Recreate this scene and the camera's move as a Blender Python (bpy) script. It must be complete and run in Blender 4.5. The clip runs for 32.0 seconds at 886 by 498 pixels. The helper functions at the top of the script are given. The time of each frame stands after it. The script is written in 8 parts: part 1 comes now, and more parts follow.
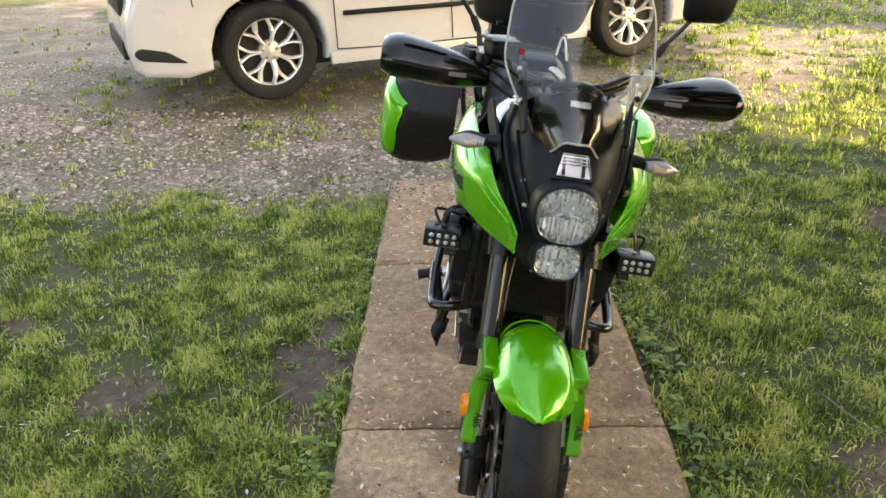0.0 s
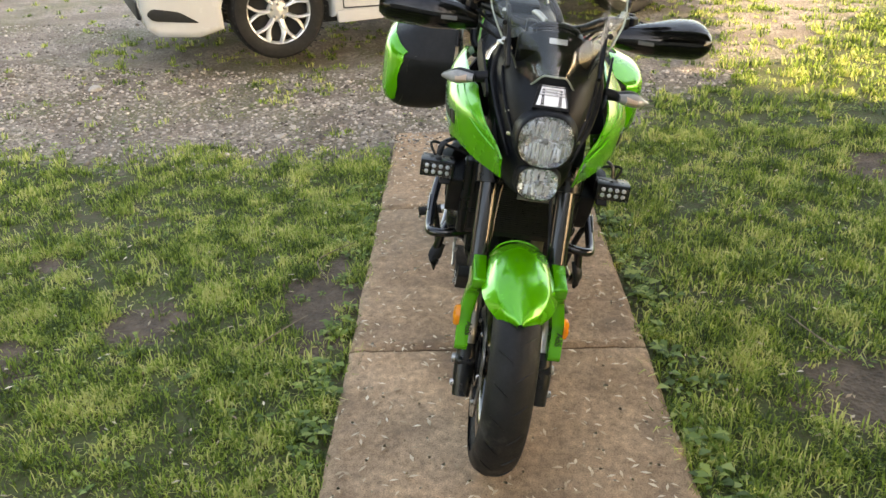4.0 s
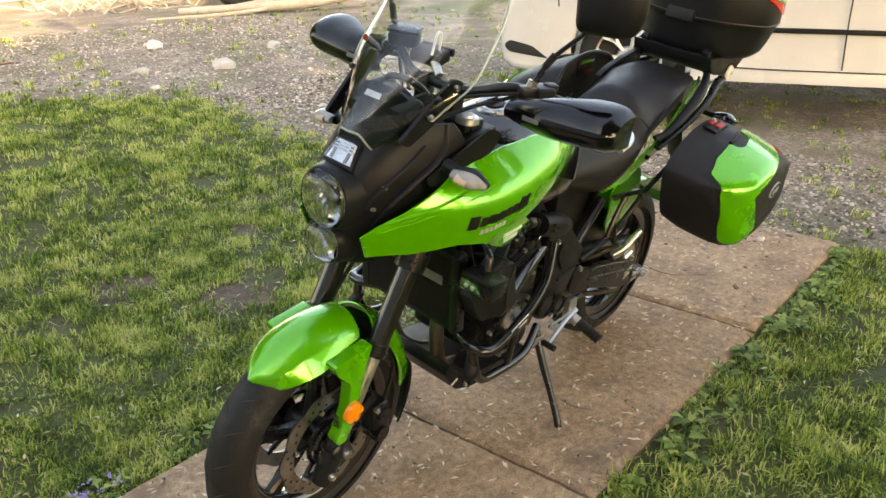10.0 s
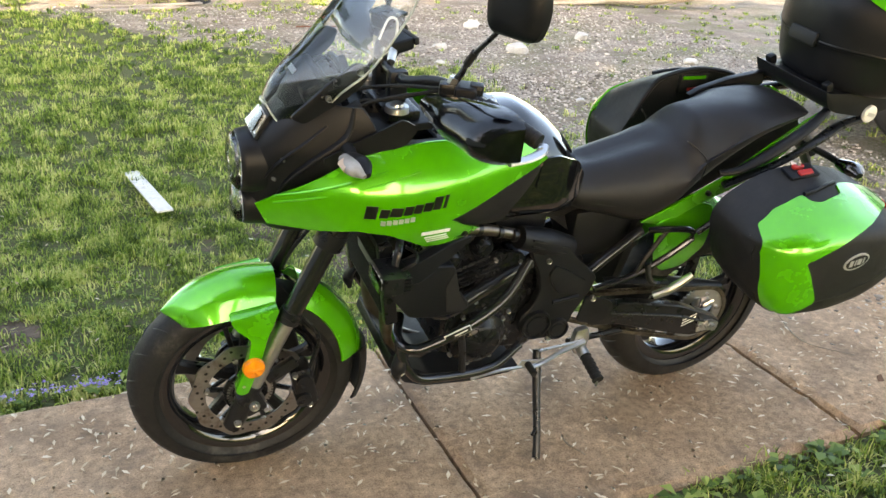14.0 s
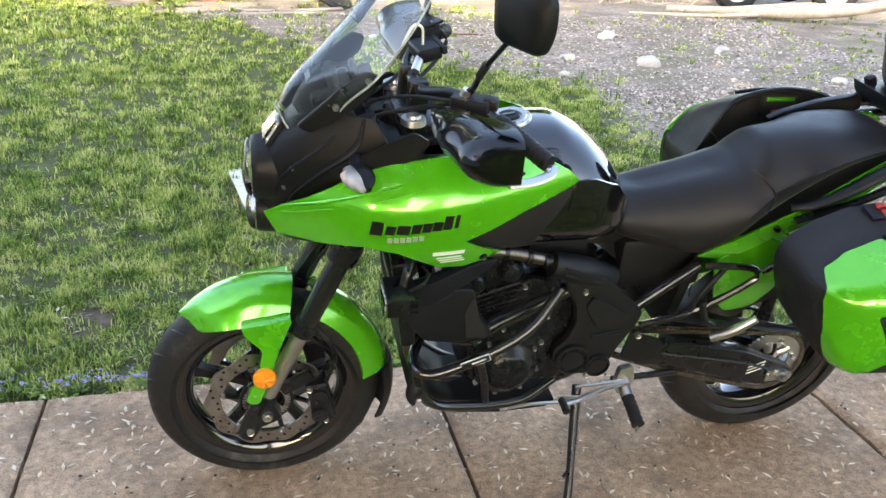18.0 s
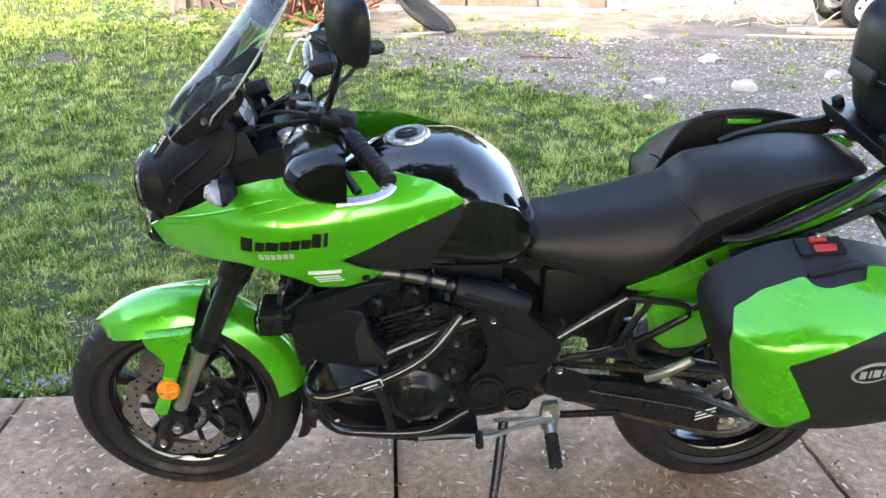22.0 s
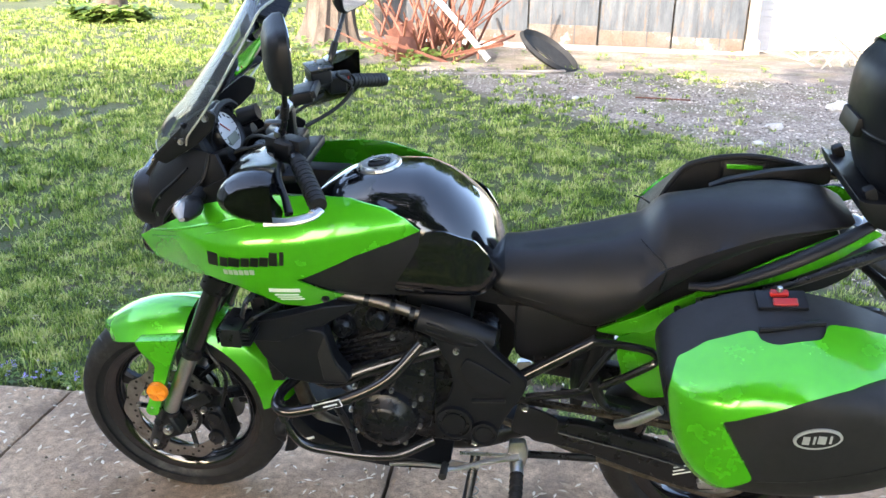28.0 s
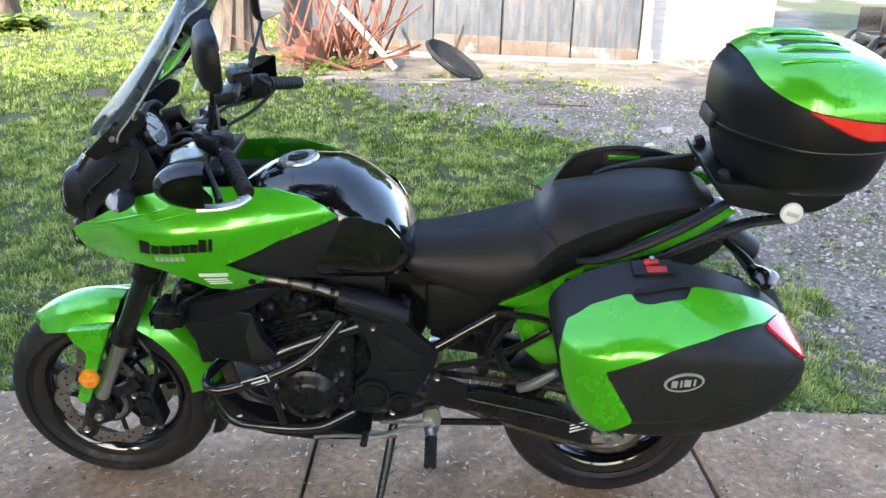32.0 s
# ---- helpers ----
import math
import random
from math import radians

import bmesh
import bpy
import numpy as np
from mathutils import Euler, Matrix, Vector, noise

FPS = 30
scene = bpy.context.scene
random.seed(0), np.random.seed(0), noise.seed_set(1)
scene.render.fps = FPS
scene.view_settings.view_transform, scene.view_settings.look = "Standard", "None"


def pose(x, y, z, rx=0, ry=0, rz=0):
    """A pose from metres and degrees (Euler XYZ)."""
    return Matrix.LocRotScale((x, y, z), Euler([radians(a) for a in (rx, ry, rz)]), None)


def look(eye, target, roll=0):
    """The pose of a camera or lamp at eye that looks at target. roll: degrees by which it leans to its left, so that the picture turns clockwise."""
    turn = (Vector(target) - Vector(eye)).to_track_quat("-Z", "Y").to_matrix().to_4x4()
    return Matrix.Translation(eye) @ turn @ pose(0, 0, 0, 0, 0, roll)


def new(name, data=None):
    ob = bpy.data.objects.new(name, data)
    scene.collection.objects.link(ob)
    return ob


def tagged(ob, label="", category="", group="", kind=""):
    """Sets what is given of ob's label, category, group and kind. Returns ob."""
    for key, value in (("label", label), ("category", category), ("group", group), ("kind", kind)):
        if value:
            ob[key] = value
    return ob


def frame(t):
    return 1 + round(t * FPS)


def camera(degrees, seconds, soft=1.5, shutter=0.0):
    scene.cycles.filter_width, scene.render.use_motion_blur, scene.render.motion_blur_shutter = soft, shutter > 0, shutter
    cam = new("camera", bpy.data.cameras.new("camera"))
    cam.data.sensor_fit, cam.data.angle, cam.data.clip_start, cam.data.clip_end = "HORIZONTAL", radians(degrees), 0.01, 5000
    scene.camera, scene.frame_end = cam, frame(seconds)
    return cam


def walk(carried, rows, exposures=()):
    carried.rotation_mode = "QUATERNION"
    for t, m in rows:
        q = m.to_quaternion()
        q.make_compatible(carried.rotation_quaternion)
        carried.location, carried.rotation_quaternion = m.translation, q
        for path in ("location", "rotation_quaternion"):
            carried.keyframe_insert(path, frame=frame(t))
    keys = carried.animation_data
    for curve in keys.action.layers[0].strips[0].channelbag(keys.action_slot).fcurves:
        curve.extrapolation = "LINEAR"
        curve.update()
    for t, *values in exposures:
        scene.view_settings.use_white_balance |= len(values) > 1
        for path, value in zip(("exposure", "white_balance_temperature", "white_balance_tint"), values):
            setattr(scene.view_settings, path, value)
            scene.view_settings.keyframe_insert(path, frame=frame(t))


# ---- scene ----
cam = camera(56.1, 32.0)
PATH = [
    (0, (3.071, 0.069, 1.555), (1.245, -0.102, 0.757), -1.4),
    (0.5, (3.075, 0.051, 1.554), (1.235, -0.002, 0.773), -1.5),
    (1, (3.084, 0.051, 1.559), (1.24, 0.066, 0.785), -1.6),
    (1.5, (3.092, 0.049, 1.56), (1.241, 0.033, 0.803), -1.0),
    (2, (3.101, 0.046, 1.55), (1.258, -0.02, 0.776), -0.8),
    (2.5, (3.164, 0.125, 1.561), (1.339, -0.053, 0.761), -1.2),
    (3, (3.241, 0.184, 1.565), (1.442, -0.13, 0.749), -2.5),
    (3.5, (3.266, 0.207, 1.559), (1.47, -0.098, 0.734), -3.5),
    (4, (3.311, 0.13, 1.547), (1.52, -0.064, 0.677), -2.1),
    (4.5, (3.348, 0.147, 1.547), (1.566, 0.022, 0.647), -1.7),
    (6.5, (3.22, 0.514, 1.546), (1.44, 0.249, 0.674), -1.9),
    (7, (3.126, 0.637, 1.508), (1.373, 0.172, 0.665), -2.9),
    (7.5, (3.109, 0.857, 1.499), (1.391, 0.198, 0.715), -4.1),
    (8, (2.972, 0.955, 1.469), (1.285, 0.216, 0.689), -3.0),
    (8.5, (2.806, 1.05, 1.483), (1.111, 0.369, 0.669), -1.7),
    (9, (2.697, 1.202, 1.487), (1.103, 0.284, 0.702), -2.9),
    (9.5, (2.611, 1.441, 1.507), (1.157, 0.289, 0.759), -2.4),
    (10, (2.483, 1.516, 1.483), (1.13, 0.25, 0.728), 0.1),
    (10.5, (2.291, 1.589, 1.474), (0.994, 0.293, 0.676), 2.7),
    (11, (2.133, 1.751, 1.474), (1.009, 0.305, 0.672), 3.0),
    (11.5, (2.026, 1.907, 1.482), (1.031, 0.339, 0.739), 2.1),
    (12, (1.899, 1.885, 1.455), (1.048, 0.23, 0.723), 2.0),
    (12.5, (1.781, 1.871, 1.466), (0.941, 0.228, 0.695), 3.5),
    (13, (1.7, 1.939, 1.48), (0.946, 0.262, 0.693), 3.5),
    (13.5, (1.641, 1.996, 1.486), (0.944, 0.298, 0.693), 3.3),
    (15.5, (1.595, 2.096, 1.481), (1.037, 0.328, 0.73), 0.4),
    (16, (1.497, 2.104, 1.469), (0.852, 0.38, 0.686), 0.6),
    (16.5, (1.39, 2.013, 1.466), (0.65, 0.332, 0.675), 3.1),
    (17, (1.341, 2.0, 1.482), (0.774, 0.248, 0.702), 2.7),
    (17.5, (1.3, 2.014, 1.478), (0.936, 0.207, 0.703), 2.7),
    (18, (1.31, 1.992, 1.48), (0.989, 0.179, 0.7), 2.4),
    (18.5, (1.264, 1.992, 1.485), (0.936, 0.165, 0.742), 2.0),
    (19, (1.141, 2.069, 1.481), (0.859, 0.229, 0.749), 2.7),
    (19.5, (1.048, 2.052, 1.458), (0.831, 0.208, 0.714), 3.4),
    (20, (0.959, 1.95, 1.454), (0.754, 0.1, 0.721), 5.0),
    (20.5, (0.893, 1.94, 1.473), (0.893, 0.071, 0.762), 3.3),
    (21, (0.853, 1.929, 1.468), (1.003, 0.069, 0.75), 2.3),
    (21.5, (0.851, 1.912, 1.464), (0.982, 0.052, 0.74), 0.9),
    (22, (0.756, 1.974, 1.463), (0.762, 0.115, 0.728), 0.8),
    (22.5, (0.612, 2.055, 1.451), (0.549, 0.218, 0.664), 0.2),
    (23, (0.508, 1.991, 1.436), (0.437, 0.146, 0.669), 2.4),
    (23.5, (0.41, 1.956, 1.449), (0.5, 0.11, 0.687), 2.9),
    (24, (0.334, 1.947, 1.457), (0.644, 0.11, 0.729), 2.8),
    (24.5, (0.312, 1.959, 1.462), (0.682, 0.118, 0.774), 2.4),
    (25, (0.324, 1.943, 1.463), (0.723, 0.104, 0.786), 1.5),
    (25.5, (0.339, 1.944, 1.464), (0.724, 0.101, 0.789), 1.3),
    (27.5, (0.358, 1.96, 1.464), (0.706, 0.106, 0.798), 1.2),
    (28, (0.362, 1.967, 1.466), (0.704, 0.11, 0.805), 1.1),
    (28.5, (0.37, 1.973, 1.466), (0.689, 0.112, 0.806), 1.1),
    (29, (0.38, 1.985, 1.469), (0.67, 0.116, 0.818), 1.0),
    (29.5, (0.346, 2.015, 1.468), (0.665, 0.146, 0.831), 0.7),
    (30, (0.289, 2.073, 1.456), (0.715, 0.225, 0.82), -0.3),
    (30.5, (0.311, 2.121, 1.465), (0.683, 0.254, 0.853), 0.4),
    (31, (0.325, 2.144, 1.47), (0.606, 0.266, 0.844), 0.8),
    (31.5, (0.325, 2.163, 1.475), (0.529, 0.282, 0.826), 1.1),
    (32, (0.335, 2.179, 1.473), (0.468, 0.286, 0.839), 1.7),
]
walk(cam, [(t, look(eye, target, roll)) for t, eye, target, roll in PATH], [(0, 2.66, 9900, 14), (4.5, 2.72, 10000, 14), (7, 3.08, 10200, 14), (8, 2.72, 10300, 13), (11, 2.80, 9800, 15), (12, 2.83, 9200, 11), (13.5, 2.95, 8800, 12), (16, 2.98, 7900, 12), (17, 2.98, 8500, 14), (18, 3.02, 7450, 14), (21, 2.98, 6850, 13), (23, 3.03, 6720, 18), (25, 2.99, 6600, 15), (28, 2.99, 6700, 14), (30, 2.80, 6500, 14), (32, 2.76, 6500, 13)])

import collections
from mathutils import geometry

# ---- world, sun ----
SUN_EL, SUN_AZ = 30.0, 62.0  # degrees; azimuth from +x towards +y
world = bpy.data.worlds.new("sky")
scene.world = world
world.use_nodes = True
wn = world.node_tree
wn.nodes.clear()
sky = wn.nodes.new("ShaderNodeTexSky")
sky.sky_type = "NISHITA"
sky.sun_disc = False
sky.sun_elevation = radians(SUN_EL)
sky.sun_rotation = radians(90 - SUN_AZ)
sky.air_density, sky.dust_density, sky.ozone_density = 1.0, 2.0, 1.0
bg = wn.nodes.new("ShaderNodeBackground")
bg.inputs["Strength"].default_value = 0.15
wo = wn.nodes.new("ShaderNodeOutputWorld")
wn.links.new(sky.outputs[0], bg.inputs[0])
wn.links.new(bg.outputs[0], wo.inputs[0])

lamp = bpy.data.lights.new("sun", "SUN")
lamp.energy, lamp.angle, lamp.color = 2.3, radians(0.53), (1.0, 0.93, 0.82)
sun = new("sun", lamp)
sx, sy, sz = (math.cos(radians(SUN_EL)) * math.cos(radians(SUN_AZ)), math.cos(radians(SUN_EL)) * math.sin(radians(SUN_AZ)), math.sin(radians(SUN_EL)))
sun.matrix_world = look((sx * 30, sy * 30, sz * 30), (0, 0, 0))


# ---- materials ----
def surface(name, a, b=None, scale=8.0, rough=0.5, rough_b=None, metal=0.0, bump=0.0, bump_scale=60.0, coat=0.0, fine=0.0,
            stretch=None, spread=0.0, sheen=0.0, trans=0.0, ior=1.45, emit=0.0, stain=None, stain_scale=1.5, stain_amount=0.5, spec=0.5, grit=0.0, grit_scale=240.0):
    """A node material: two colours mixed by noise at two scales, with grain, stains and fine relief."""
    m = bpy.data.materials.new(name)
    m.use_nodes = True
    t = m.node_tree
    p = t.nodes["Principled BSDF"]
    b = b or a
    co = t.nodes.new("ShaderNodeTexCoord")
    vec = co.outputs["Object"]
    if stretch:
        mp = t.nodes.new("ShaderNodeMapping")
        mp.inputs["Scale"].default_value = stretch
        t.links.new(vec, mp.inputs[0])
        vec = mp.outputs[0]

    def noise_tex(s, detail=5.0, r=0.6):
        n = t.nodes.new("ShaderNodeTexNoise")
        n.inputs["Scale"].default_value, n.inputs["Detail"].default_value, n.inputs["Roughness"].default_value = s, detail, r
        t.links.new(vec, n.inputs["Vector"])
        return n.outputs["Fac"]

    def ramp(f, lo, hi):
        r = t.nodes.new("ShaderNodeMapRange")
        r.inputs["From Min"].default_value, r.inputs["From Max"].default_value = lo, hi
        t.links.new(f, r.inputs["Value"])
        return r.outputs[0]

    def blend(f, c1, c2, kind="MIX"):
        x = t.nodes.new("ShaderNodeMix")
        x.data_type, x.blend_type = "RGBA", kind
        if isinstance(f, float):
            x.inputs["Factor"].default_value = f
        else:
            t.links.new(f, x.inputs["Factor"])
        for k, c in (("A", c1), ("B", c2)):
            s = [q for q in x.inputs if q.name == k and q.type == "RGBA"][0]
            if isinstance(c, tuple):
                s.default_value = (*c[:3], 1)
            else:
                t.links.new(c, s)
        return [q for q in x.outputs if q.type == "RGBA"][0]

    base = ramp(noise_tex(scale), 0.35, 0.65)
    col = blend(base, a, b)
    if fine:
        g = ramp(noise_tex(scale * 14, 3.0), 0.3, 0.7)
        mul = blend(g, (1 - fine,) * 3, (1 + fine,) * 3)
        col = blend(1.0, col, mul, "MULTIPLY")
    if grit:
        col = blend(1.0, col, blend(ramp(noise_tex(grit_scale, 2.0), 0.32, 0.68), (1 - grit,) * 3, (1 + grit,) * 3), "MULTIPLY")
        pit = t.nodes.new("ShaderNodeTexVoronoi")
        pit.inputs["Scale"].default_value = grit_scale * 0.35
        t.links.new(vec, pit.inputs["Vector"])
        col = blend(ramp(pit.outputs["Distance"], 0.26, 0.08), col, blend(1.0, col, (0.55, 0.55, 0.55), "MULTIPLY"))
    if stain:
        col = blend(ramp(noise_tex(stain_scale, 6.0, 0.7), 0.62 - 0.25 * stain_amount, 0.72), col, stain)
    if spread:
        oi = t.nodes.new("ShaderNodeObjectInfo")
        rr = ramp(oi.outputs["Random"], 0.0, 1.0)
        mul = blend(rr, (1 - spread,) * 3, (1 + spread,) * 3)
        col = blend(1.0, col, mul, "MULTIPLY")
    t.links.new(col, p.inputs["Base Color"])
    p.inputs["Metallic"].default_value = metal
    p.inputs["IOR"].default_value = ior
    p.inputs["Specular IOR Level"].default_value = spec
    p.inputs["Coat Weight"].default_value = coat
    p.inputs["Coat Roughness"].default_value = 0.04
    p.inputs["Transmission Weight"].default_value = trans
    if emit:
        t.links.new(col, p.inputs["Emission Color"])
        p.inputs["Emission Strength"].default_value = emit
    r = t.nodes.new("ShaderNodeMapRange")
    r.inputs["From Min"].default_value, r.inputs["From Max"].default_value = 0.35, 0.65
    r.inputs["To Min"].default_value, r.inputs["To Max"].default_value = rough, rough if rough_b is None else rough_b
    t.links.new(noise_tex(scale * 3), r.inputs["Value"])
    t.links.new(r.outputs[0], p.inputs["Roughness"])
    if bump:
        bn = t.nodes.new("ShaderNodeBump")
        bn.inputs["Strength"].default_value, bn.inputs["Distance"].default_value = bump, 0.004
        t.links.new(noise_tex(bump_scale, 6.0, 0.65), bn.inputs["Height"])
        t.links.new(bn.outputs[0], p.inputs["Normal"])
    return m


GREEN = surface("candy_green_paint", (0.060, 0.44, 0.008), (0.070, 0.48, 0.010), 3, 0.24, 0.28, metal=0.35, coat=1.0, fine=0.05)
BLACK_GLOSS = surface("black_gloss_paint", (0.004, 0.004, 0.005), None, 4, 0.10, 0.15, coat=1.0)
BLACK_PLASTIC = surface("black_textured_plastic", (0.0062, 0.0068, 0.0086), (0.0098, 0.0106, 0.0128), 6, 0.34, 0.48, bump=0.12, bump_scale=420, fine=0.1, spec=0.25)
GREY_PLASTIC = surface("dark_grey_textured_plastic", (0.0135, 0.0138, 0.0145), (0.018, 0.0183, 0.019), 5, 0.42, 0.55, bump=0.2, bump_scale=500, fine=0.12, spec=0.24)
SATIN_BLACK = surface("satin_black_metal", (0.0056, 0.0060, 0.0075), (0.0092, 0.0098, 0.0115), 12, 0.26, 0.32, fine=0.1, spec=0.45)
BAR_BLACK = surface("gloss_black_powder_coat", (0.0055, 0.0058, 0.0075), (0.008, 0.0083, 0.010), 10, 0.22, None, spec=0.6, coat=0.5)
ENGINE_BLACK = surface("black_engine_paint", (0.0050, 0.0055, 0.0072), (0.0080, 0.0086, 0.0105), 14, 0.22, 0.34, bump=0.03, bump_scale=220, fine=0.12, spec=0.36)
VINYL = surface("black_seat_vinyl", (0.0105, 0.0105, 0.0118), (0.015, 0.015, 0.0168), 5, 0.38, 0.47, bump=0.22, bump_scale=320, spec=0.30)
RUBBER = surface("tyre_rubber", (0.0075, 0.0078, 0.0085), (0.0125, 0.0128, 0.0135), 9, 0.48, 0.66, bump=0.2, bump_scale=160, stain=(0.070, 0.068, 0.064), stain_scale=6, stain_amount=0.22, spec=0.35, fine=0.25)
GRIP = surface("grip_rubber", (0.009, 0.009, 0.009), (0.013, 0.013, 0.013), 20, 0.55, 0.65, bump=0.3, bump_scale=300, spec=0.35)
ALU = surface("bare_aluminium", (0.52, 0.52, 0.52), (0.62, 0.62, 0.61), 15, 0.28, 0.42, metal=1.0, fine=0.08)
STEEL = surface("brushed_steel", (0.40, 0.40, 0.39), (0.52, 0.51, 0.49), 22, 0.25, 0.4, metal=1.0, fine=0.15)
CHROME = surface("chrome", (0.75, 0.76, 0.78), None, 10, 0.04, 0.07, metal=1.0)
DISC_STEEL = surface("brake_disc_steel", (0.30, 0.29, 0.28), (0.42, 0.40, 0.38), 30, 0.3, 0.42, metal=1.0, stain=(0.16, 0.12, 0.09), stain_scale=22, stain_amount=0.3)
PIPE = surface("heat_stained_exhaust_steel", (0.17, 0.15, 0.13), (0.24, 0.215, 0.19), 10, 0.35, 0.5, metal=1.0, stain=(0.10, 0.065, 0.045), stain_scale=6)
CHAIN_STEEL = surface("oily_chain_steel", (0.10, 0.085, 0.065), (0.18, 0.16, 0.13), 60, 0.35, 0.55, metal=0.9)
ORANGE = surface("amber_reflector", (0.85, 0.23, 0.01), (0.9, 0.28, 0.015), 40, 0.12, 0.2, coat=0.6)
RED_LENS = surface("red_lens_plastic", (0.62, 0.012, 0.012), (0.7, 0.02, 0.02), 40, 0.1, 0.16, coat=0.8)
RED_PLASTIC = surface("red_plastic", (0.28, 0.012, 0.010), (0.34, 0.016, 0.013), 10, 0.35, 0.4)
WHITE_DECAL = surface("white_decal", (0.72, 0.72, 0.70), None, 20, 0.4)
GREY_DECAL = surface("silver_grey_decal", (0.30, 0.36, 0.30), None, 20, 0.4)
BLACK_DECAL = surface("black_decal", (0.008, 0.008, 0.008), None, 20, 0.35)
SILVER_DECAL = surface("silver_decal", (0.55, 0.55, 0.56), (0.62, 0.62, 0.62), 30, 0.3, 0.35, metal=0.6)
LENS_WHITE = surface("frosted_clear_lens", (0.34, 0.335, 0.325), (0.22, 0.215, 0.21), 30, 0.15, 0.25, coat=0.8)
REFLECTOR = surface("bright_lamp_reflector", (0.93, 0.94, 0.95), None, 30, 0.14, 0.24, metal=0.38, coat=0.3)
BOWL = surface("satin_lamp_bowl", (0.74, 0.75, 0.76), (0.66, 0.67, 0.68), 30, 0.2, 0.3, metal=0.75)
MIRROR = surface("mirror_glass", (0.85, 0.87, 0.88), None, 3, 0.015, metal=1.0)
DIAL = surface("instrument_dial_face", (0.55, 0.56, 0.56), (0.62, 0.62, 0.62), 6, 0.4)


def clear(name, tint, rough=0.0, ior=1.45):
    """Thin clear plastic or glass: mostly see-through, with a real glossy face."""
    m = bpy.data.materials.new(name)
    m.use_nodes = True
    t = m.node_tree
    t.nodes.clear()
    out = t.nodes.new("ShaderNodeOutputMaterial")
    tr, gl, mx = t.nodes.new("ShaderNodeBsdfTransparent"), t.nodes.new("ShaderNodeBsdfGlossy"), t.nodes.new("ShaderNodeMixShader")
    fr, ad = t.nodes.new("ShaderNodeFresnel"), t.nodes.new("ShaderNodeMath")
    no = t.nodes.new("ShaderNodeTexNoise")
    no.inputs["Scale"].default_value = 90
    rr = t.nodes.new("ShaderNodeMapRange")
    rr.inputs["To Min"].default_value, rr.inputs["To Max"].default_value = rough + 0.01, rough + 0.01
    t.links.new(no.outputs["Fac"], rr.inputs["Value"])
    t.links.new(rr.outputs[0], gl.inputs["Roughness"])
    fr.inputs["IOR"].default_value = ior
    ad.operation = "ADD"
    ad.inputs[1].default_value = 0.02
    t.links.new(fr.outputs[0], ad.inputs[0])
    tr.inputs[0].default_value = (*tint, 1)
    t.links.new(ad.outputs[0], mx.inputs[0])
    t.links.new(tr.outputs[0], mx.inputs[1])
    t.links.new(gl.outputs[0], mx.inputs[2])
    t.links.new(mx.outputs[0], out.inputs[0])
    return m


SCREEN = clear("clear_screen_plastic", (0.97, 0.98, 0.96), 0.02, 1.36)
LENS = clear("clear_lens_plastic", (0.95, 0.96, 0.97))
SMOKE = clear("smoked_dial_glass", (0.8, 0.82, 0.84))
VAN_GLASS = clear("tinted_car_glass", (0.10, 0.11, 0.11))


# ---- mesh helpers ----
def V(*a):
    return Vector(a)


def part(name, bm, material, parent=None, label="", smooth=True):
    me = bpy.data.meshes.new(name)
    bmesh.ops.recalc_face_normals(bm, faces=bm.faces)
    bm.to_mesh(me)
    bm.free()
    if smooth:
        me.shade_smooth()
        me.set_sharp_from_angle(angle=radians(35))
    me.materials.append(material)
    ob = new(name, me)
    ob.parent = parent
    if label:
        ob["label"] = label
    return ob


def empty(name, m, label, category, group="", kind=""):
    ob = new(name)
    ob.matrix_world = m
    return tagged(ob, label, category, group, kind)


def curve(pts, n):
    """n + 1 points along a smooth line through pts."""
    pts = [Vector(p) for p in pts]
    if len(pts) == 2:
        return [pts[0].lerp(pts[1], k / n) for k in range(n + 1)]
    lens = [0.0]
    for a, b in zip(pts, pts[1:]):
        lens.append(lens[-1] + max((b - a).length, 1e-6))
    tang = []
    for k in range(len(pts)):
        a, b = max(k - 1, 0), min(k + 1, len(pts) - 1)
        tang.append((pts[b] - pts[a]) / (lens[b] - lens[a]))
    out = []
    seg = 0
    for k in range(n + 1):
        s = lens[-1] * k / n
        while seg < len(pts) - 2 and s > lens[seg + 1]:
            seg += 1
        h = lens[seg + 1] - lens[seg]
        u = min(max((s - lens[seg]) / h, 0), 1)
        p0, p1, m0, m1 = pts[seg], pts[seg + 1], tang[seg] * h, tang[seg + 1] * h
        out.append(p0 * (2 * u**3 - 3 * u**2 + 1) + m0 * (u**3 - 2 * u**2 + u) + p1 * (-2 * u**3 + 3 * u**2) + m1 * (u**3 - u**2))
    return out


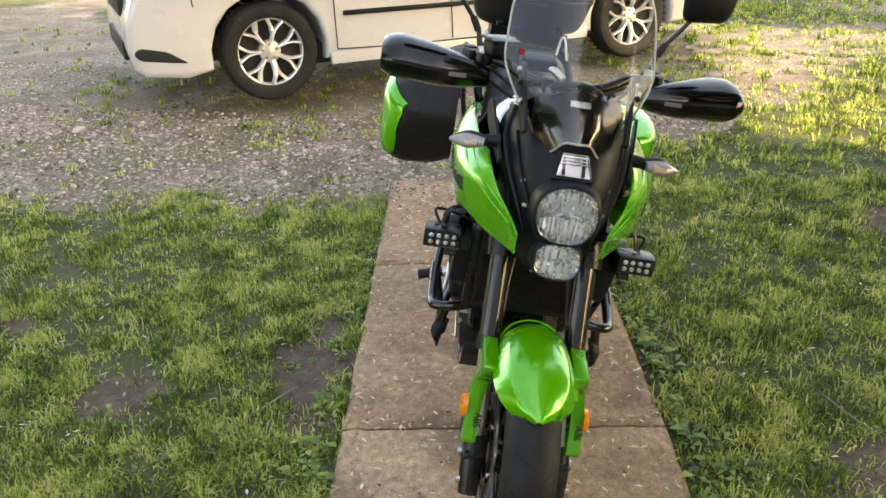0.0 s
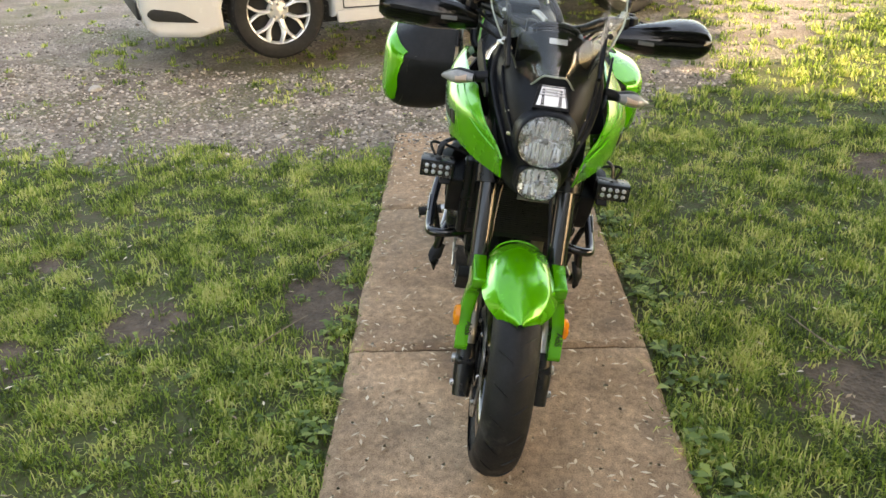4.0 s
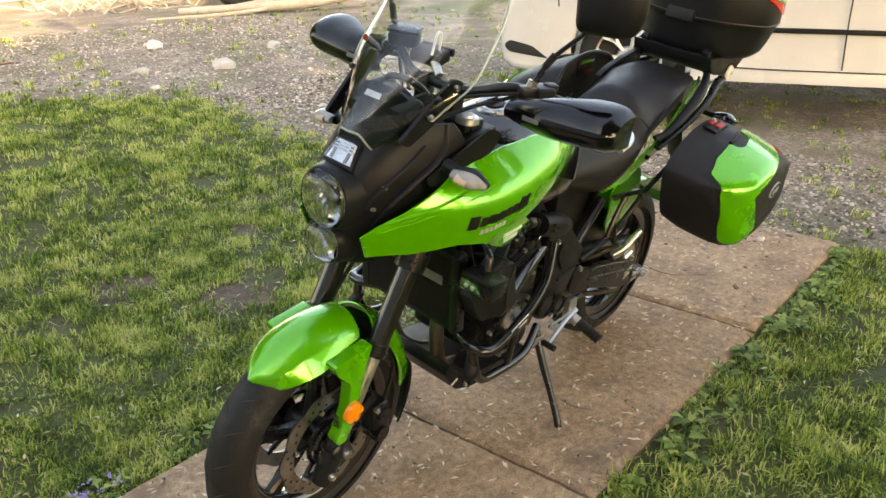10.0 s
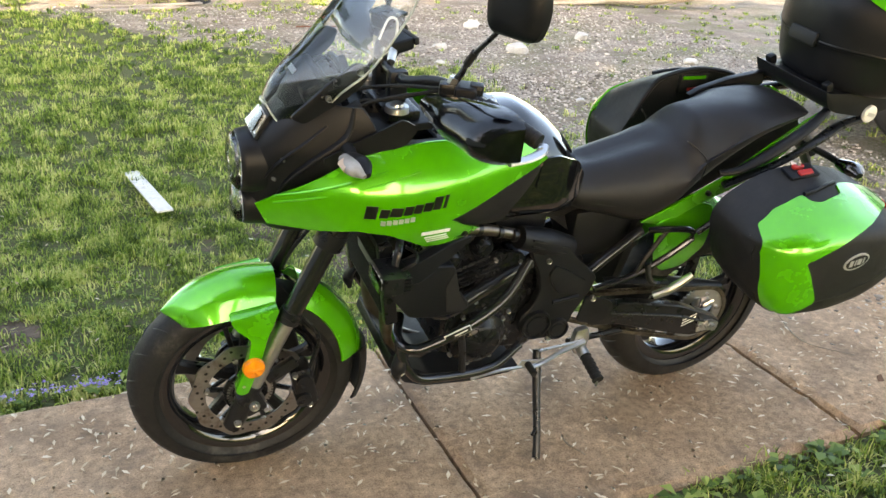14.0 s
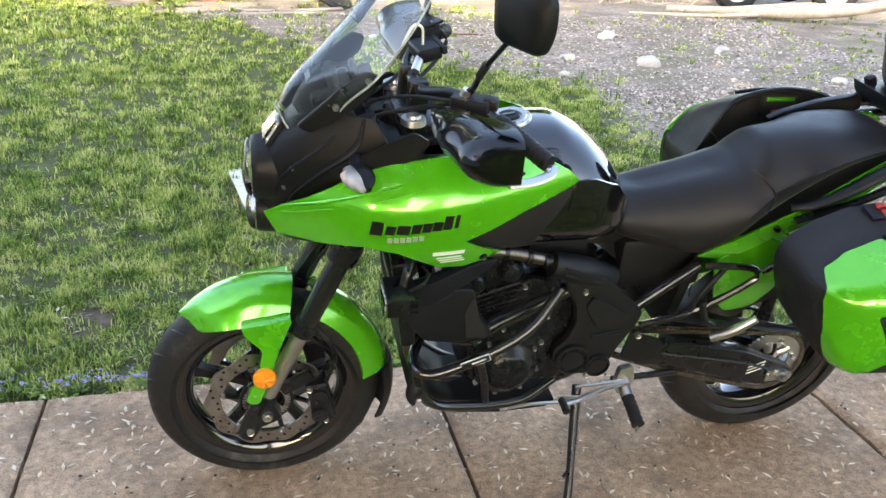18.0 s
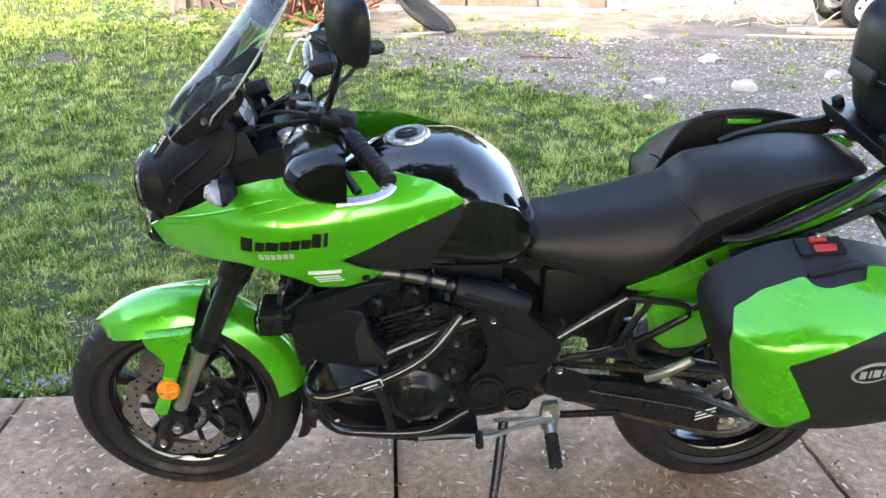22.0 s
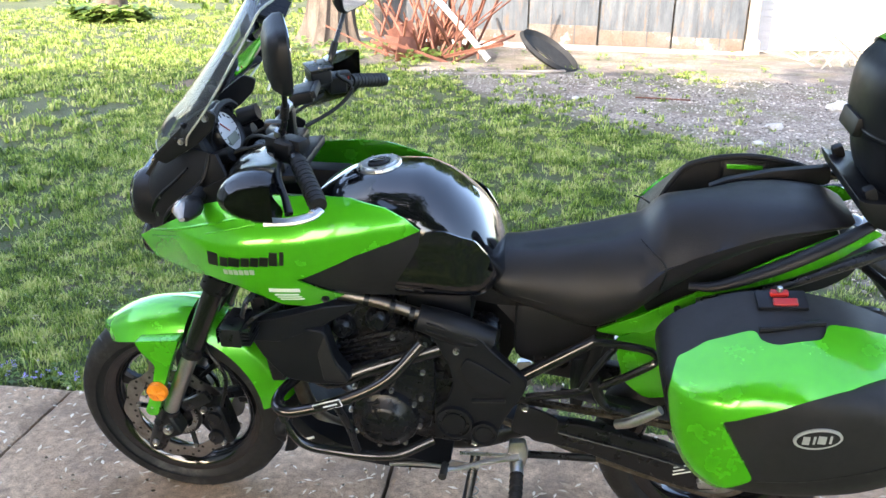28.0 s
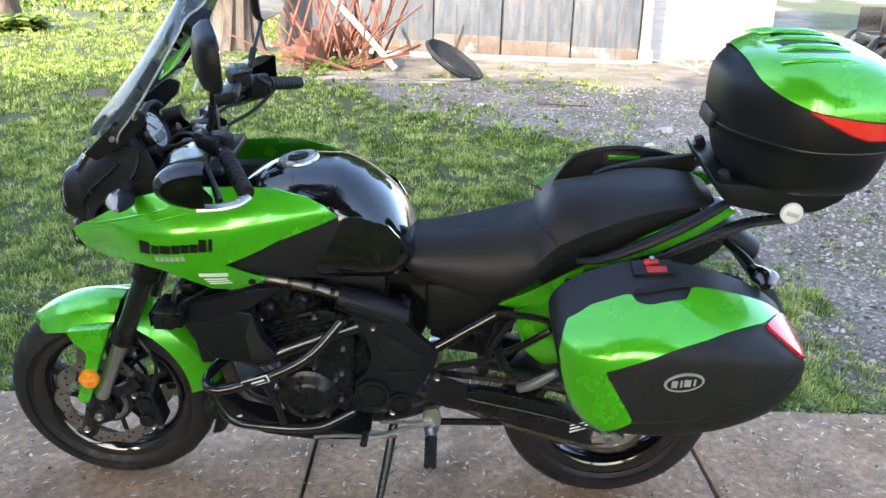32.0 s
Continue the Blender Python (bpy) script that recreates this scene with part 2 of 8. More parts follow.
def graph(pts, x):
    """The smooth height at x of a line through (x, z) points."""
    pts = sorted(pts)
    if x <= pts[0][0]:
        return pts[0][1]
    if x >= pts[-1][0]:
        return pts[-1][1]
    for k in range(len(pts) - 1):
        if x <= pts[k + 1][0]:
            break

    def slope(j):
        if j == 0 or j == len(pts) - 1:
            a, b = (0, 1) if j == 0 else (-2, -1)
            return (pts[b][1] - pts[a][1]) / (pts[b][0] - pts[a][0])
        s0 = (pts[j][1] - pts[j - 1][1]) / (pts[j][0] - pts[j - 1][0])
        s1 = (pts[j + 1][1] - pts[j][1]) / (pts[j + 1][0] - pts[j][0])
        return 0 if s0 * s1 <= 0 else 2 * s0 * s1 / (s0 + s1)

    h = pts[k + 1][0] - pts[k][0]
    u = (x - pts[k][0]) / h
    return pts[k][1] * (2 * u**3 - 3 * u**2 + 1) + slope(k) * h * (u**3 - 2 * u**2 + u) + pts[k + 1][1] * (-2 * u**3 + 3 * u**2) + slope(k + 1) * h * (u**3 - u**2)


def skin(bm, rings, closed=True, cap=True):
    """Faces between rings of points, one after the other; the ends are closed."""
    vs = [[bm.verts.new(p) for p in ring] for ring in rings]
    n = len(vs[0])
    for a, b in zip(vs, vs[1:]):
        for k in range(n if closed else n - 1):
            q = [a[k], a[(k + 1) % n], b[(k + 1) % n], b[k]]
            if len(set(q)) == 4:
                bm.faces.new(q)
    if cap and closed:
        bm.faces.new(vs[0][::-1])
        bm.faces.new(vs[-1])
    return vs


def tube(pts, r, n=None, seg=10, bm=None, flat=1.0, cap=True):
    """A bent tube of radius r (or radii along it) through pts."""
    bm = bm or bmesh.new()
    n = n or max(2, 5 * (len(pts) - 1))
    line = curve(pts, n)
    up = Vector((0.13, 0.21, 0.97))
    rings = []
    for k, p in enumerate(line):
        d = (line[min(k + 1, n)] - line[max(k - 1, 0)]).normalized()
        s = d.cross(up)
        s = s.normalized() if s.length > 1e-3 else Vector((1, 0, 0))
        w = s.cross(d)
        rr = r if not isinstance(r, (list, tuple)) else r[0] + (r[-1] - r[0]) * k / n if len(r) == 2 else graph([(i / (len(r) - 1), q) for i, q in enumerate(r)], k / n)
        rings.append([p + rr * (math.cos(2 * math.pi * j / seg) * s + flat * math.sin(2 * math.pi * j / seg) * w) for j in range(seg)])
    skin(bm, rings, True, cap)
    return bm


def rod(a, b, r, seg=12, bm=None):
    return tube([a, b], r, 1, seg, bm)


def lathe(profile, axis="y", seg=48, bm=None, at=(0, 0, 0), full=True):
    """A turned body: profile of (radius, height along the axis)."""
    bm = bm or bmesh.new()
    o = Vector(at)
    rings = []
    for k in range(seg):
        a = 2 * math.pi * k / seg
        c, s = math.cos(a), math.sin(a)
        ring = []
        for r, h in profile:
            p = {"y": (r * c, h, r * s), "z": (r * c, r * s, h), "x": (h, r * c, r * s)}[axis]
            ring.append(o + Vector(p))
        rings.append(ring)
    vs = [[bm.verts.new(p) for p in ring] for ring in rings]
    m = len(profile)
    for k in range(seg):
        a, b = vs[k], vs[(k + 1) % seg]
        for j in range(m if full else m - 1):
            bm.faces.new([a[j], a[(j + 1) % m], b[(j + 1) % m], b[j]])
    return bm


def bevelled(bm, width=0.004, seg=2, angle=30):
    es = [e for e in bm.edges if len(e.link_faces) == 2 and e.calc_face_angle(0) > radians(angle)]
    if es:
        bmesh.ops.bevel(bm, geom=es, offset=width, segments=seg, profile=0.6, affect="EDGES", clamp_overlap=True)
    return bm


def box(sx, sy, sz, at=(0, 0, 0), turn=(0, 0, 0), bevel=0.004, seg=2, bm=None, taper=1.0):
    b = bmesh.new()
    bmesh.ops.create_cube(b, size=1.0)
    for v in b.verts:
        k = taper if v.co.z > 0 else 1.0
        v.co = Vector((v.co.x * sx * k, v.co.y * sy * k, v.co.z * sz))
    if bevel:
        bevelled(b, bevel, seg)
    b.transform(pose(*at, *turn))
    if bm is None:
        return b
    me = bpy.data.meshes.new("t")
    b.to_mesh(me)
    b.free()
    bm.from_mesh(me)
    bpy.data.meshes.remove(me)
    return bm


def rounded(pts, r, n=4):
    """A closed outline of 2D points with its corners rounded."""
    out = []
    m = len(pts)
    for k in range(m):
        p, a, b = Vector(pts[k]), Vector(pts[k - 1]), Vector(pts[(k + 1) % m])
        u, w = (a - p), (b - p)
        d = min(r, u.length * 0.45, w.length * 0.45)
        p0, p1 = p + u.normalized() * d, p + w.normalized() * d
        for j in range(n + 1):
            s = j / n
            out.append(p0 * (1 - s) ** 2 + p * 2 * s * (1 - s) + p1 * s * s)
    return out


def plate(outline, y0, y1, bevel=0.003, seg=2, round_r=0.0, bm=None, lift=None):
    """A flat piece cut to an outline in (x, z), from y0 to y1. lift(x, z) shifts it along y."""
    pts = rounded(outline, round_r) if round_r else [Vector(p) for p in outline]
    b = bm or bmesh.new()
    f = lift or (lambda x, z: 0.0)
    lo = [b.verts.new((p.x, y0 + f(p.x, p.y), p.y)) for p in pts]
    hi = [b.verts.new((p.x, y1 + f(p.x, p.y), p.y)) for p in pts]
    n = len(pts)
    b.faces.new(lo)
    top = b.faces.new(hi[::-1])
    for k in range(n):
        b.faces.new([lo[k], hi[k], hi[(k + 1) % n], lo[(k + 1) % n]])
    if bevel and bm is None:
        bmesh.ops.recalc_face_normals(b, faces=b.faces)
        bevelled(b, bevel, seg, 40)
    return b


def sheet(top, bot, yfun, thick=0.004, nx=28, nz=12, x0=None, x1=None, flip=1):
    """A curved panel between two lines top and bot of (x, z), standing at y = yfun(x, v), v from 0 (bottom) to 1 (top)."""
    bm = bmesh.new()
    x0 = max(min(p[0] for p in top), min(p[0] for p in bot)) if x0 is None else x0
    x1 = min(max(p[0] for p in top), max(p[0] for p in bot)) if x1 is None else x1
    grid = {}
    for side in (0, 1):
        for i in range(nx + 1):
            x = x0 + (x1 - x0) * i / nx
            a, b = graph(bot, x), graph(top, x)
            for j in range(nz + 1):
                v = j / nz
                grid[side, i, j] = bm.verts.new((x, flip * (yfun(x, v) - thick * side), a + (b - a) * v))
    for side in (0, 1):
        for i in range(nx):
            for j in range(nz):
                bm.faces.new([grid[side, i, j], grid[side, i + 1, j], grid[side, i + 1, j + 1], grid[side, i, j + 1]])
    for i in range(nx):
        for j in (0, nz):
            bm.faces.new([grid[0, i, j], grid[0, i + 1, j], grid[1, i + 1, j], grid[1, i, j]])
    for j in range(nz):
        for i in (0, nx):
            bm.faces.new([grid[0, i, j], grid[0, i, j + 1], grid[1, i, j + 1], grid[1, i, j]])
    return bm


def mirrored(bm):
    b = bm.copy()
    for v in b.verts:
        v.co.y = -v.co.y
    bmesh.ops.reverse_faces(b, faces=b.faces)
    return b


def lettering(name, text, m, size, depth, material, parent, label="", bold=0.0, sx=1.0, shear=0.0):
    """Words in Blender's own font, as a mesh; m places its baseline and centre."""
    c = bpy.data.curves.new("t", "FONT")
    c.body, c.size, c.extrude, c.align_x, c.offset, c.shear = text, size, depth, "CENTER", bold, shear
    c.resolution_u = 3
    o = bpy.data.objects.new("t", c)
    me = o.to_mesh().copy()
    bpy.data.objects.remove(o)
    me.transform(m @ Matrix.Diagonal((sx, 1, 1, 1)))
    me.name = name
    me.materials.append(material)
    ob = new(name, me)
    ob.parent = parent
    if label:
        ob["label"] = label
    return ob


# ---- ground ----
O, U, N = Vector((0.885, 0.04, 0)), Vector((0.9972, 0.075, 0)), Vector((-0.075, 0.9972, 0))  # the walkway: a joint's middle, along, across
GRAVEL_EDGE = [(-60, 5.0), (-9.6, 5.0), (-8.6, 3.9), (-8.0, 2.8), (-6.3, 1.4), (-5.2, 0.3), (-4.3, -0.75), (-2.7, -1.0), (-1.9, -1.1), (-1.2, -0.85), (-0.6, -0.95), (0.5, -1.6), (1.1, -2.3), (2.1, -3.3), (3.3, -4.6), (8.0, -9.0), (60, -60)]


def smooth(a, b, x):
    u = min(max((x - a) / (b - a), 0.0), 1.0)
    return u * u * (3 - 2 * u)


def n2(x, y, s, seed=0.0):
    return noise.noise(Vector((x * s + seed, y * s - seed * 0.7, seed * 1.3)))


def walk_uv(x, y):
    d = Vector((x, y, 0)) - O
    return d.dot(U), d.dot(N)


def off_walk(x, y):
    """How far a place lies from the walkway's edge (negative on it)."""
    u, v = walk_uv(x, y)
    a, b = abs(v) - 0.508, max(-2.42 - u, u - 3.7)
    return math.hypot(max(a, 0), max(b, 0)) if a > 0 or b > 0 else max(a, b)


def ground_z(x, y):
    d = off_walk(x, y)
    z = -0.028 + 0.15 * smooth(0.8, 5.0, d) + 0.012 * n2(x, y, 1.1, 3) * smooth(0.0, 0.4, d) + 0.05 * n2(x, y, 0.2, 7) * smooth(3, 8, d)
    if d < 0.0:
        z -= 0.05 * smooth(0.0, 0.06, -d)
    return z + 0.6 * smooth(20, 60, math.hypot(x, y)) * (1 + n2(x, y, 0.02, 5))


def gravel_at(x, y):
    """1 on gravel, 0 on lawn."""
    e = graph(GRAVEL_EDGE, y) + 0.42 * n2(x, y, 0.9, 11) + 0.30 * n2(x, y, 2.7, 12) + 0.16 * n2(x, y, 7.0, 13)
    g = smooth(0.40, -0.55, x - e)
    g *= 1 - 0.75 * smooth(-5.0, -7.5, x) * smooth(0.1, 0.3, n2(x, y, 0.6, 15) + 0.3)
    return g


BARE = [(0.45, -0.66, 0.16, 0.34), (0.75, -0.60, 0.10, 0.16), (-0.9, 1.94, 0.2, 0.3), (1.08, 1.2, 0.22, 0.26), (0.4, 1.7, 0.12, 0.2), (2.1, -0.9, 0.2, 0.1), (0.3, -1.9, 0.12, 0.12), (4.6, -6.3, 0.5, 0.35), (1.1, -1.7, 0.15, 0.2), (0.75, -1.25, 0.16, 0.18)]


def bare_at(x, y):
    b = 0.0
    for bx, by, ry, rx in BARE:
        r = math.hypot((x - bx) / rx, (y - by) / ry) + 0.6 * n2(x, y, 9, 21) + 0.3 * n2(x, y, 4, 22)
        b = max(b, smooth(1.15, 0.6, r))
    b = max(b, 0.9 * smooth(-8.6, -9.6, y + 0.5 * n2(x, y, 0.8, 31)) * smooth(3.4, 2.4, x) * smooth(-14, -13, y))
    return max(b, 0.40 * smooth(0.32, 0.5, n2(x, y, 1.4, 41)) * smooth(0, 0.4, off_walk(x, y)))


def ground_material():
    m = bpy.data.materials.new("lawn_and_gravel")
    m.use_nodes = True
    t = m.node_tree
    p = t.nodes["Principled BSDF"]
    co = t.nodes.new("ShaderNodeTexCoord").outputs["Object"]

    def tex(s, d=6.0):
        n = t.nodes.new("ShaderNodeTexNoise")
        n.inputs["Scale"].default_value, n.inputs["Detail"].default_value, n.inputs["Roughness"].default_value = s, d, 0.65
        t.links.new(co, n.inputs["Vector"])
        return n.outputs["Fac"]

    def rng(f, lo, hi, a=0.0, b=1.0):
        r = t.nodes.new("ShaderNodeMapRange")
        for k, v in zip(("From Min", "From Max", "To Min", "To Max"), (lo, hi, a, b)):
            r.inputs[k].default_value = v
        t.links.new(f, r.inputs["Value"])
        return r.outputs[0]

    def mix(f, a, b):
        x = t.nodes.new("ShaderNodeMix")
        x.data_type = "RGBA"
        t.links.new(f, x.inputs["Factor"])
        for k, c in (("A", a), ("B", b)):
            s = [q for q in x.inputs if q.name == k and q.type == "RGBA"][0]
            if isinstance(c, tuple):
                s.default_value = (*c, 1)
            else:
                t.links.new(c, s)
        return [q for q in x.outputs if q.type == "RGBA"][0]

    def attr(n):
        a = t.nodes.new("ShaderNodeAttribute")
        a.attribute_name = n
        return a.outputs["Fac"]

    def add(a, b):
        q = t.nodes.new("ShaderNodeMath")
        q.operation = "ADD"
        t.links.new(a, q.inputs[0])
        t.links.new(b, q.inputs[1])
        return q.outputs[0]

    lawn = mix(rng(tex(0.9), 0.35, 0.65), (0.045, 0.065, 0.016), (0.095, 0.115, 0.030))
    lawn = mix(rng(tex(35), 0.46, 0.68), lawn, (0.085, 0.066, 0.038))
    soil = mix(rng(tex(14), 0.35, 0.65), (0.070, 0.050, 0.034), (0.17, 0.120, 0.085))
    vor = t.nodes.new("ShaderNodeTexVoronoi")
    vor.inputs["Scale"].default_value = 55
    t.links.new(co, vor.inputs["Vector"])
    stone = mix(vor.outputs["Color"], (0.085, 0.067, 0.052), (0.47, 0.40, 0.33))
    stone = mix(rng(tex(2.2), 0.44, 0.60), stone, mix(rng(tex(70), 0.4, 0.6), (0.10, 0.078, 0.060), (0.26, 0.205, 0.160)))
    stone = mix(rng(tex(18), 0.52, 0.72), stone, (0.17, 0.14, 0.115))
    stone = mix(rng(tex(1.3), 0.46, 0.60), stone, mix(rng(tex(50), 0.4, 0.6), stone, (0.115, 0.120, 0.045)))
    jag = rng(tex(9), 0.3, 0.7, -0.3, 0.3)
    col = mix(rng(add(attr("bare"), jag), 0.4, 0.6), lawn, soil)
    col = mix(rng(add(attr("gravel"), jag), 0.4, 0.6), col, stone)
    t.links.new(col, p.inputs["Base Color"])
    p.inputs["Roughness"].default_value = 0.85
    b = t.nodes.new("ShaderNodeBump")
    b.inputs["Strength"].default_value, b.inputs["Distance"].default_value = 0.7, 0.02
    t.links.new(add(tex(60), vor.outputs["Distance"]), b.inputs["Height"])
    t.links.new(b.outputs[0], p.inputs["Normal"])
    return m


def lines(centre, near, step, far):
    """Grid lines: even near the centre, then ever wider apart."""
    out = list(np.arange(centre - near, centre + near + 1e-6, step))
    s = step
    a, b = out[0], out[-1]
    while b - centre < far:
        s *= 1.14
        a, b = a - s, b + s
        out = [a] + out + [b]
    return out


def build_ground():
    xs, ys = lines(0.6, 3.4, 0.06, 900), lines(-1.6, 4.2, 0.06, 900)
    nx, ny = len(xs), len(ys)
    verts = [(x, y, ground_z(x, y)) for x in xs for y in ys]
    faces = [(i * ny + j, (i + 1) * ny + j, (i + 1) * ny + j + 1, i * ny + j + 1) for i in range(nx - 1) for j in range(ny - 1)]
    me = bpy.data.meshes.new("ground")
    me.from_pydata(verts, [], faces)
    for key, f in (("gravel", gravel_at), ("bare", bare_at)):
        a = me.attributes.new(key, "FLOAT", "POINT")
        a.data.foreach_set("value", [f(x, y) for x, y, z in verts])
    me.shade_smooth()
    me.materials.append(ground_material())
    tagged(new("ground", me), "uneven lawn running into a grey gravel driveway", "ground", kind="structure")


build_ground()

CONCRETE = surface("weathered_concrete", (0.315, 0.204, 0.124), (0.46, 0.312, 0.198), 2.6, 0.72, 0.9, bump=0.7, bump_scale=120, fine=0.34, spread=0.06, stain=(0.15, 0.100, 0.066), stain_scale=3.2, stain_amount=0.5, grit=0.30, grit_scale=230)


def build_walkway():
    root = empty("pavement", Matrix(), "weathered brown concrete walkway with tooled edges and litter of seeds", "walkway", kind="structure")
    for u0, u1 in ((-2.42, -1.25), (-1.25, 0.0), (0.0, 1.21), (1.21, 2.45), (2.45, 3.7)):
        bm = bmesh.new()
        nu, nv = 64, 54
        rows = []
        tilt, lift = random.uniform(-0.002, 0.002), random.uniform(-0.003, 0.003)
        for i in range(nu + 1):
            row = []
            for j in range(nv + 1):
                u, v = u0 + 0.006 + (u1 - u0 - 0.012) * i / nu, -0.508 + 1.016 * j / nv
                e = min(0.508 - abs(v), u - u0, u1 - u)
                w = 0.005 * n2(u, v, 9, 50) * smooth(0.1, 0, e)
                z = lift + tilt * v + 0.0022 * n2(u, v, 4, 51) + 0.0009 * n2(u, v, 22, 52) - 0.016 * smooth(0.022, 0.0, e + 0.007 * n2(u, v, 14, 53))
                d = 0.508 - abs(v)
                z -= 0.003 * smooth(0.010, 0.0, abs(d - 0.075))
                p = O + U * u + N * (v + (w if j in (0, nv) else 0))
                row.append(bm.verts.new((p.x, p.y, z)))
            rows.append(row)
        for i in range(nu):
            for j in range(nv):
                bm.faces.new([rows[i][j], rows[i + 1][j], rows[i + 1][j + 1], rows[i][j + 1]])
        rim = [rows[i][0] for i in range(nu + 1)] + [rows[nu][j] for j in range(1, nv + 1)] + [rows[i][nv] for i in range(nu - 1, -1, -1)] + [rows[0][j] for j in range(nv - 1, 0, -1)]
        low = [bm.verts.new((q.co.x, q.co.y, -0.1)) for q in rim]
        for k in range(len(rim)):
            bm.faces.new([rim[k], rim[(k + 1) % len(rim)], low[(k + 1) % len(rim)], low[k]])
        bm.faces.new(low)
        part("slab", bm, CONCRETE, root)


build_walkway()

# plain unseen wall, added to close the walkway's end and shape the bike's reflections
ADDED_WALL = surface("pale_added_wall", (0.42, 0.41, 0.39), (0.47, 0.46, 0.44), 1.2, 0.6, 0.75, fine=0.1, stretch=(1, 1, 6))
wall = part("house_wall", box(0.2, 9.6, 3.1, (5.75, 2.7, 1.45), (0, 0, 0), 0.01), ADDED_WALL)
tagged(wall, "plain pale unseen wall added past the walkway to shape reflections", "wall", kind="structure")


# ---- motorcycle; x ahead, y to its left, z up from the rear tyre's foot, leaning on its side stand ----
bike = empty("motorcycle", pose(0.010, -0.049, 0, -9.4, 0, 3.1), "lime green touring motorcycle with hard cases leaning on its side stand", "motorcycle")


def shell(outline, yfun, thick=0.004, step=0.02, round_r=0.0, flip=1):
    """A curved panel cut to an outline in (x, z), standing at y = yfun(x, z)."""
    pts = rounded(outline, round_r) if round_r else [Vector(p) for p in outline]
    rim = []
    for k, p in enumerate(pts):
        q = pts[(k + 1) % len(pts)]
        n = max(1, int((q - p).length / step + 0.5))
        rim += [p.lerp(q, j / n) for j in range(n)]
    m = len(rim)
    xs, zs = [p.x for p in rim], [p.y for p in rim]
    fill = []
    for i in range(1, int((max(xs) - min(xs)) / step) + 1):
        for j in range(1, int((max(zs) - min(zs)) / step) + 1):
            x, z = min(xs) + i * step + 0.13 * step * (j % 2), min(zs) + j * step
            inside = False
            for a, b in zip(pts, pts[1:] + pts[:1]):
                if (a.y > z) != (b.y > z) and x < a.x + (z - a.y) * (b.x - a.x) / (b.y - a.y):
                    inside = not inside
            if inside and edge_gap(pts, x, z) > 0.45 * step:
                fill.append(Vector((x, z)))
    co, _, tri = geometry.delaunay_2d_cdt(rim + fill, [(k, (k + 1) % m) for k in range(m)], [], 1, 1e-6)[:3]
    bm = bmesh.new()
    top = [bm.verts.new((p.x, flip * yfun(p.x, p.y), p.y)) for p in co]
    low = [bm.verts.new((p.x, flip * (yfun(p.x, p.y) - thick), p.y)) for p in co]
    count = collections.Counter()
    for f in tri:
        bm.faces.new([top[k] for k in f])
        bm.faces.new([low[k] for k in reversed(f)])
        for k in range(3):
            count[tuple(sorted((f[k], f[k - 1])))] += 1
    for (a, b), n in count.items():
        if n == 1:
            bm.faces.new([top[a], top[b], low[b], low[a]])
    for v in [v for v in bm.verts if not v.link_faces]:
        bm.verts.remove(v)
    return bm


def closed_line(pts, n):
    """n points along a smooth closed line through pts."""
    pts = [Vector(p) for p in pts]
    out = []
    for k in range(n):
        s = k * len(pts) / n
        i, u = int(s), s - int(s)
        a, b, c, d = (pts[(i + j) % len(pts)] for j in (-1, 0, 1, 2))
        out.append(0.5 * ((2 * b) + (c - a) * u + (2 * a - 5 * b + 4 * c - d) * u * u + (3 * b - a - 3 * c + d) * u**3))
    return out


def edge_gap(outline, x, z):
    """Distance from (x, z) to the nearest edge of an outline."""
    p = Vector((x, z))
    best = 9.0
    for k in range(len(outline)):
        a, b = Vector(outline[k - 1]), Vector(outline[k])
        u = b - a
        s = min(max((p - a).dot(u) / u.length_squared, 0), 1)
        best = min(best, (a + u * s - p).length)
    return best


def oval_ring(cx, cy, z, hx, hy, n=40, power=2.6):
    out = []
    for k in range(n):
        a = 2 * math.pi * k / n
        c, s = math.cos(a), math.sin(a)
        out.append(Vector((cx + hx * math.copysign(abs(c) ** (2 / power), c), cy + hy * math.copysign(abs(s) ** (2 / power), s), z)))
    return out


def bolt(parent, x, y, z, r=0.008, material=None, side=1):
    bm = lathe([(0.0001, 0.006), (r * 0.5, 0.006), (r * 0.55, 0.003), (r * 0.9, 0.005), (r, 0.0), (r, -0.006), (0.0001, -0.006)], "y", 10, full=False)
    bm.transform(Matrix.Translation((x, y, z)) @ Matrix.Diagonal((1, side, 1, 1)))
    return part("bolt", bm, material or STEEL, parent)


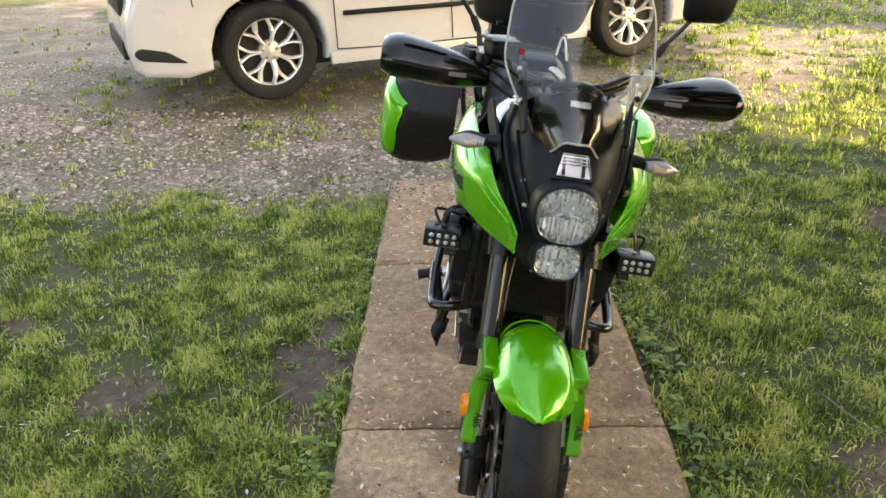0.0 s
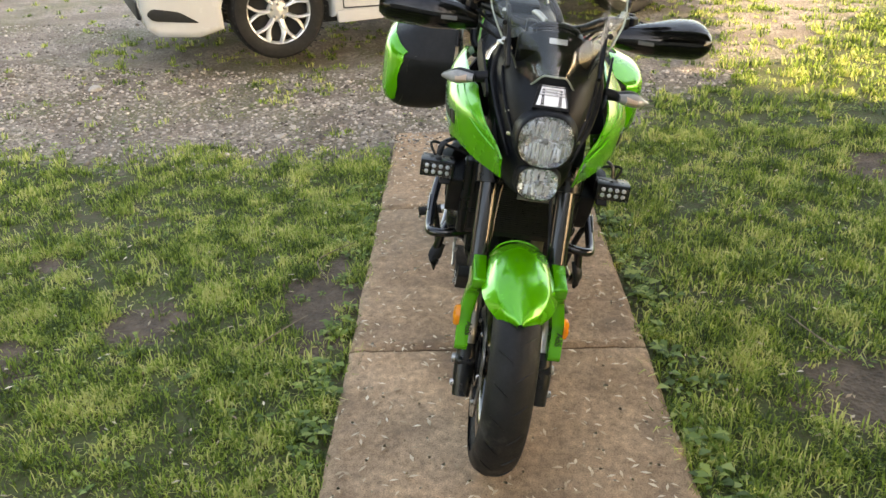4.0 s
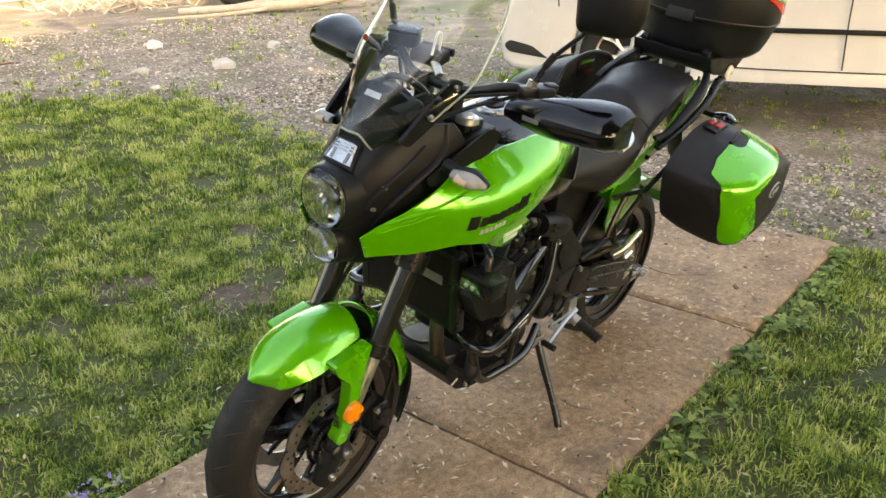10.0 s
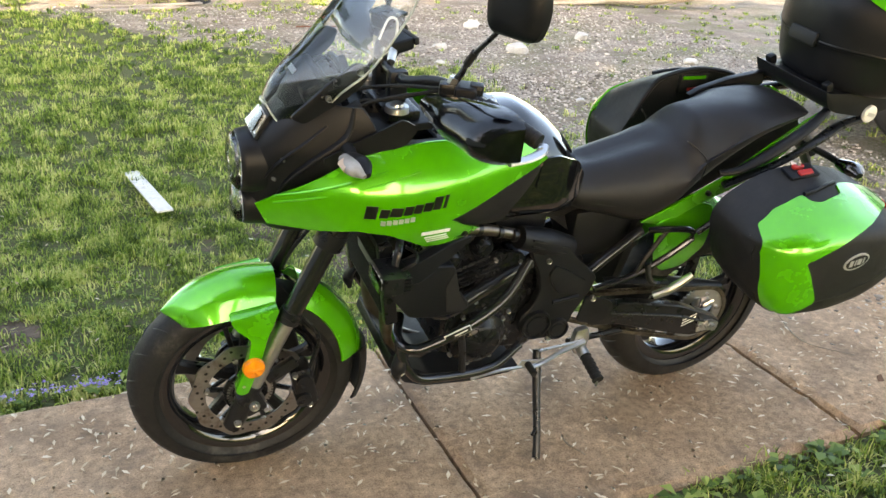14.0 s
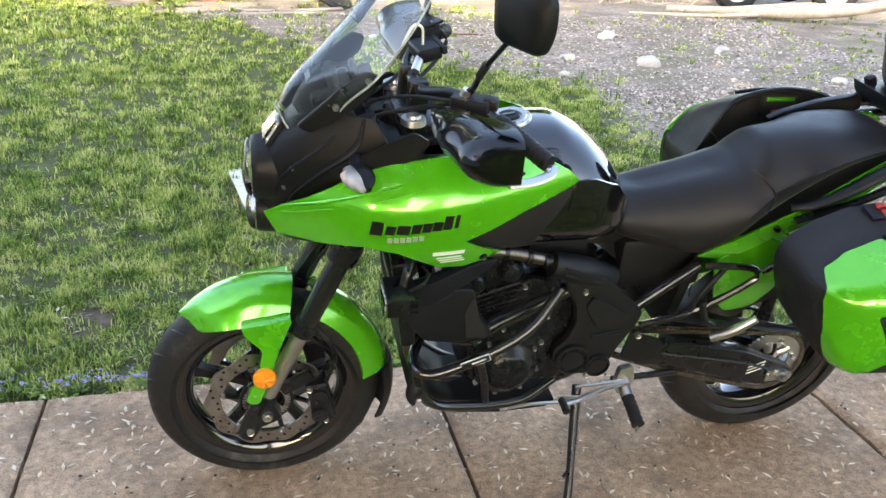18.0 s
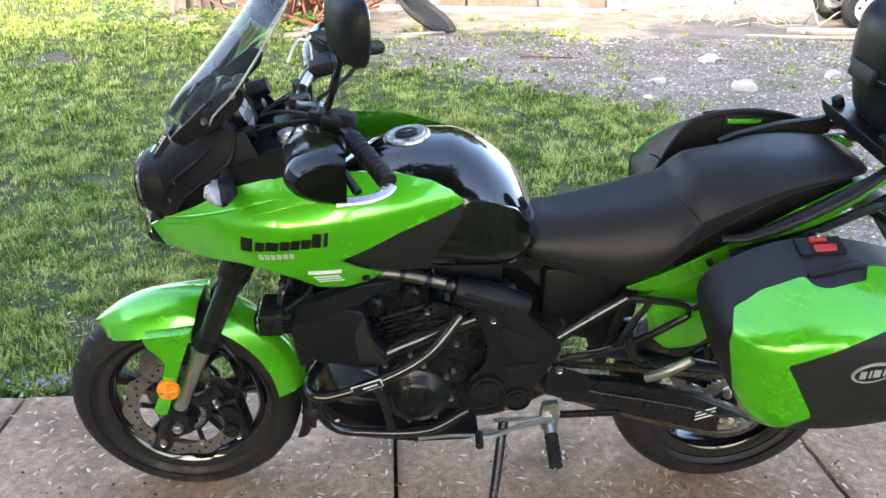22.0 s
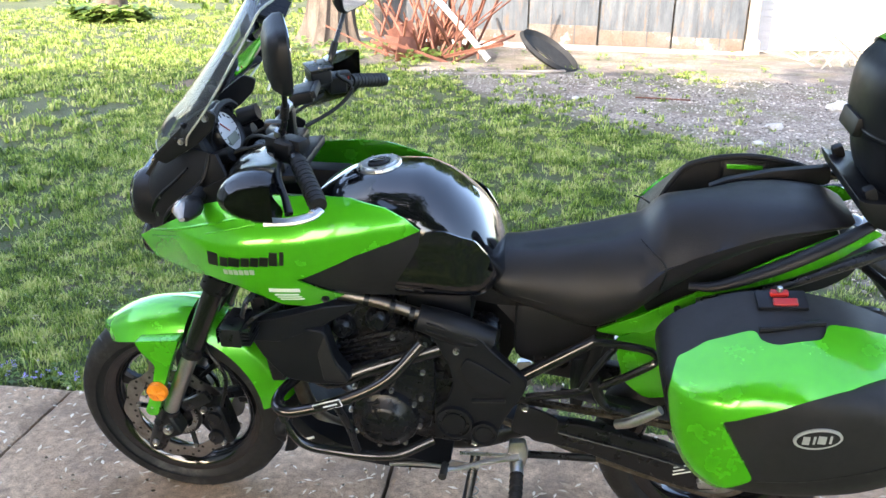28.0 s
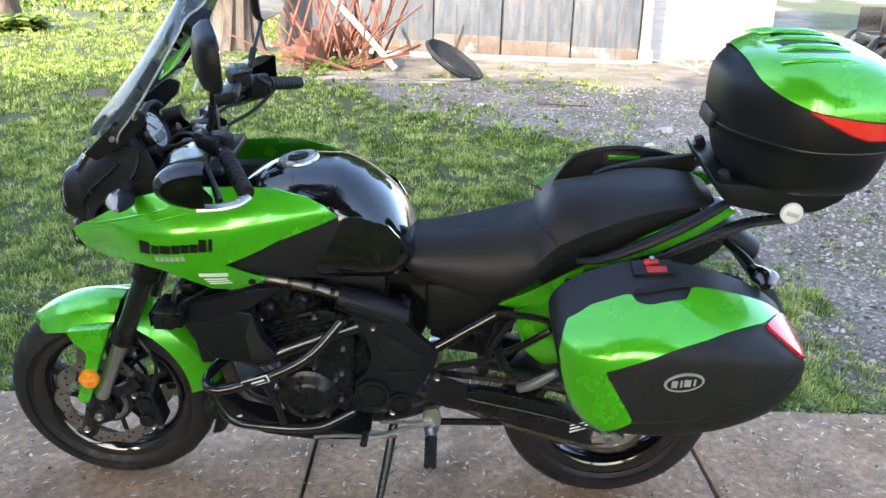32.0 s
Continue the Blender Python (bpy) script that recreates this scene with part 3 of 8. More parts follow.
# wheels
def wheel(name, cx, cz, radius, width, rim_r, spokes, discs):
    at = (cx, 0, cz)
    hub = part(name, lathe([(0.03, -0.055), (0.045, -0.05), (0.036, -0.03), (0.036, 0.03), (0.045, 0.05), (0.03, 0.055), (0.012, 0.055), (0.012, -0.055)], "y", 24, at=at), SATIN_BLACK, bike, "black cast wheel")
    crown = width / 2
    prof = []
    for k in range(17):
        a = math.pi * (k / 16 - 0.5)
        prof.append((radius - crown * 0.78 + crown * 0.78 * math.cos(a), crown * math.sin(a) * 0.98))
    side = rim_r + 0.006
    prof += [(radius - crown * 0.95, crown * 1.0), (side + 0.022, crown * 0.93), (side + 0.004, crown * 0.78), (side - 0.006, crown * 0.70)]
    prof += [(side - 0.006, -crown * 0.70), (side + 0.004, -crown * 0.78), (side + 0.022, -crown * 0.93), (radius - crown * 0.95, -crown * 1.0)]
    bm = lathe(prof, "y", 84, at=at)
    part("tyre", bm, RUBBER, hub, "worn black road tyre with scuffed pale shoulder")
    for k in range(22):
        for s in (-1, 1):
            a0 = 2 * math.pi * (k + (0.5 if s > 0 else 0)) / 22
            g = bmesh.new()
            line = []
            for j in range(7):
                v = 0.12 + 0.62 * j / 6
                b = math.asin(min(v, 0.97))
                rr = radius - crown * 0.78 + crown * 0.78 * math.cos(b) + 0.0006
                a = a0 + 0.16 * v
                line.append(Vector((cx + rr * math.cos(a), s * crown * v * 0.98, cz + rr * math.sin(a))))
            tube(line, [0.0008, 0.0026, 0.0008], 6, 5, g, flat=0.5)
            part("tread_groove", g, BLACK_DECAL, hub)
    w = crown * 0.72
    rim = [(rim_r + 0.004, -w), (rim_r + 0.004, -w + 0.006), (rim_r - 0.012, -w + 0.012), (rim_r - 0.024, -w * 0.5), (rim_r - 0.026, 0), (rim_r - 0.024, w * 0.5), (rim_r - 0.012, w - 0.012), (rim_r + 0.004, w - 0.006), (rim_r + 0.004, w), (rim_r - 0.006, w), (rim_r - 0.026, w - 0.012), (rim_r - 0.036, w * 0.4), (rim_r - 0.036, -w * 0.4), (rim_r - 0.026, -w + 0.012), (rim_r - 0.006, -w)]
    part("rim", lathe(rim, "y", 72, at=at), BLACK_GLOSS, hub, "glossy black rim")
    for k in range(spokes):
        a = 2 * math.pi * k / spokes + 0.35
        bm = bmesh.new()
        rings = []
        for j in range(7):
            r = 0.034 + (rim_r - 0.03 - 0.034) * j / 6
            hw, ht = 0.021 - 0.006 * math.sin(math.pi * j / 6) + (0.006 if j == 6 else 0), 0.019 - 0.006 * j / 6
            c = Vector((cx + r * math.cos(a), 0, cz + r * math.sin(a)))
            e = Vector((-math.sin(a), 0, math.cos(a)))
            rings.append([c + e * hw * q + Vector((0, 1, 0)) * ht * s for q, s in ((-1, -0.5), (-0.6, -1), (0.6, -1), (1, -0.5), (1, 0.5), (0.6, 1), (-0.6, 1), (-1, 0.5))])
        skin(bm, rings)
        part("spoke", bm, SATIN_BLACK, hub)
    for dy, dr, inner in discs:
        bm = bmesh.new()
        n = 120
        loops = []
        for y in (dy - 0.0025, dy + 0.0025):
            o = [bm.verts.new((cx + (dr + 0.0045 * math.cos(2 * math.pi * k * 10 / n)) * math.cos(2 * math.pi * k / n), y, cz + (dr + 0.0045 * math.cos(2 * math.pi * k * 10 / n)) * math.sin(2 * math.pi * k / n))) for k in range(n)]
            i = [bm.verts.new((cx + inner * math.cos(2 * math.pi * k / n), y, cz + inner * math.sin(2 * math.pi * k / n))) for k in range(n)]
            loops.append((o, i))
        (o0, i0), (o1, i1) = loops
        for k in range(n):
            q = (k + 1) % n
            for f in ((o0[k], o0[q], i0[q], i0[k]), (o1[k], o1[q], i1[q], i1[k]), (o0[k], o0[q], o1[q], o1[k]), (i0[k], i0[q], i1[q], i1[k])):
                bm.faces.new(f)
        part("brake_disc", bm, DISC_STEEL, hub, "steel petal brake disc with drilled holes")
        s = 1 if dy > 0 else -1
        bm = bmesh.new()
        for k in range(40):
            a = 2 * math.pi * k / 40
            r = inner + (dr - inner) * (0.25, 0.55, 0.8)[k % 3]
            lathe([(0.0001, s * 0.0004), (0.0042, s * 0.0004), (0.0042, -s * 0.001), (0.0001, -s * 0.001)], "y", 8, bm, (cx + r * math.cos(a), dy + s * 0.0026, cz + r * math.sin(a)), full=False)
        part("disc_holes", bm, BLACK_DECAL, hub)["kind"] = "stuff"
        part("disc_carrier", lathe([(0.058, dy - 0.004), (0.068, dy - 0.004), (0.068, dy + 0.004), (0.058, dy + 0.004)], "y", 40, at=at), SATIN_BLACK, hub)
        for k in range(6):
            a = 2 * math.pi * k / 6
            part("carrier_arm", rod((cx + 0.04 * math.cos(a), dy * 0.8, cz + 0.04 * math.sin(a)), (cx + (inner + 0.006) * math.cos(a + 0.2), dy, cz + (inner + 0.006) * math.sin(a + 0.2)), 0.007, 8), SATIN_BLACK, hub)
        for k in range(6):
            a = 2 * math.pi * k / 6 + 0.2
            bolt(hub, cx + (inner - 0.002) * math.cos(a), dy + s * 0.004, cz + (inner - 0.002) * math.sin(a), 0.007, STEEL, s)
    return hub


FX, FZ, RZ = 1.422, 0.294, 0.304
front_wheel = wheel("front_wheel", FX, FZ, 0.295, 0.122, 0.219, 5, ((0.066, 0.150, 0.112), (-0.066, 0.150, 0.112)))
rear_wheel = wheel("rear_wheel", 0.0, RZ, 0.300, 0.160, 0.214, 5, ((-0.08, 0.11, 0.075),))
# toothed sensor ring on the front hub
bm = bmesh.new()
lathe([(0.046, 0.074), (0.054, 0.074), (0.054, 0.076), (0.046, 0.076)], "y", 48, bm, (FX, 0, FZ))
for k in range(40):
    a = 2 * math.pi * k / 40
    box(0.006, 0.002, 0.004, (FX + 0.057 * math.cos(a), 0.075, FZ + 0.057 * math.sin(a)), (0, -math.degrees(a), 0), 0, 1, bm)
part("sensor_ring", bm, STEEL, front_wheel)

# fork
AX = Vector((1.469 - 1.228, 0, 0.231 - 0.76)).normalized()


def fork_at(z):
    return 1.228 + (0.76 - z) * (1.469 - 1.228) / (0.76 - 0.231)


for s in (1, -1):
    y = 0.103 * s

    def fp(z, dy=0.0):
        return Vector((fork_at(z), y + dy, z))
    leg = part("fork_leg", tube([fp(0.80), fp(0.53)], [0.026, 0.026], 4, 20), BAR_BLACK, bike, "black fork tube with bare lower slider")
    bm = tube([fp(0.56), fp(0.53)], [0.029, 0.029], 2, 20)
    tube([fp(0.545), fp(0.541)], 0.031, 1, 20, bm)
    part("dust_seal", bm, SATIN_BLACK, leg)
    part("slider", tube([fp(0.53), fp(0.30)], [0.0205, 0.0205], 3, 18), ALU, leg, "bare aluminium slider")
    bm = tube([fp(0.345), fp(0.30), fp(0.25), fp(0.215)], [0.024, 0.028, 0.024], 9, 14)
    box(0.06, 0.05, 0.07, (FX + 0.004, y, FZ), (0, 24, 0), 0.012, 3, bm)
    part("axle_clamp", bm, SATIN_BLACK, leg)
    bolt(leg, fork_at(0.24) + 0.0, y + s * 0.028, 0.245, 0.010, STEEL, s)
    bolt(leg, FX, y + s * 0.03, FZ, 0.014, STEEL, s)
    bm = tube([fp(0.84), fp(0.74)], 0.0335, 2, 20)
    tube([fp(0.775), fp(0.735)], 0.037, 2, 20, bm)
    part("fork_clamp", bm, SATIN_BLACK, leg)
    # brake caliper behind the leg
    c = Vector((FX - 0.135, s * 0.075, FZ + 0.015))
    bm = box(0.055, 0.066, 0.125, (c.x, c.y + s * 0.012, c.z), (0, 12, 0), 0.014, 3)
    for dz in (-0.03, 0.03):
        rod((c.x + 0.005, c.y, c.z + dz), (c.x + 0.005, c.y + s * 0.055, c.z + dz), 0.021, 16, bm)
    box(0.09, 0.02, 0.035, (c.x + 0.06, c.y + s * 0.02, c.z + 0.06), (0, 30, 0), 0.008, 2, bm)
    caliper = part("brake_caliper", bm, SATIN_BLACK, bike, "black two-piston brake caliper")
    bolt(caliper, c.x + 0.03, c.y + s * 0.048, c.z + 0.055, 0.008, STEEL, s)
    bolt(caliper, c.x - 0.012, c.y + s * 0.048, c.z - 0.05, 0.008, STEEL, s)
    part("brake_hose", tube([(c.x - 0.01, c.y + s * 0.03, c.z + 0.05), (FX - 0.17, s * 0.10, 0.46), (FX - 0.12, s * 0.085, 0.56), (FX - 0.2, s * 0.07, 0.70), (1.16, s * 0.05, 0.80)], 0.0055, 24, 8), SATIN_BLACK, caliper)
    # fender stay
    leg_pts = [(1.352, 0.58), (1.475, 0.565), (1.462, 0.535), (1.425, 0.50), (1.440, 0.43), (1.470, 0.36), (1.462, 0.345), (1.438, 0.345), (1.405, 0.44), (1.385, 0.50)]
    stay = part("fender_stay", plate(leg_pts, s * 0.086, s * 0.120, 0.006, 2, 0.012, None, lambda x, z: s * (0.02 * smooth(0.56, 0.42, z))), GREEN, bike, "green fender side panel")
    bolt(stay, 1.449, s * 0.135, 0.372, 0.008, STEEL, s)
    refl_bm = lathe([(0.0001, 0.010), (0.018, 0.009), (0.026, 0.006), (0.028, 0.0), (0.028, -0.006), (0.0001, -0.006)], "y", 28, full=False)
    for v in refl_bm.verts:
        v.co.y += 0.0012 * math.cos(6 * math.atan2(v.co.z, v.co.x)) * (v.co.y > 0.005)
    refl_bm.transform(Matrix.Translation((1.424, s * 0.142, 0.428)) @ Matrix.Diagonal((1, s, 1, 1)))
    part("reflector", refl_bm, ORANGE, bike, "round amber side reflector")
    front_face = Matrix(((0, 0, 1, 1.463), (0, 1, 0, s * 0.118), (-1, 0, 0, 0.415), (0, 0, 0, 1)))
    lettering("stay_lettering", "ABS", front_face, 0.024, 0.001, BLACK_DECAL, stay)



# front fender: follows the tyre, pointed in front
def fender(a0, a1, r0, r1, w0, w1, drop0, drop1, tip=False, n=22):
    bm = bmesh.new()
    m = 40
    rings = []
    for side in (0, 1):
        for i in range(n + 1):
            u = i / n
            a = radians(a0 + (a1 - a0) * u)
            r = r0 + (r1 - r0) * u - side * 0.004
            w = w0 + (w1 - w0) * u
            if tip:
                w *= max(1 - (1 - min(u / 0.5, 1)) ** 2.2, 0.02) ** 0.55
            d = drop0 + (drop1 - drop0) * u
            ring = []
            for j in range(m + 1):
                s = -1 + 2 * j / m
                f = 0.75 * abs(s) ** 2.2 + 0.25 * max(0.0, (abs(s) - 0.7) / 0.3)
                rr = r - d * f 
                ring.append(Vector((FX + rr * math.sin(a), (w - side * 0.004) * s, FZ + rr * math.cos(a))))
            rings.append(ring)
    vs = [[bm.verts.new(p) for p in ring] for ring in rings]
    top, low = vs[: n + 1], vs[n + 1 :]
    for g in (top, low):
        for i in range(n):
            for j in range(m):
                bm.faces.new([g[i][j], g[i + 1][j], g[i + 1][j + 1], g[i][j + 1]])
    for i in range(n):
        for j in (0, m):
            bm.faces.new([top[i][j], top[i + 1][j], low[i + 1][j], low[i][j]])
    for j in range(m):
        for i in (0, n):
            bm.faces.new([top[i][j], top[i][j + 1], low[i][j + 1], low[i][j]])
    return bm


part("front_fender", fender(39, -13, 0.314, 0.336, 0.094, 0.098, 0.042, 0.088, True), GREEN, bike, "lime green front fender with a pointed nose")
part("fender_rear", fender(-24, -80, 0.335, 0.322, 0.078, 0.070, 0.05, 0.07), GREEN, bike, "lime green rear half of the front fender")
part("mud_flap", fender(-78, -112, 0.334, 0.338, 0.064, 0.05, 0.03, 0.03), BLACK_PLASTIC, bike, "black rubber mud flap")


# side fairings
def fairing_y(x, z):
    c = 0.918 + 0.05 * smooth(1.2, 0.75, x)
    y = graph([(0.68, 0.160), (0.78, 0.205), (0.9, 0.240), (1.0, 0.250), (1.1, 0.244), (1.18, 0.224), (1.25, 0.190), (1.32, 0.145), (1.38, 0.112), (1.41, 0.102)], x)
    return y - (6.0 if z > c else 1.5) * (z - c) ** 2 - 0.25 * max(0.0, z - c)


GREEN_SIDE = [(1.407, 0.863), (1.337, 0.908), (1.263, 0.955), (1.206, 0.988), (1.14, 1.006), (1.04, 1.023), (0.94, 1.031), (0.87, 1.030), (0.797, 1.012), (0.755, 0.989), (0.725, 0.960), (0.86, 0.915), (0.93, 0.878), (0.987, 0.851), (0.94, 0.822), (0.894, 0.800), (0.93, 0.780), (0.976, 0.764), (1.035, 0.769), (1.08, 0.795), (1.13, 0.819), (1.20, 0.828), (1.295, 0.808), (1.38, 0.806)]
GREY_SIDE = [(0.984, 0.848), (0.93, 0.875), (0.86, 0.911), (0.727, 0.954), (0.737, 0.866), (0.66, 0.838), (0.592, 0.800), (0.585, 0.765), (0.50, 0.722), (0.44, 0.700), (0.345, 0.676), (0.36, 0.655), (0.50, 0.632), (0.57, 0.678), (0.72, 0.735), (0.88, 0.790), (0.97, 0.828)]
CREASE = [(1.37, 0.872), (1.28, 0.905), (1.17, 0.945), (1.07, 0.975)]


def grey_y(x, z):
    return min(fairing_y(max(x, 0.68), z) - 0.018, fairing_y(max(x, 0.68), 0.91) - 0.016, graph([(0.3, 0.122), (0.5, 0.134), (0.6, 0.148), (0.72, 0.164), (0.9, 0.222), (1.0, 0.236)], x)) - 0.10 * max(0, 0.80 - z)


for s in (1, -1):
    fair = part("side_fairing", shell(GREEN_SIDE if s > 0 else [(x, z - 0.024 * smooth(0.97, 1.02, z)) for x, z in GREEN_SIDE], fairing_y, 0.005, 0.009, 0, s), GREEN, bike, "lime green side fairing with the maker's lettering")
    part("side_panel", shell(GREY_SIDE, grey_y, 0.005, 0.012, 0, s), GREY_PLASTIC, bike, "dark grey textured plastic side panel")
    part("fairing_groove", tube([(x, s * (fairing_y(x, z) + 0.0005), z) for x, z in CREASE], 0.0022, 14, 6), GREEN, fair)
    part("fairing_rib", tube([(x, s * (fairing_y(x, z + 0.016) - 0.003), z + 0.016) for x, z in CREASE], [0.002, 0.006, 0.002], 14, 8), GREEN, fair)
    inner = [(1.30, 0.83), (1.27, 0.93), (1.10, 0.98), (0.95, 0.98), (0.72, 0.95), (0.6, 0.83), (0.8, 0.80), (1.0, 0.77)]
    part("inner_panel", plate(inner, s * 0.07, s * 0.12, 0.004), BLACK_PLASTIC, bike)
    bolt(fair, 0.935, s * (fairing_y(0.935, 0.79) + 0.002), 0.792, 0.009, SATIN_BLACK, s)


def side_frame(x, z, yf, s):
    """Where words stand on a side panel: reading along the bike, upright, following its curve."""
    dx = Vector((1, (yf(x + 0.05, z) - yf(x - 0.05, z)) * 10, 0)).normalized()
    ahead = -dx if s > 0 else Vector((dx.x, -dx.y, 0))
    dz = Vector((0, (yf(x, z + 0.02) - yf(x, z - 0.02)) * 25 * s, 1)).normalized()
    out = ahead.cross(dz).normalized()
    dz = out.cross(ahead)
    m = Matrix((ahead, dz, out)).transposed().to_4x4()
    m.translation = Vector((x, s * yf(x, z), z)) + out * 0.0015
    return m



# tank
def x_ring(x, zb, zt, w, n=36, power=2.5, lean=0.0):
    out = []
    for k in range(n):
        a = 2 * math.pi * k / n
        c, s = math.cos(a), math.sin(a)
        y = w * math.copysign(abs(c) ** (2 / (power if s > 0 else 7.0)), c)
        z = (zb + zt) / 2 + (zt - zb) / 2 * math.copysign(abs(s) ** (2 / power), s)
        out.append(Vector((x + lean * (z - zb), y * (1 - 0.18 * max(0, s) ** 2), z)))
    return out


TANK_TOP = [(0.535, 0.81), (0.552, 0.86), (0.60, 0.945), (0.645, 0.988), (0.69, 1.018), (0.75, 1.038), (0.83, 1.037), (0.91, 1.017), (0.97, 0.985), (1.01, 0.955)]
bm = bmesh.new()
skin(bm, [x_ring(x, 0.76 + 0.04 * smooth(0.6, 0.54, x), graph(TANK_TOP, x), graph([(0.53, 0.05), (0.548, 0.098), (0.60, 0.140), (0.66, 0.160), (0.72, 0.163), (0.80, 0.160), (0.92, 0.145), (1.01, 0.11)], x), 40, 2.5) for x in np.linspace(0.54, 1.0, 30)])
tank = part("fuel_tank", bm, BLACK_GLOSS, bike, "glossy black fuel tank")
cap = part("fuel_cap", lathe([(0.0001, 0.004), (0.028, 0.004), (0.030, 0.008), (0.040, 0.009), (0.043, 0.006), (0.050, 0.006), (0.0525, 0.002), (0.0525, -0.012), (0.0001, -0.012)], "z", 40, at=(0, 0, 0), full=False), STEEL, bike, "round steel fuel cap with a black centre")
cap.matrix_local = pose(0.846, 0, 1.030, 0, 10, 0)
inset = part("cap_centre", lathe([(0.0001, 0.0115), (0.024, 0.0115), (0.026, 0.009), (0.026, 0.004), (0.0001, 0.004)], "z", 30, full=False), BLACK_PLASTIC, cap)
part("cap_flap", box(0.034, 0.012, 0.004, (0.002, 0, 0.0125), (0, 0, 0), 0.0015), BLACK_GLOSS, cap)
for k in range(6):
    a = 2 * math.pi * k / 6
    part("cap_screw", lathe([(0.0001, 0.0085), (0.0028, 0.0085), (0.003, 0.006), (0.0001, 0.006)], "z", 8, at=(0.0465 * math.cos(a), 0.0465 * math.sin(a), 0), full=False), STEEL, cap)
for s in (1, -1):
    pts = [(0.592, 0.812), (0.735, 0.868), (0.722, 0.945), (0.675, 0.950), (0.61, 0.925), (0.575, 0.875)]
    part("knee_panel", shell(pts, lambda x, z: graph([(0.545, 0.110), (0.60, 0.145), (0.66, 0.166), (0.735, 0.168)], x) - 0.6 * max(0, z - 0.88) ** 1.6, 0.006, 0.02, 0.012, s), BLACK_GLOSS, tank)

# seat
SEAT_TOP = [(0.585, 0.820), (0.565, 0.850), (0.512, 0.858), (0.384, 0.886), (0.27, 0.918), (0.240, 0.932), (0.214, 0.966), (0.190, 0.984), (0.05, 1.004), (-0.06, 1.012), (-0.13, 1.008), (-0.165, 0.997), (-0.185, 0.988)]
SEAT_LOW = [(0.585, 0.79), (0.557, 0.745), (0.444, 0.705), (0.344, 0.682), (0.28, 0.715), (0.223, 0.765), (0.109, 0.860), (-0.014, 0.935), (-0.185, 0.980)]
SEAT_W = [(-0.185, 0.07), (-0.16, 0.10), (-0.05, 0.130), (0.10, 0.143), (0.20, 0.149), (0.25, 0.153), (0.33, 0.145), (0.42, 0.130), (0.50, 0.113), (0.56, 0.104), (0.585, 0.085)]
bm = bmesh.new()
rings = []
for x in np.linspace(-0.182, 0.583, 64):
    zb, zt, w = graph(SEAT_LOW, x), graph(SEAT_TOP, x), graph(SEAT_W, x)
    ring = []
    n = 34
    for k in range(n):
        a = 2 * math.pi * k / n
        c, q = math.cos(a), math.sin(a)
        y = w * math.copysign(abs(c) ** (2 / 3.0), c)
        u = 0.5 + 0.5 * math.copysign(abs(q) ** (2 / 2.6), q)
        z = zb + (zt - zb) * u - (0.012 * smooth(0.5, 0.1, abs(y) / w) * smooth(0.25, 0.32, x) * smooth(0.55, 0.48, x) if q > 0 else 0)
        tilt = 0.03 * smooth(0.30, 0.18, x) * smooth(0.02, 0.15, x) * (abs(y) / w) ** 2
        ring.append(Vector((x, y * (1 - 0.22 * smooth(0.45, 1.0, u)), z - tilt * (q > 0))))
    rings.append(ring)
skin(bm, rings)
seat = part("seat", bm, VINYL, bike, "black stepped vinyl seat")
for s in (1, -1):
    part("seam", tube([(0.255, s * 0.112, 0.936), (0.230, s * 0.134, 0.918), (0.200, s * 0.146, 0.885), (0.208, s * 0.150, 0.83)], 0.0022, 16, 6), SATIN_BLACK, seat)
    part("seam", tube([(x, s * (graph(SEAT_W, x) * 0.965), graph(SEAT_LOW, x) + 0.35 * (graph(SEAT_TOP, x) - graph(SEAT_LOW, x))) for x in (0.52, 0.42, 0.33, 0.26, 0.23)], 0.0018, 20, 6), SATIN_BLACK, seat)

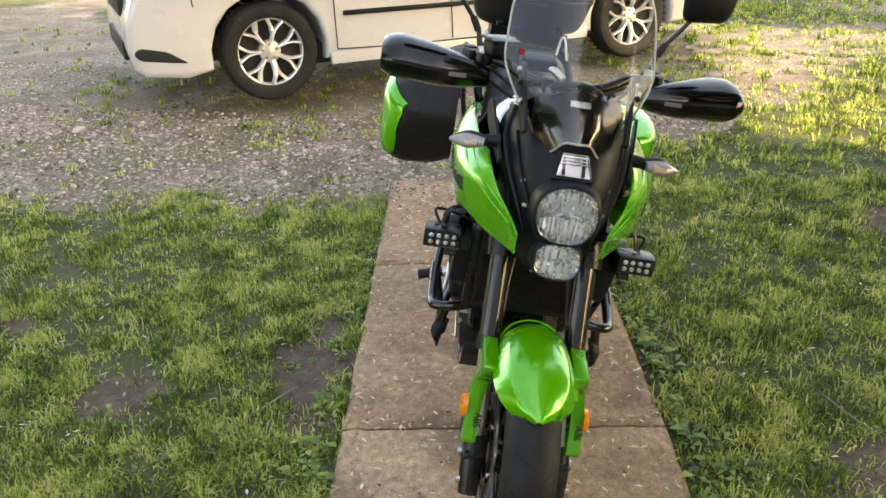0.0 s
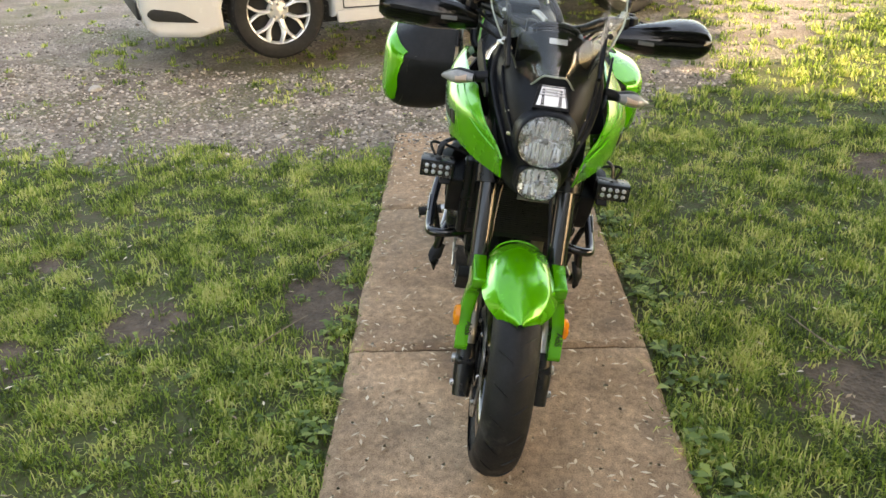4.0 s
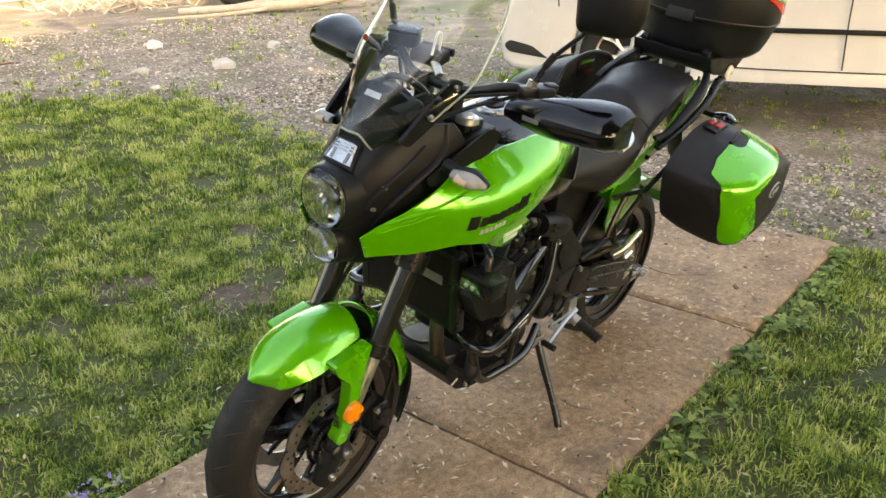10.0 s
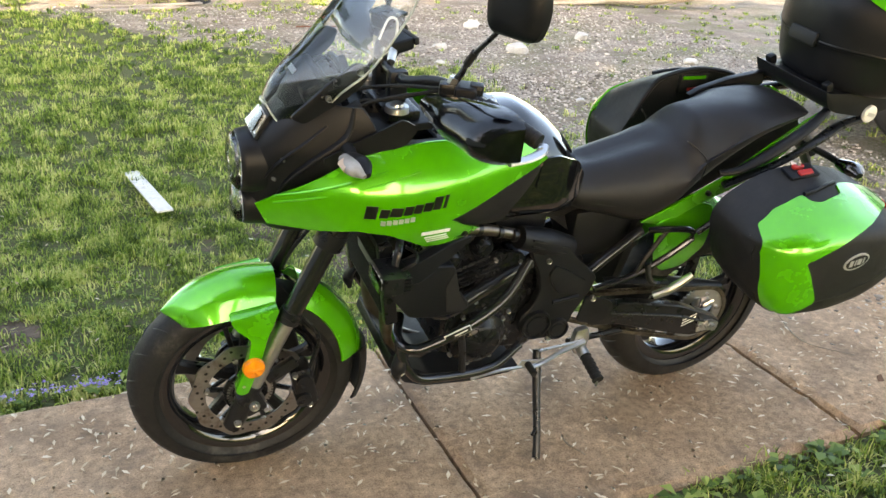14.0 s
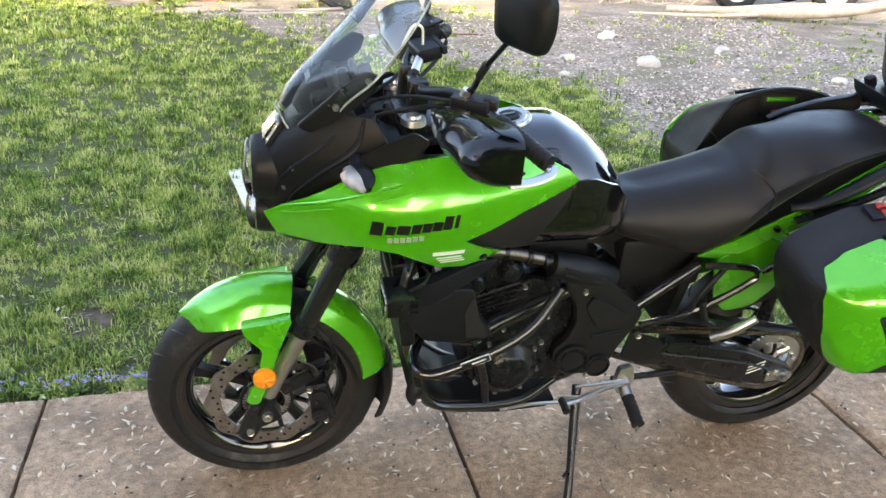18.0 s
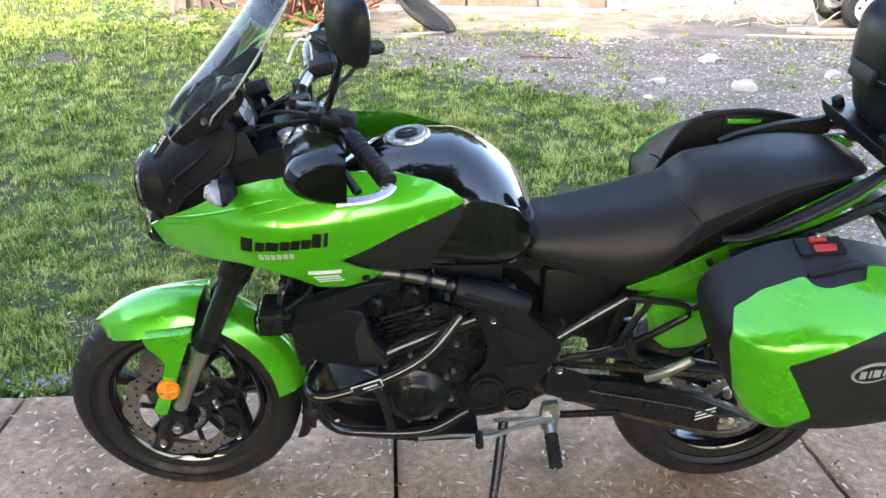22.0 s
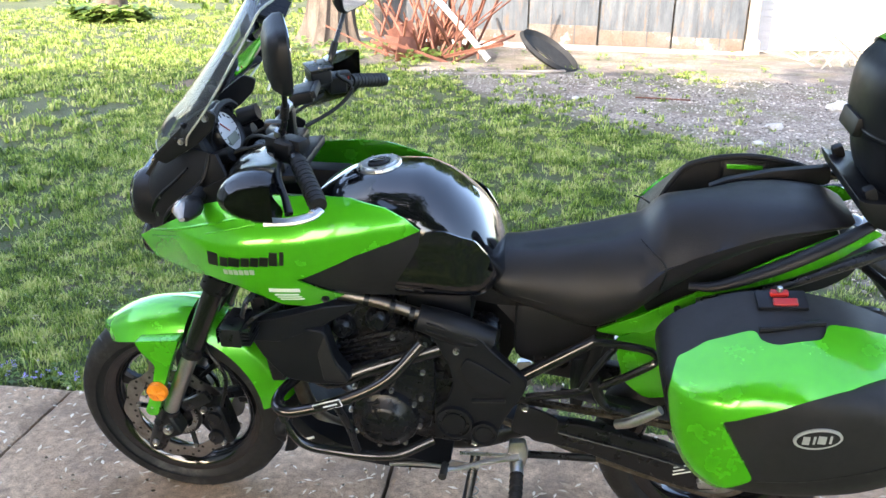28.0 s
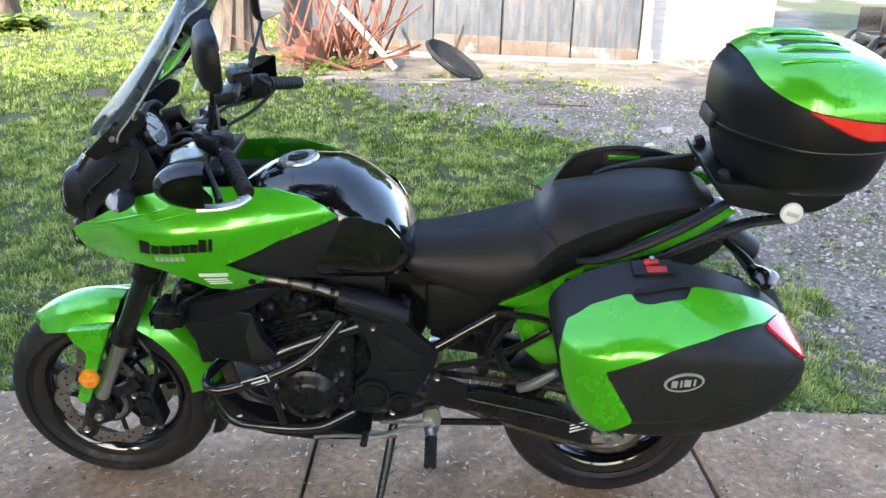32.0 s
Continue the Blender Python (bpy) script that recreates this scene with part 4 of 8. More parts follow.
# tail
TAIL = [(0.335, 0.686), (0.25, 0.742), (0.16, 0.815), (0.10, 0.855), (-0.02, 0.925), (-0.13, 0.975), (-0.20, 0.990), (-0.235, 0.970), (-0.12, 0.905), (-0.02, 0.846), (0.08, 0.788), (0.16, 0.748), (0.25, 0.672)]
for s in (1, -1):
    tail = part("tail_panel", shell(TAIL, lambda x, z: graph([(-0.25, 0.09), (-0.1, 0.132), (0.1, 0.152), (0.35, 0.135)], x) - 0.25 * max(0, 0.83 - z), 0.006, 0.02, 0.010, s), GREEN, bike, "lime green tail panel")
    bolt(tail, 0.165, s * 0.150, 0.788, 0.008, SATIN_BLACK, s)
    part("grab_rail", tube([(0.148, s * 0.150, 0.850), (0.10, s * 0.166, 0.862), (0.0, s * 0.166, 0.906), (-0.10, s * 0.160, 0.962), (-0.19, s * 0.13, 1.005), (-0.22, s * 0.10, 1.010)], [0.010, 0.015, 0.017, 0.015, 0.010], 26, 12, flat=0.75), BLACK_PLASTIC, bike, "black moulded grab rail")
    if s < 0:
        part("grab_blade", plate([(0.09, 0.965), (0.05, 0.985), (-0.05, 1.012), (-0.172, 1.030), (-0.180, 0.990), (-0.10, 0.965), (0.03, 0.940)], s * 0.118, s * 0.138, 0.004, 2, 0.008), BLACK_PLASTIC, bike, "black moulded grab rail blade")
    low = [(0.29, 0.675), (0.16, 0.735), (0.09, 0.72), (0.085, 0.58), (0.13, 0.51), (0.20, 0.495), (0.255, 0.55)]
    part("inner_fender", shell(low, lambda x, z: 0.118 - 0.5 * abs(z - 0.64) ** 1.5, 0.006, 0.03, 0.02, s), GREEN, bike, "lime green inner rear panel")
    part("case_frame", tube([(0.335, s * 0.150, 0.690), (0.293, s * 0.166, 0.698), (0.205, s * 0.172, 0.686), (0.20, s * 0.174, 0.660), (0.35, s * 0.166, 0.560), (0.48, s * 0.155, 0.520)], 0.0095, 30, 10), BAR_BLACK, bike, "black tubular case carrier")
    part("carrier_brace", tube([(0.285, s * 0.166, 0.697), (0.335, s * 0.165, 0.61), (0.355, s * 0.165, 0.560)], 0.008, 8, 8), SATIN_BLACK, bike)
    part("carrier_loop", tube([(0.19, s * 0.176, 0.68), (0.10, s * 0.205, 0.77), (-0.05, s * 0.218, 0.845), (-0.2, s * 0.21, 0.855), (-0.24, s * 0.18, 0.83)], 0.009, 20, 8), SATIN_BLACK, bike)
    part("rack_arm", tube([(0.13, s * 0.158, 0.815), (-0.03, s * 0.176, 0.880), (-0.14, s * 0.176, 0.936), (-0.24, s * 0.150, 0.965), (-0.33, s * 0.135, 0.975)], [0.012, 0.012, 0.013, 0.016, 0.016], 24, 10, flat=0.7), SATIN_BLACK, bike, "black steel rack arm")
    # upper frame tube, bright along its edge
    part("frame_tube", tube([(0.50, s * 0.130, 0.556), (0.42, s * 0.118, 0.606), (0.325, s * 0.104, 0.664)], 0.0155, 8, 16), BAR_BLACK, bike, "satin black rear frame tube")
    part("main_frame", tube([(1.06, s * 0.10, 0.80), (1.02, s * 0.145, 0.62), (0.962, s * 0.184, 0.545), (0.86, s * 0.166, 0.574), (0.762, s * 0.146, 0.605), (0.66, s * 0.125, 0.635)], 0.0205, 26, 16), BAR_BLACK, bike, "satin black frame tube")


# hard cases: cross-sections along x, each from the inner foot round the outer face to the inner top edge
CASE_LOW = [(-0.335, 0.716), (-0.325, 0.688), (-0.30, 0.656), (-0.25, 0.616), (-0.19, 0.591), (-0.125, 0.572), (-0.02, 0.560), (0.08, 0.564), (0.13, 0.583), (0.165, 0.618), (0.195, 0.685), (0.212, 0.74), (0.218, 0.765)]
CASE_TOP = [(-0.335, 0.760), (-0.325, 0.788), (-0.30, 0.813), (-0.25, 0.845), (-0.19, 0.870), (-0.11, 0.893), (-0.02, 0.904), (0.06, 0.895), (0.12, 0.874), (0.165, 0.850), (0.195, 0.828), (0.212, 0.805), (0.218, 0.79)]
CASE_OUT = [(-0.335, 0.405), (-0.325, 0.43), (-0.30, 0.450), (-0.25, 0.472), (-0.15, 0.493), (0.0, 0.502), (0.1, 0.497), (0.15, 0.478), (0.18, 0.455), (0.20, 0.43), (0.212, 0.40), (0.218, 0.36)]
CASE_ARC = [(0, 0.08), (0.3, 0.015), (0.62, 0), (0.82, 0.035), (0.94, 0.12), (0.99, 0.25), (1, 0.42), (1, 0.62), (0.99, 0.72), (0.955, 0.785), (0.88, 0.83), (0.70, 0.885), (0.5, 0.935), (0.3, 0.97), (0.12, 0.99), (0, 1.0)]
CASE_RUN = [0.0]
for a, b in zip(CASE_ARC, CASE_ARC[1:]):
    CASE_RUN.append(CASE_RUN[-1] + math.hypot(0.265 * (a[0] - b[0]), 0.355 * (a[1] - b[1])))
CASE_END = CASE_RUN[-1]
ARC_OUT, ARC_UP = [(r, a[0]) for r, a in zip(CASE_RUN, CASE_ARC)], [(r, a[1]) for r, a in zip(CASE_RUN, CASE_ARC)]
CASE_LID = [(0.155, 0.228), (0.185, 0.255), (0.198, 0.32), (0.205, 0.42), (0.204, 0.49), (0.199, 0.545), (0.189, 0.602), (0.140, 0.642), (0.054, 0.653), (0.048, 0.626), (0.021, 0.614), (-0.061, 0.634), (-0.080, 0.678), (-0.187, 0.690), (-0.262, 0.700), (-0.299, 0.694), (-0.235, 0.610), (-0.091, 0.530), (0.029, 0.488), (0.121, 0.458), (0.085, 0.386), (0.047, 0.315), (0.105, 0.262)]

# near-black that paints a recess's shade onto an uncut surface
RECESS_SHADE = surface("recess_shade_black", (0.006, 0.006, 0.006), (0.009, 0.009, 0.009), 8, 0.6, 0.7)


def case_at(x, q, side, up=0.0, rise=0.0):
    """A point of the case's skin: x along the bike, q the run round the section, up its height above the skin."""
    def skin_at(x, q):
        zb, zt, yo = graph(CASE_LOW, x), graph(CASE_TOP, x), graph(CASE_OUT, x)
        out, high = graph(ARC_OUT, q), graph(ARC_UP, q)
        zt += rise * (1.30 - 1.05 * out) * smooth(-0.33, -0.15, x) * smooth(0.218, 0.12, x)
        return Vector((x, 0.235 + (yo - 0.235) * out, zb + (zt - zb) * high))
    p = skin_at(x, q)
    if up:
        u = skin_at(min(x + 0.004, 0.218), q) - skin_at(max(x - 0.004, -0.335), q)
        w = skin_at(x, min(q + 0.006, CASE_END)) - skin_at(x, max(q - 0.006, 0))
        n = u.cross(w)
        if n.length > 1e-9:
            n.normalize()
            p += n * up * (1 if n.dot(p - Vector((-0.05, 0.30, 0.72))) > 0 else -1)
    return Vector((p.x, side * p.y, p.z))


def case_patch(outline, side, up, deep, rise, step=0.011, round_r=0.012):
    """A panel lying on the case's skin, cut to an outline in (x, run)."""
    flat = shell(outline, lambda x, q: 1.0, 0.5, step, round_r)
    for v in flat.verts:
        v.co = case_at(min(max(v.co.x, -0.334), 0.217), v.co.z, side, up if v.co.y > 0.9 else up - deep, rise)
    return flat


def side_case(s):
    rise = 0.0 if s > 0 else 0.075
    xs = [-0.335, -0.332, -0.325, -0.315] + list(np.linspace(-0.30, 0.19, 36)) + [0.198, 0.205, 0.211, 0.215, 0.218]
    bm = bmesh.new()
    skin(bm, [[case_at(x, CASE_END * k / 70, s, 0, rise) for k in range(71)] for x in xs])
    body = part("side_case", bm, GREY_PLASTIC, bike, "black and green hard side case")
    part("case_lid", case_patch(CASE_LID if s > 0 else [(x, min(q, 0.535)) for x, q in CASE_LID[:9] + CASE_LID[12:]], s, 0.006, 0.012, rise), GREEN, body, "lime green case lid panel")
    hatch = [(0.050, 0.650), (0.044, 0.628), (0.019, 0.618), (-0.058, 0.637), (-0.074, 0.676)]
    # lies flat on the skin; its dark colour stands for the recess's shade
    part("handle_recess", case_patch(hatch, s, 0.0015, 0.004, rise, 0.012, 0.005), RECESS_SHADE, body, "near-black patch painted as the handle recess's shade")
    part("case_handle", tube([case_at(x, q, s, 0.006, rise) for x, q in ((0.048, 0.654), (0.02, 0.655), (-0.03, 0.668), (-0.074, 0.680))], 0.006, 10, 8), BLACK_PLASTIC, body)
    lens = [(-0.302, 0.695), (-0.322, 0.672), (-0.331, 0.58), (-0.329, 0.515), (-0.312, 0.520), (-0.240, 0.607)]
    part("case_reflector", case_patch(lens, s, 0.007, 0.012, rise, 0.010, 0.006), RED_LENS, body, "red side reflector")
    for name, hx, hq, up, mt in (("case_badge", 0.042, 0.024, 0.004, SILVER_DECAL), ("badge_field", 0.037, 0.019, 0.005, GREY_PLASTIC)):
        oval = [(-0.047 + hx * math.cos(2 * math.pi * k / 30), 0.428 - 0.14 * hx * math.cos(2 * math.pi * k / 30) + hq * math.sin(2 * math.pi * k / 30)) for k in range(30)]
        part(name, case_patch(oval, s, up, up + 0.003, rise, 0.012, 0), mt, body, "silver oval badge" if hx > 0.04 else "")
    for w, x in ((0.012, 0.021), (0.004, 0.007), (0.014, -0.006), (0.004, -0.021)):
        bar = [(-0.047 + x - w / 2, 0.419 - 0.14 * x), (-0.047 + x + w / 2, 0.419 - 0.14 * x), (-0.047 + x + w / 2, 0.437 - 0.14 * x), (-0.047 + x - w / 2, 0.437 - 0.14 * x)]
        part("badge_bar", case_patch(bar, s, 0.0062, 0.003, rise, 0.02, 0), SILVER_DECAL, body)
    part("case_seam", tube([case_at(x, q, s, 0.0006, rise) for x, q in ((-0.330, 0.50), (-0.307, 0.475), (-0.271, 0.398), (-0.175, 0.350), (-0.055, 0.320), (0.045, 0.306))], 0.0016, 24, 6), BLACK_DECAL, body)
    part("case_seam", tube([case_at(x, 0.205, s, 0.0006, rise) for x in np.linspace(-0.32, 0.16, 14)] + [case_at(0.2105, q, s, 0.0006, rise) for q in (0.30, 0.42, 0.55)], 0.0018, 40, 6), BLACK_DECAL, body)
    p = case_at(-0.005, 0.735, s, 0.004, rise)
    if s > 0:
        part("latch_plate", box(0.095, 0.050, 0.010, p, (-12, 4, 0), 0.004), BLACK_PLASTIC, body)
        part("case_latch", box(0.046, 0.018, 0.008, p + Vector((-0.004, 0.014, 0.005)), (-22, 4, 0), 0.005, 3), RED_PLASTIC, body, "red release latch")
        part("case_lock", box(0.036, 0.016, 0.013, p + Vector((0.004, -0.010, 0.010)), (-10, 4, 0), 0.008, 3), RED_PLASTIC, body, "red lock with steel barrel")
        part("lock_barrel", lathe([(0.0001, 0.016), (0.005, 0.016), (0.006, 0.013), (0.006, 0.0), (0.0001, 0.0)], "z", 14, at=p + Vector((0.004, -0.010, 0.008)), full=False), STEEL, body)
    else:
        # inner side: slot with its shade painted black, lid's strip and latch behind it
        tilt = Matrix.Translation((-0.012, -0.2335, 0.956)) @ Matrix.Rotation(radians(4), 4, "X")
        for name, b, mt in (("inner_slot", box(0.100, 0.006, 0.056, (0, 0.002, 0), (0, 0, 0), 0.003), RECESS_SHADE), ("slot_rim", box(0.112, 0.005, 0.066, (0, 0, 0), (0, 0, 0), 0.004), BLACK_PLASTIC), ("slot_strip", box(0.086, 0.006, 0.012, (0, 0.004, 0.017), (0, 0, 0), 0.002), GREEN), ("slot_latch", box(0.056, 0.012, 0.010, (-0.006, 0.005, -0.018), (0, 3, 0), 0.004), RED_PLASTIC)):
            b.transform(tilt)
            part(name, b, mt, body)
        rim = [case_at(x, CASE_END, s, 0, rise) for x in np.linspace(0.19, -0.30, 16)]
        part("case_rim", tube([p + Vector((0, 0.004, 0)) for p in rim], 0.008, 40, 8), BLACK_PLASTIC, body)
    return body


side_case(1)
side_case(-1)

# top case
LEVELS = [(1.058, -0.215, -0.46, 0.16), (1.066, -0.19, -0.495, 0.19), (1.09, -0.173, -0.515, 0.212), (1.14, -0.158, -0.53, 0.228), (1.178, -0.149, -0.538, 0.238), (1.183, -0.143, -0.544, 0.243), (1.1942, -0.142, -0.545, 0.244), (1.232, -0.137, -0.545, 0.244), (1.2698, -0.137, -0.542, 0.24), (1.2992, -0.142, -0.532, 0.23), (1.3244, -0.158, -0.515, 0.21), (1.3454, -0.185, -0.485, 0.18), (1.358, -0.22, -0.45, 0.145), (1.3639, -0.265, -0.4, 0.095)]


def case_point(z, a, grow=0.0):
    x0, x1, w = (graph([(q[0], q[k]) for q in LEVELS], z) for k in (1, 2, 3))
    c, s = math.cos(a), math.sin(a)
    x = (x0 + x1) / 2 + (abs(x1 - x0) / 2 + grow) * math.copysign(abs(c) ** 0.72, c)
    taper = 1 - 0.30 * smooth(-0.32, -0.13, x)
    return Vector((x - 0.012, taper * (w + grow) * math.copysign(abs(s) ** 0.72, s), z + grow - 0.008))


bm = bmesh.new()
skin(bm, [[case_point(z, 2 * math.pi * k / 60) for k in range(60)] for z in sorted([q[0] for q in LEVELS] + [1.0622, 1.078, 1.115, 1.16, 1.18, 1.211, 1.253, 1.2866, 1.3118, 1.3362, 1.3521])])
top_case = part("top_case", bm, BLACK_PLASTIC, bike, "black top case with a green lid and red reflector band")
BAND = [(-0.55, 1.2505), (-0.46, 1.2538), (-0.37, 1.2639), (-0.28, 1.279), (-0.21, 1.3093), (-0.165, 1.3378), (-0.12, 1.3538)]
bm = bmesh.new()
cols = []
for k in range(73):
    a = 2 * math.pi * k / 72
    z0 = graph(BAND, case_point(1.28, a).x)
    cols.append([case_point(z0 + (1.3640 - z0) * (j / 10) ** 0.8, a, 0.0045) for j in range(11)])
skin(bm, cols[:-1] + [cols[0]], closed=False, cap=False)
bmesh.ops.remove_doubles(bm, verts=bm.verts, dist=1e-5)
rim = [e for e in bm.edges if len(e.link_faces) == 1 and max(v.co.z for v in e.verts) > 1.3629]
bmesh.ops.contextual_create(bm, geom=rim)
part("case_lid", bm, GREEN, top_case, "glossy lime green lid panel")
for y, z, x0, x1 in ((-0.14, 1.3545, -0.245, -0.425), (-0.075, 1.3665, -0.255, -0.415), (0.0, 1.3675, -0.25, -0.42), (0.075, 1.3665, -0.255, -0.415), (0.14, 1.3545, -0.245, -0.425)):
    part("lid_rib", tube([(x0, y, z - 0.006), (x0 * 0.8 + x1 * 0.2, y, z), (x0 * 0.2 + x1 * 0.8, y, z), (x1, y, z - 0.006)], [0.004, 0.012, 0.012, 0.004], 16, 10, flat=0.45), GREEN, top_case)
for s in (1, -1):
    bm = bmesh.new()
    rings = []
    for k in range(13):
        a = math.pi - radians(8) - radians(92) * k / 12
        p = case_point(1.30, s * a)
        zt = graph(BAND, p.x) - 0.003
        h = 0.036 * smooth(0, 0.22, 1 - k / 12) + 0.002
        rings.append([case_point(zt, s * a, 0.004), case_point(zt - h, s * a, 0.004), case_point(zt - h, s * a, -0.004), case_point(zt, s * a, -0.004)])
    skin(bm, rings)
    part("case_reflector", bm, RED_LENS, top_case, "red reflector band")
part("case_seam", tube([case_point(1.188, 2 * math.pi * k / 48, 0.001) for k in range(49)], 0.0022, 96, 6), BLACK_DECAL, top_case)
part("case_hinge", box(0.02, 0.10, 0.04, (-0.152, 0, 1.182), (0, -8, 0), 0.006), BLACK_PLASTIC, top_case)
for s in (1, -1):
    part("case_clip", box(0.024, 0.026, 0.030, (-0.178, s * 0.115, 1.070), (0, 25, 0), 0.007), BLACK_PLASTIC, top_case)
rack = part("rack_plate", plate([(-0.148, 1.070), (-0.165, 1.03), (-0.20, 1.005), (-0.30, 0.988), (-0.40, 0.998), (-0.45, 1.03), (-0.46, 1.052), (-0.30, 1.055), (-0.16, 1.062)], -0.145, 0.145, 0.008, 2, 0.02), BLACK_PLASTIC, bike, "black top case mounting plate")
for s in (1, -1):
    d = part("rack_badge", lathe([(0.0001, 0.007), (0.022, 0.006), (0.026, 0.002), (0.026, -0.004), (0.0001, -0.004)], "y", 28, full=False), WHITE_DECAL, rack, "round silver lock cover")
    d.matrix_local = Matrix.Translation((-0.340, s * 0.150, 0.995)) @ Matrix.Diagonal((1, s, 1, 1))
    part("badge_bar", box(0.030, 0.002, 0.011, (-0.340, s * 0.158, 0.995), (0, -15, 0), 0.0008), SILVER_DECAL, rack)

# tail light, rear indicators, rear fender
bm = tube([(-0.16, 0, 0.915), (-0.25, 0, 0.875), (-0.325, 0, 0.822)], [0.06, 0.052, 0.042], 8, 16, flat=0.6)
tail_unit = part("tail_unit", bm, BLACK_PLASTIC, bike, "black tail section")
part("tail_light", tube([(-0.318, 0, 0.832), (-0.330, 0, 0.824)], [0.034, 0.028], 3, 16, flat=0.6), RED_LENS, tail_unit, "red tail light")
part("plate_bracket", tube([(-0.27, 0, 0.86), (-0.36, 0, 0.74), (-0.44, 0, 0.60)], [0.06, 0.05, 0.05], 10, 12, flat=0.25), BLACK_PLASTIC, tail_unit)
for s in (1, -1):
    sig = part("rear_indicator", tube([(-0.235, s * 0.05, 0.865), (-0.265, s * 0.12, 0.858), (-0.275, s * 0.175, 0.853)], 0.010, 6, 10), BLACK_PLASTIC, bike, "rear indicator with a clear lens")
    part("indicator_body", tube([(-0.270, s * 0.165, 0.853), (-0.283, s * 0.205, 0.851), (-0.280, s * 0.242, 0.847)], [0.015, 0.027, 0.012], 10, 16, flat=0.8), BLACK_GLOSS, sig)
    part("indicator_lens", tube([(-0.286, s * 0.172, 0.852), (-0.302, s * 0.207, 0.850), (-0.294, s * 0.238, 0.847)], [0.012, 0.022, 0.009], 10, 16, flat=0.8), LENS_WHITE, sig)
bm = bmesh.new()
rings = []
for k in range(15):
    a = radians(-60 + 95 * k / 14)
    r = 0.338
    rings.append([Vector((r * math.sin(a) * q, w, RZ + r * math.cos(a) * q)) for q, w in ((1, 0.085), (1, 0), (1, -0.085), (0.98, -0.085), (0.98, 0), (0.98, 0.085))])
skin(bm, rings)
part("hugger", bm, GREEN, bike, "lime green tyre hugger")


# nose cowl: rings by height, open behind
COWL = [  # z, front x, half width, rear x
    (0.762, 1.372, 0.070, 1.29), (0.785, 1.396, 0.086, 1.28), (0.82, 1.410, 0.098, 1.27), (0.86, 1.415, 0.110, 1.255), (0.91, 1.414, 0.126, 1.235), (0.955, 1.408, 0.141, 1.20), (0.99, 1.394, 0.150, 1.17), (1.03, 1.364, 0.152, 1.15), (1.06, 1.334, 0.146, 1.16), (1.09, 1.300, 0.130, 1.18)]


def cowl_point(z, s, grow=0.0):
    xf, w, xr = (graph([(q[0], q[k]) for q in COWL], z) for k in (1, 2, 3))
    return Vector((xf + grow - (xf - xr) * abs(s) ** 2.6, (w + grow) * math.copysign(abs(s) ** 0.86, s), z))


bm = bmesh.new()
m, lay = 28, []
for k in (0, 1):
    lay.append([[bm.verts.new(cowl_point(z, -1 + 2 * j / m, -0.004 * k)) for j in range(m + 1)] for z in np.linspace(0.762, 1.09, 26)])
for g in lay:
    for i in range(25):
        for j in range(m):
            bm.faces.new([g[i][j], g[i + 1][j], g[i + 1][j + 1], g[i][j + 1]])
for i in range(25):
    for j in (0, m):
        bm.faces.new([lay[0][i][j], lay[0][i + 1][j], lay[1][i + 1][j], lay[1][i][j]])
for j in range(m):
    for i in (0, 25):
        bm.faces.new([lay[0][i][j], lay[0][i][j + 1], lay[1][i][j + 1], lay[1][i][j]])
cowl = part("nose_cowl", bm, BLACK_PLASTIC, bike, "black plastic nose cowl")
for s in (1, -1):
    # raised ribs and vents along the cowl's flank
    for z0, z1, a0, a1, r in ((0.86, 1.09, 0.66, 0.95, 0.010), (0.90, 1.05, 0.50, 0.76, 0.005)):
        part("cowl_rib", tube([cowl_point(z0 + (z1 - z0) * u, s * (a0 + (a1 - a0) * u), 0.002) for u in (0, 0.25, 0.5, 0.75, 1)], [0.003, r, r, 0.004], 14, 8, flat=0.6), BLACK_PLASTIC, cowl)
    part("wing_panel", shell([(1.10, 1.080), (1.20, 1.025), (1.27, 0.985), (1.26, 0.965), (1.18, 0.985), (1.09, 1.02), (1.065, 1.06)], lambda x, z: 0.150 + 0.16 * (1.27 - x), 0.006, 0.02, 0.012, s), BLACK_PLASTIC, cowl, "black wing beside the nose")
    for z in (0.945, 0.965):
        part("cowl_clip", box(0.004, 0.012, 0.008, cowl_point(z - (0.03 if z < 0.95 else 0), s * 0.62, 0.001), (0, 0, s * 30), 0.001), STEEL, cowl)


